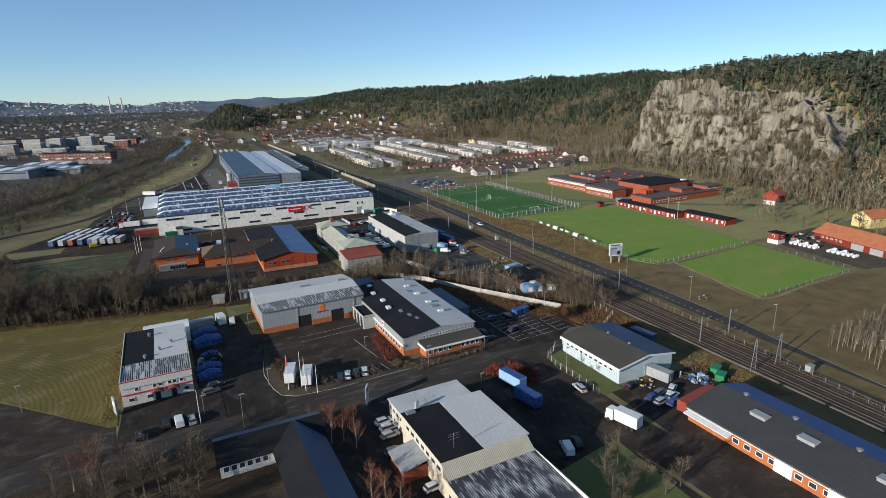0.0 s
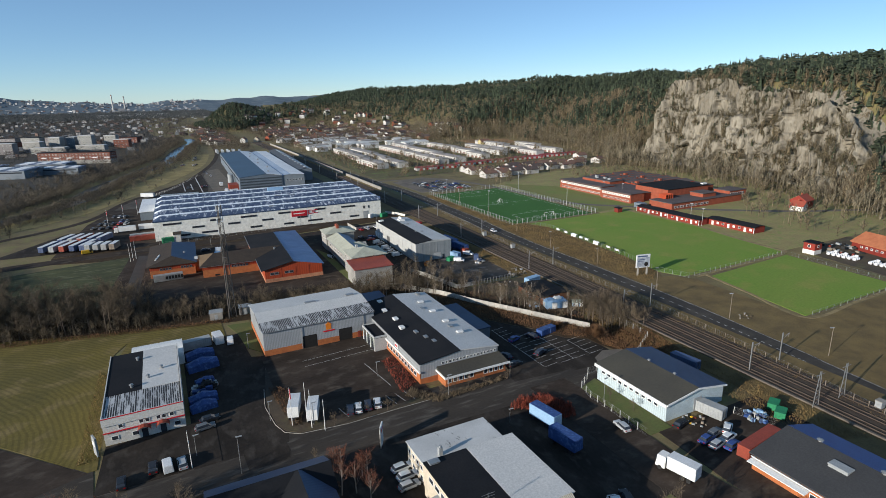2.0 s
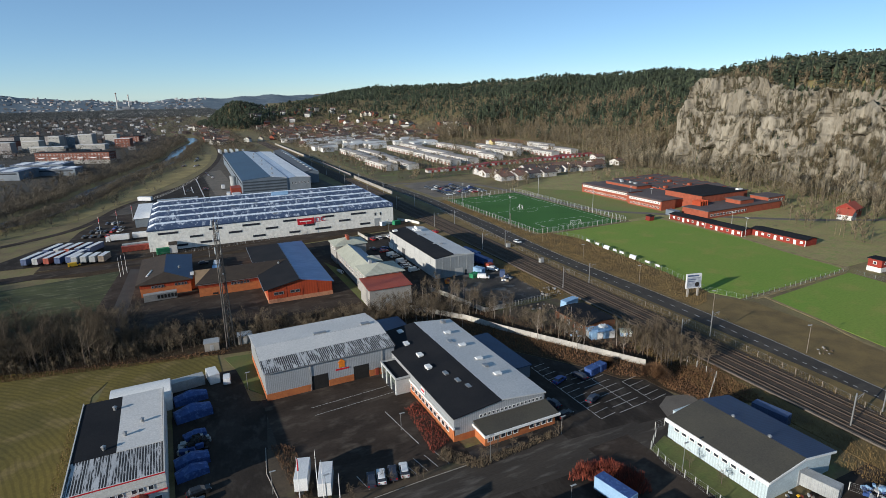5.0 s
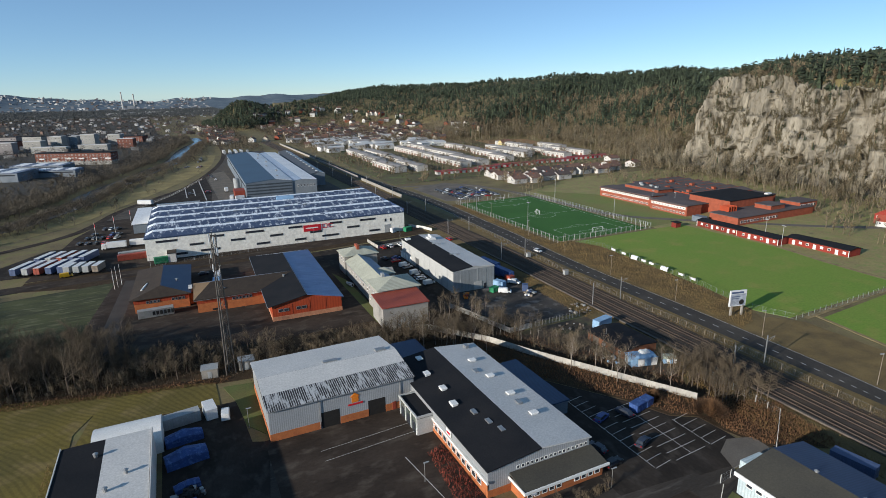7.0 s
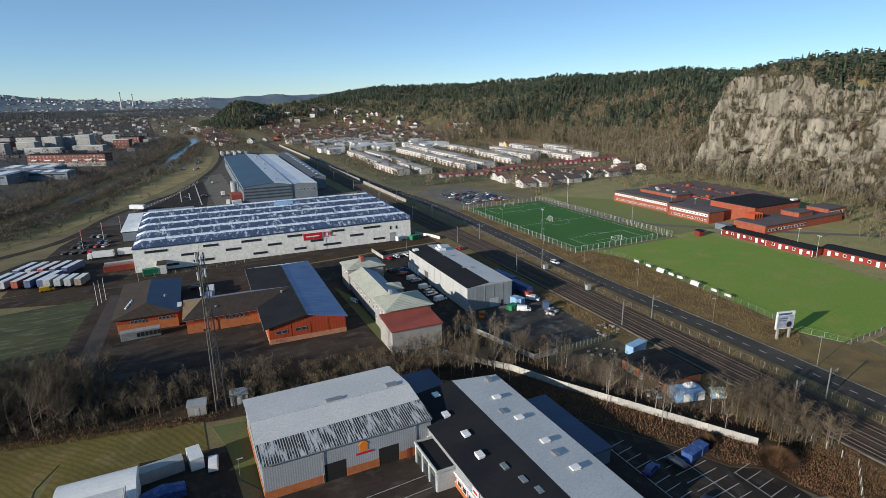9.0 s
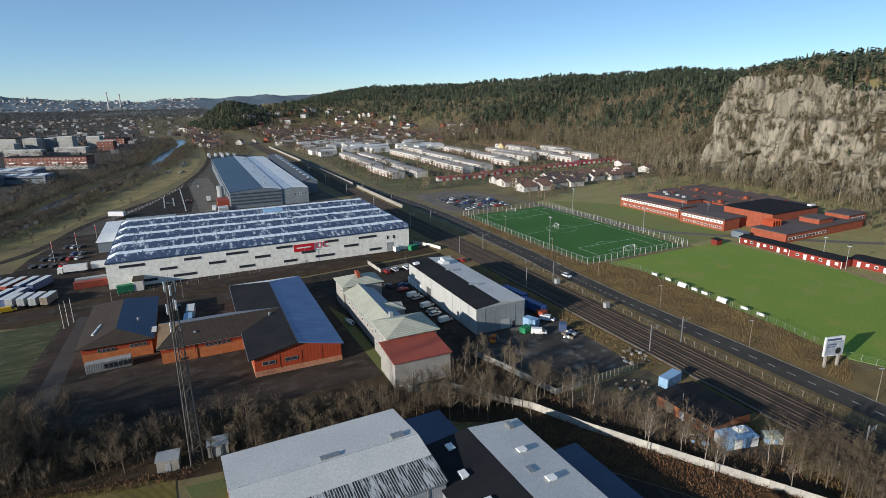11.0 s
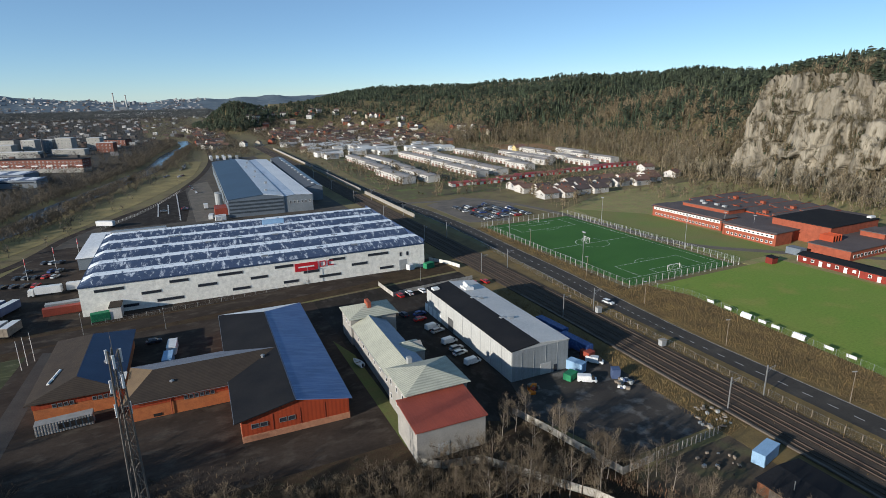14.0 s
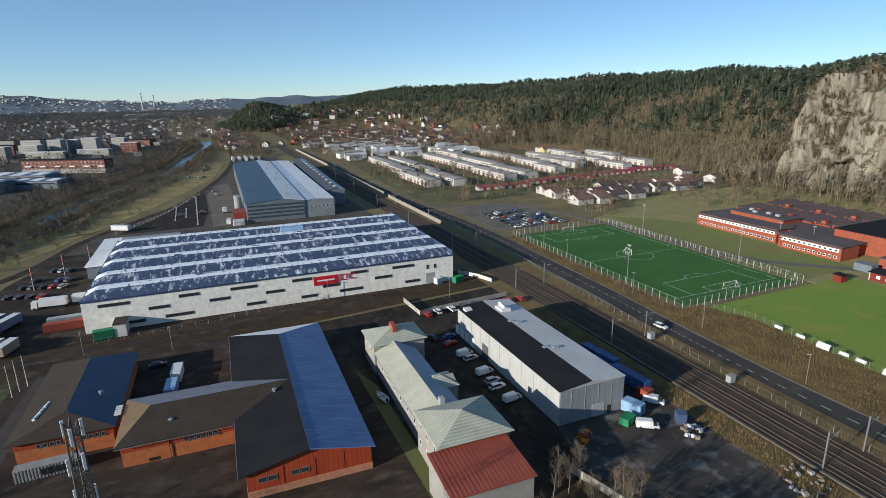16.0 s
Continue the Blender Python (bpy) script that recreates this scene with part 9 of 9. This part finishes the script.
for x, y, yaw in ((166.6, 248, 90), (166.6, 304, 90), (226, 248, -90), (226, 304, -90), (256, 176, 100), (250, 163.5, 100), (270, 262, 90), (276, 250, 90)):
    fl_ = thing("floodlight_mast", "tall grey floodlight mast beside the pitch", "floodlight", x, y, 0, yaw, group="floodlight masts")
    k = 1.0 if x < 240 else 0.65
    fl_.scale = (1, 1, k)
    part("pole", FL, None, fl_)
    part("floodlight", FH, None, fl_)
CM = one_mesh("pole", soft(boxes((-0.13, -0.13, -0.2, 0.13, 0.13, 8.0)), 0.03), steel)
CA = one_mesh("cantilever", bar(bar(bmesh.new(), (0, 0, 7.0), (3.0, 0, 7.3), 0.05, 4), (0, 0, 6.0), (2.6, 0, 7.2), 0.04, 4), steel)
CI = one_mesh("insulator", bar(bmesh.new(), (2.5, 0, 6.3), (2.9, 0, 7.2), 0.07, 5), wood_pole)
for y in (45.7, 92, 147, 208, 262, 320, 380, 440, 500, 560, 620, -10):
    for x0, yaw in ((track_x(0, y) - 1.95, 0), (track_x(3, y) - 2.1, 0)):
        cm = thing("catenary_mast", "grey steel overhead line mast with cantilever", "overhead line mast", x0, y, 0.2, yaw, group="overhead line masts")
        part("pole", CM, None, cm)
        part("cantilever", CA, None, cm)
        part("insulator", CI, None, cm)
for k in range(4):
    wire = thing("overhead_wire", "thin overhead contact wire above the track", "wire", group="overhead wires")
    ys = [-60, -10, 45.7, 92, 147, 208, 262, 320, 380, 440, 500]
    for a, b in zip(ys, ys[1:]):
        part("contact_wire", bar(bmesh.new(), (track_x(k, a), a, 5.9), (track_x(k, b), b, 5.9), 0.012, 3), tyre, wire)
for x, y in ((121.4, 27.1), (130.8, 26.6)):
    py = thing("lattice_pylon", "tall spread-legged steel railway pylon", "pylon", x, y, 0.2, 0, group="railway pylons")
    for sx in (-1, 1):
        part("leg", bar(bmesh.new(), (sx * 1.1, 0, 0), (sx * 0.25, 0, 9), 0.09, 4), steel, py)
    bm = bmesh.new()
    for i in range(6):
        z0, z1 = i * 1.5, (i + 1) * 1.5
        w0, w1 = 1.1 - 0.85 * z0 / 9, 1.1 - 0.85 * z1 / 9
        bar(bm, (-w0, 0, z0), (w1, 0, z1), 0.04, 3)
        bar(bm, (w0, 0, z0), (-w1, 0, z1), 0.04, 3)
    part("bracing", bm, steel, py)
    part("crossarm", bar(bmesh.new(), (-1.6, 0, 8.2), (1.6, 0, 8.2), 0.07, 4), steel, py)
for x, y in ((133.5, 19.8), (137.6, 178), (138.6, 206)):
    rb = thing("relay_cabinet", "grey relay cabinet beside the railway", "cabinet", x, y, 0.1, 0, group="relay cabinets")
    part("body", soft(boxes((-0.9, -0.7, 0, 0.9, 0.7, 1.9)), 0.05), grey_paint, rb)
    part("lid", boxes((-1.0, -0.8, 1.9, 1.0, 0.8, 2.05)), concrete, rb)


# ---- fences ----
def fence(name, label, pts, h, step, post_m, net_m, post=0.05, wires=0.45, rails=True, panel_m=None, base_z=0.0):
    fnc = thing(name, label, "fence", group="fences")
    pm = finish(boxes((-post, -post, -0.1, post, post, h)), "post", post_m)
    net = bmesh.new()
    for (ax, ay), (bx, by) in zip(pts, pts[1:]):
        L = math.hypot(bx - ax, by - ay)
        n = max(1, round(L / step))
        yaw = math.degrees(math.atan2(by - ay, bx - ax))
        for i in range(n):
            t = i / n
            o = part("post", pm, None, fnc)
            o.matrix_basis = pose(ax + (bx - ax) * t, ay + (by - ay) * t, base_z, 0, 0, yaw)
            if panel_m:
                key = ("panel", round(L / n, 2), h, panel_m.name)
                if key not in WIN:
                    WIN[key] = finish(boxes((0.07, -0.03, 0.1, L / n - 0.07, 0.03, h - 0.1)), "panel", panel_m)
                q = part("panel", WIN[key], None, fnc)
                q.matrix_basis = o.matrix_basis
        if rails:
            for z in (0.08, h - 0.05):
                bar(net, (ax, ay, base_z + z), (bx, by, base_z + z), 0.022, 3)
        if wires and not panel_m:
            m = int(L / wires)
            for i in range(m):
                x, y = ax + (bx - ax) * i / m, ay + (by - ay) * i / m
                bar(net, (x, y, base_z + 0.05), (x, y, base_z + h - 0.05), 0.008, 3)
            for z in np.arange(0.4, h, 0.5):
                bar(net, (ax, ay, base_z + z), (bx, by, base_z + z), 0.008, 3)
    if len(net.verts):
        tagged(part("netting", net, net_m, fnc), kind="stuff")
    else:
        net.free()
    return fnc


mesh_post = mat("green_grey_post", (0.24, 0.27, 0.23), (0.19, 0.215, 0.185), 0.6, 0.8, 6, 0.05)
white_post = mat("pale_post", (0.50, 0.50, 0.47), (0.42, 0.42, 0.40), 0.6, 0.8, 6, 0.05)
fence("pitch_fence", "tall pale post and mesh fence round the pitch", [(165, 219.5), (165.4, 275), (167, 332.5), (225.2, 332.5), (225.2, 219.5), (165, 219.5)], 3.0, 3.4, white_post, steel, 0.07, 0.8)
fence("field_fence", "low wire fence between the grass fields", [(173, 217.6), (178.6, 203), (175.8, 168), (173.5, 142), (169, 119), (173.2, 106.6), (237, 108.6)], 1.9, 3.2, mesh_post, mesh_post, 0.05, 1.0)
fence("field_fence", "low wire fence round the training field", [(176, 60.4), (233, 61.5), (236, 106)], 1.5, 4.0, mesh_post, mesh_post, 0.05, 1.2)
fence("path_fence", "grey mesh fence along the school path", [(229, 330), (229, 222)], 2.0, 3.0, white_post, steel, 0.06, 0.8)
fence("rail_fence", "wire fence between railway and road", [(127, -20), (132.4, 28), (136, 62), (138.4, 95), (138.6, 150), (140, 190), (142.6, 220), (146, 270), (148, 300)], 1.8, 3.5, wood_pole, steel, 0.06, 0.7)
fence("yard_fence", "pale wire mesh fence along the lane", [(84, 62.6), (80, 60), (78.6, 55), (78.8, 48), (78.6, 37.2)], 1.9, 2.6, white_post, steel, 0.06, 0.4)
fence("yard_fence", "wire mesh fence behind the blue hall", [(86, 64.6), (104, 66), (117, 74), (118.5, 96)], 1.9, 3.0, white_post, steel, 0.06, 0.5)
fence("yard_gate", "metal yard gate between skips", [(102.6, 34.2), (106.2, 26.6)], 1.8, 3.5, white_post, steel, 0.07, 0.3)
board = mat("weathered_pale_boards", (0.46, 0.44, 0.40), (0.32, 0.30, 0.27), 0.9, 0.6, 5, 0.2, obj=0.15)
fence("board_fence", "weathered pale corrugated fence between the yards", [(54.5, 160.6), (58, 158.0), (65.5, 156.2), (78.8, 138.0), (84.6, 125.6), (95.6, 106), (106.2, 87.2)], 2.0, 2.4, concrete, None, 0.06, 0, False, board)
fence("board_fence", "weathered pale fence round the storage yard", [(80.4, 168), (81.2, 166.2), (83.4, 158.6), (87.6, 140.6), (96, 141)], 1.9, 2.4, concrete, None, 0.06, 0, False, board)
fence("picket_fence", "grey slatted fence between the yards", [(96, 141.1), (116.4, 141.6)], 1.9, 1.4, concrete, steel, 0.08, 0.28)
fence("board_fence", "pale board fence before the warehouse", [(83.6, 267), (84.2, 252.8), (90, 254.2), (119, 256.4)], 1.8, 2.4, concrete, None, 0.06, 0, False, board)
fence("board_fence", "short white wall beside the warehouse", [(114.5, 288), (119.5, 279), (121.5, 272)], 1.7, 2.6, concrete, None, 0.06, 0, False, white_wall)
fence("mesh_fence", "low mesh fence along the parking yard", [(-22, 434), (-6.4, 464), (4, 492), (23, 554)], 1.6, 4.0, white_post, steel, 0.06, 0.7)
fence("mesh_fence", "low mesh fence along the warehouse street", [(-12, 275.2), (20, 277), (60, 282.5), (84, 285)], 1.5, 4.0, white_post, steel, 0.05, 0.9)

# goals, dugouts, billboard
def goal(x, y, yaw, w=7.3, h=2.4):
    g_ = thing("football_goal", "white football goal with a net", "goal", x, y, 0.07, yaw, group="football goals")
    for s in (-1, 1):
        part("post", bar(bmesh.new(), (s * w / 2, 0, 0), (s * w / 2, 0, h), 0.08, 6), white_paint, g_)
        part("stay", bar(bmesh.new(), (s * w / 2, 0, h), (s * w / 2, 1.8, 0.05), 0.04, 4), white_paint, g_)
    part("crossbar", bar(bmesh.new(), (-w / 2, 0, h), (w / 2, 0, h), 0.08, 6), white_paint, g_)
    bm = bmesh.new()
    for i in range(15):
        x0 = -w / 2 + w * i / 14
        bar(bm, (x0, 0, h), (x0, 1.8, 0.05), 0.01, 3)
    tagged(part("net", bm, white_paint, g_), kind="stuff")


for x, y, yaw, w in ((196.3, 325.6, 0, 6.6), (196.3, 227.4, 180, 6.6), (195, 279, 80, 4.6)):
    goal(x, y, yaw, w)
for i, y in enumerate((148, 154, 162.5, 170, 174.5, 180, 187, 194)):
    if i not in (2, 5):
        ad = thing("touchline_board", "small white board on posts along the touchline", "board", 174.6 + 0.05 * (y - 148), y, 0.06, 90, group="touchline boards")
        part("board", boxes((-1.3, -0.04, 0.7, 1.3, 0.04, 1.6)), wrap_white, ad)
        for u in (-1.1, 1.1):
            part("post", bar(bmesh.new(), (u, 0.08, 0), (u, 0.08, 1.6), 0.05, 5), wood_pole, ad)
        continue
    dg = thing("dugout", "white curved dugout shelter along the touchline", "dugout", 175.0 + 0.05 * (y - 148), y, 0.06, 90, group="dugouts")
    L = 3.6
    bm = bmesh.new()
    prev = None
    for k in range(6):
        a = math.pi * 0.5 * k / 5
        row = [bm.verts.new((u, 0.9 * math.cos(a), 0.3 + 1.5 * math.sin(a))) for u in (-L / 2, L / 2)]
        if prev:
            bm.faces.new((prev[0], prev[1], row[1], row[0]))
        prev = row
    sh_ = part("shell", bm, wrap_white, dg)
    sh_.modifiers.new("solid", "SOLIDIFY").thickness = 0.06
    part("bench", boxes((-L / 2 + 0.1, 0.0, 0.1, L / 2 - 0.1, 0.4, 0.5)), wood_pole, dg)
bb = thing("billboard", "large advertising board on two concrete posts", "billboard", 160.0, 118.2, 0, -14)
for s in (-1, 1):
    part("post", soft(boxes((s * 2.0 - 0.3, -0.3, -0.2, s * 2.0 + 0.3, 0.3, 4.0)), 0.05), concrete, bb)
part("board", soft(boxes((-3.0, -0.25, 3.2, 3.0, 0.25, 8.6)), 0.04), lorry_white, bb)
part("picture", boxes((-2.7, -0.31, 3.5, 2.7, -0.26, 7.4)), mat("printed_poster", (0.42, 0.46, 0.52), (0.2, 0.22, 0.26), 0.5, 0.7, 3, 0.0), bb, "pale blue printed poster")
part("lettering", boxes((-2.6, -0.34, 7.6, 1.8, -0.26, 8.2), (-2.4, -0.35, 6.4, 0.6, -0.32, 6.7), (-2.4, -0.35, 5.8, 0.2, -0.32, 6.0)), blue_paint, bb, "blue bars of lettering")
part("dark_shape", bar(bmesh.new(), (1.3, -0.36, 4.6), (1.3, -0.32, 4.6), 0.9, 10), black_m, bb)
for x, y, yaw in ((27, 61.4, 60),):
    ps = thing("pylon_sign", "tall white sign board by the street", "sign", x, y, 0, yaw)
    part("board", soft(boxes((-1.3, -0.15, 0.3, 1.3, 0.15, 5.0)), 0.04), white_paint, ps)
    part("post", boxes((-1.35, -0.1, -0.2, -1.2, 0.1, 5.1)), steel, ps)
    part("lettering", boxes((-0.9, -0.18, 3.6, 0.9, -0.14, 4.2)), red_sign, ps)
ps = thing("pylon_sign", "grey and white sign board at the field corner", "sign", -27.4, 86.5, 0, -70)
part("board", soft(boxes((-1.1, -0.2, 0.2, 1.1, 0.2, 4.6)), 0.04), grey_paint, ps)
part("lettering", boxes((-0.8, -0.24, 2.6, 0.8, -0.19, 3.6)), white_paint, ps)

# kerbs and painted bays
bm = bmesh.new()
KERB = [(8.6, 97.8), (7.4, 89), (8.2, 80), (9.5, 76), (12.5, 73.8), (23, 72.6), (36, 73), (44, 73)]
for (ax, ay), (bx, by) in zip(KERB, KERB[1:]):
    bar(bm, (ax, ay, 0.08), (bx, by, 0.08), 0.09, 4)
struct("trim_kerb", bm, concrete, "pale granite kerb round the yard", "kerb")
sheet("planting_bed", [(8.8, 97), (14, 94), (14, 78), (24, 74.6), (44, 75), (44, 73.4), (23, 73), (12.6, 74.3), (9.8, 76.5), (8.5, 80), (7.8, 89)], 0.14, mud, "bare soil planting bed inside the kerb", "planting bed")
bays = bmesh.new()


def stripe(ax, ay, bx, by, w=0.06, z=0.075):
    d = Vector((bx - ax, by - ay, 0)).normalized()
    s = Vector((d.y, -d.x, 0)) * w
    bays.faces.new([bays.verts.new((px + q * s.x, py + q * s.y, z)) for px, py, q in ((ax, ay, -1), (ax, ay, 1), (bx, by, 1), (bx, by, -1))])


for x, y0, n, sides in ((78.5, 73.5, 11, (0, 4.6)), (88.6, 73.5, 8, (-4.6, 4.2)), (94.5, 74, 4, (0, 5.2))):
    stripe(x, y0, x + 0.15, y0 + n * 2.5)
    for i in range(n + 1):
        y = y0 + i * 2.5
        stripe(x + sides[0], y - 0.3, x + sides[1], y + 0.3)
for y in (105.2, 108.8):
    stripe(21, y, 43, y + 1.4)
for i in range(8):
    stripe(24 + i * 2.4, 75.2, 23 + i * 2.4, 80, 0.06, 0.08)
stripe(38, 84, 36, 99, 0.08, 0.08)
struct("trim_bay_lines", bays, white_line, "white painted parking bay lines", "line marking")
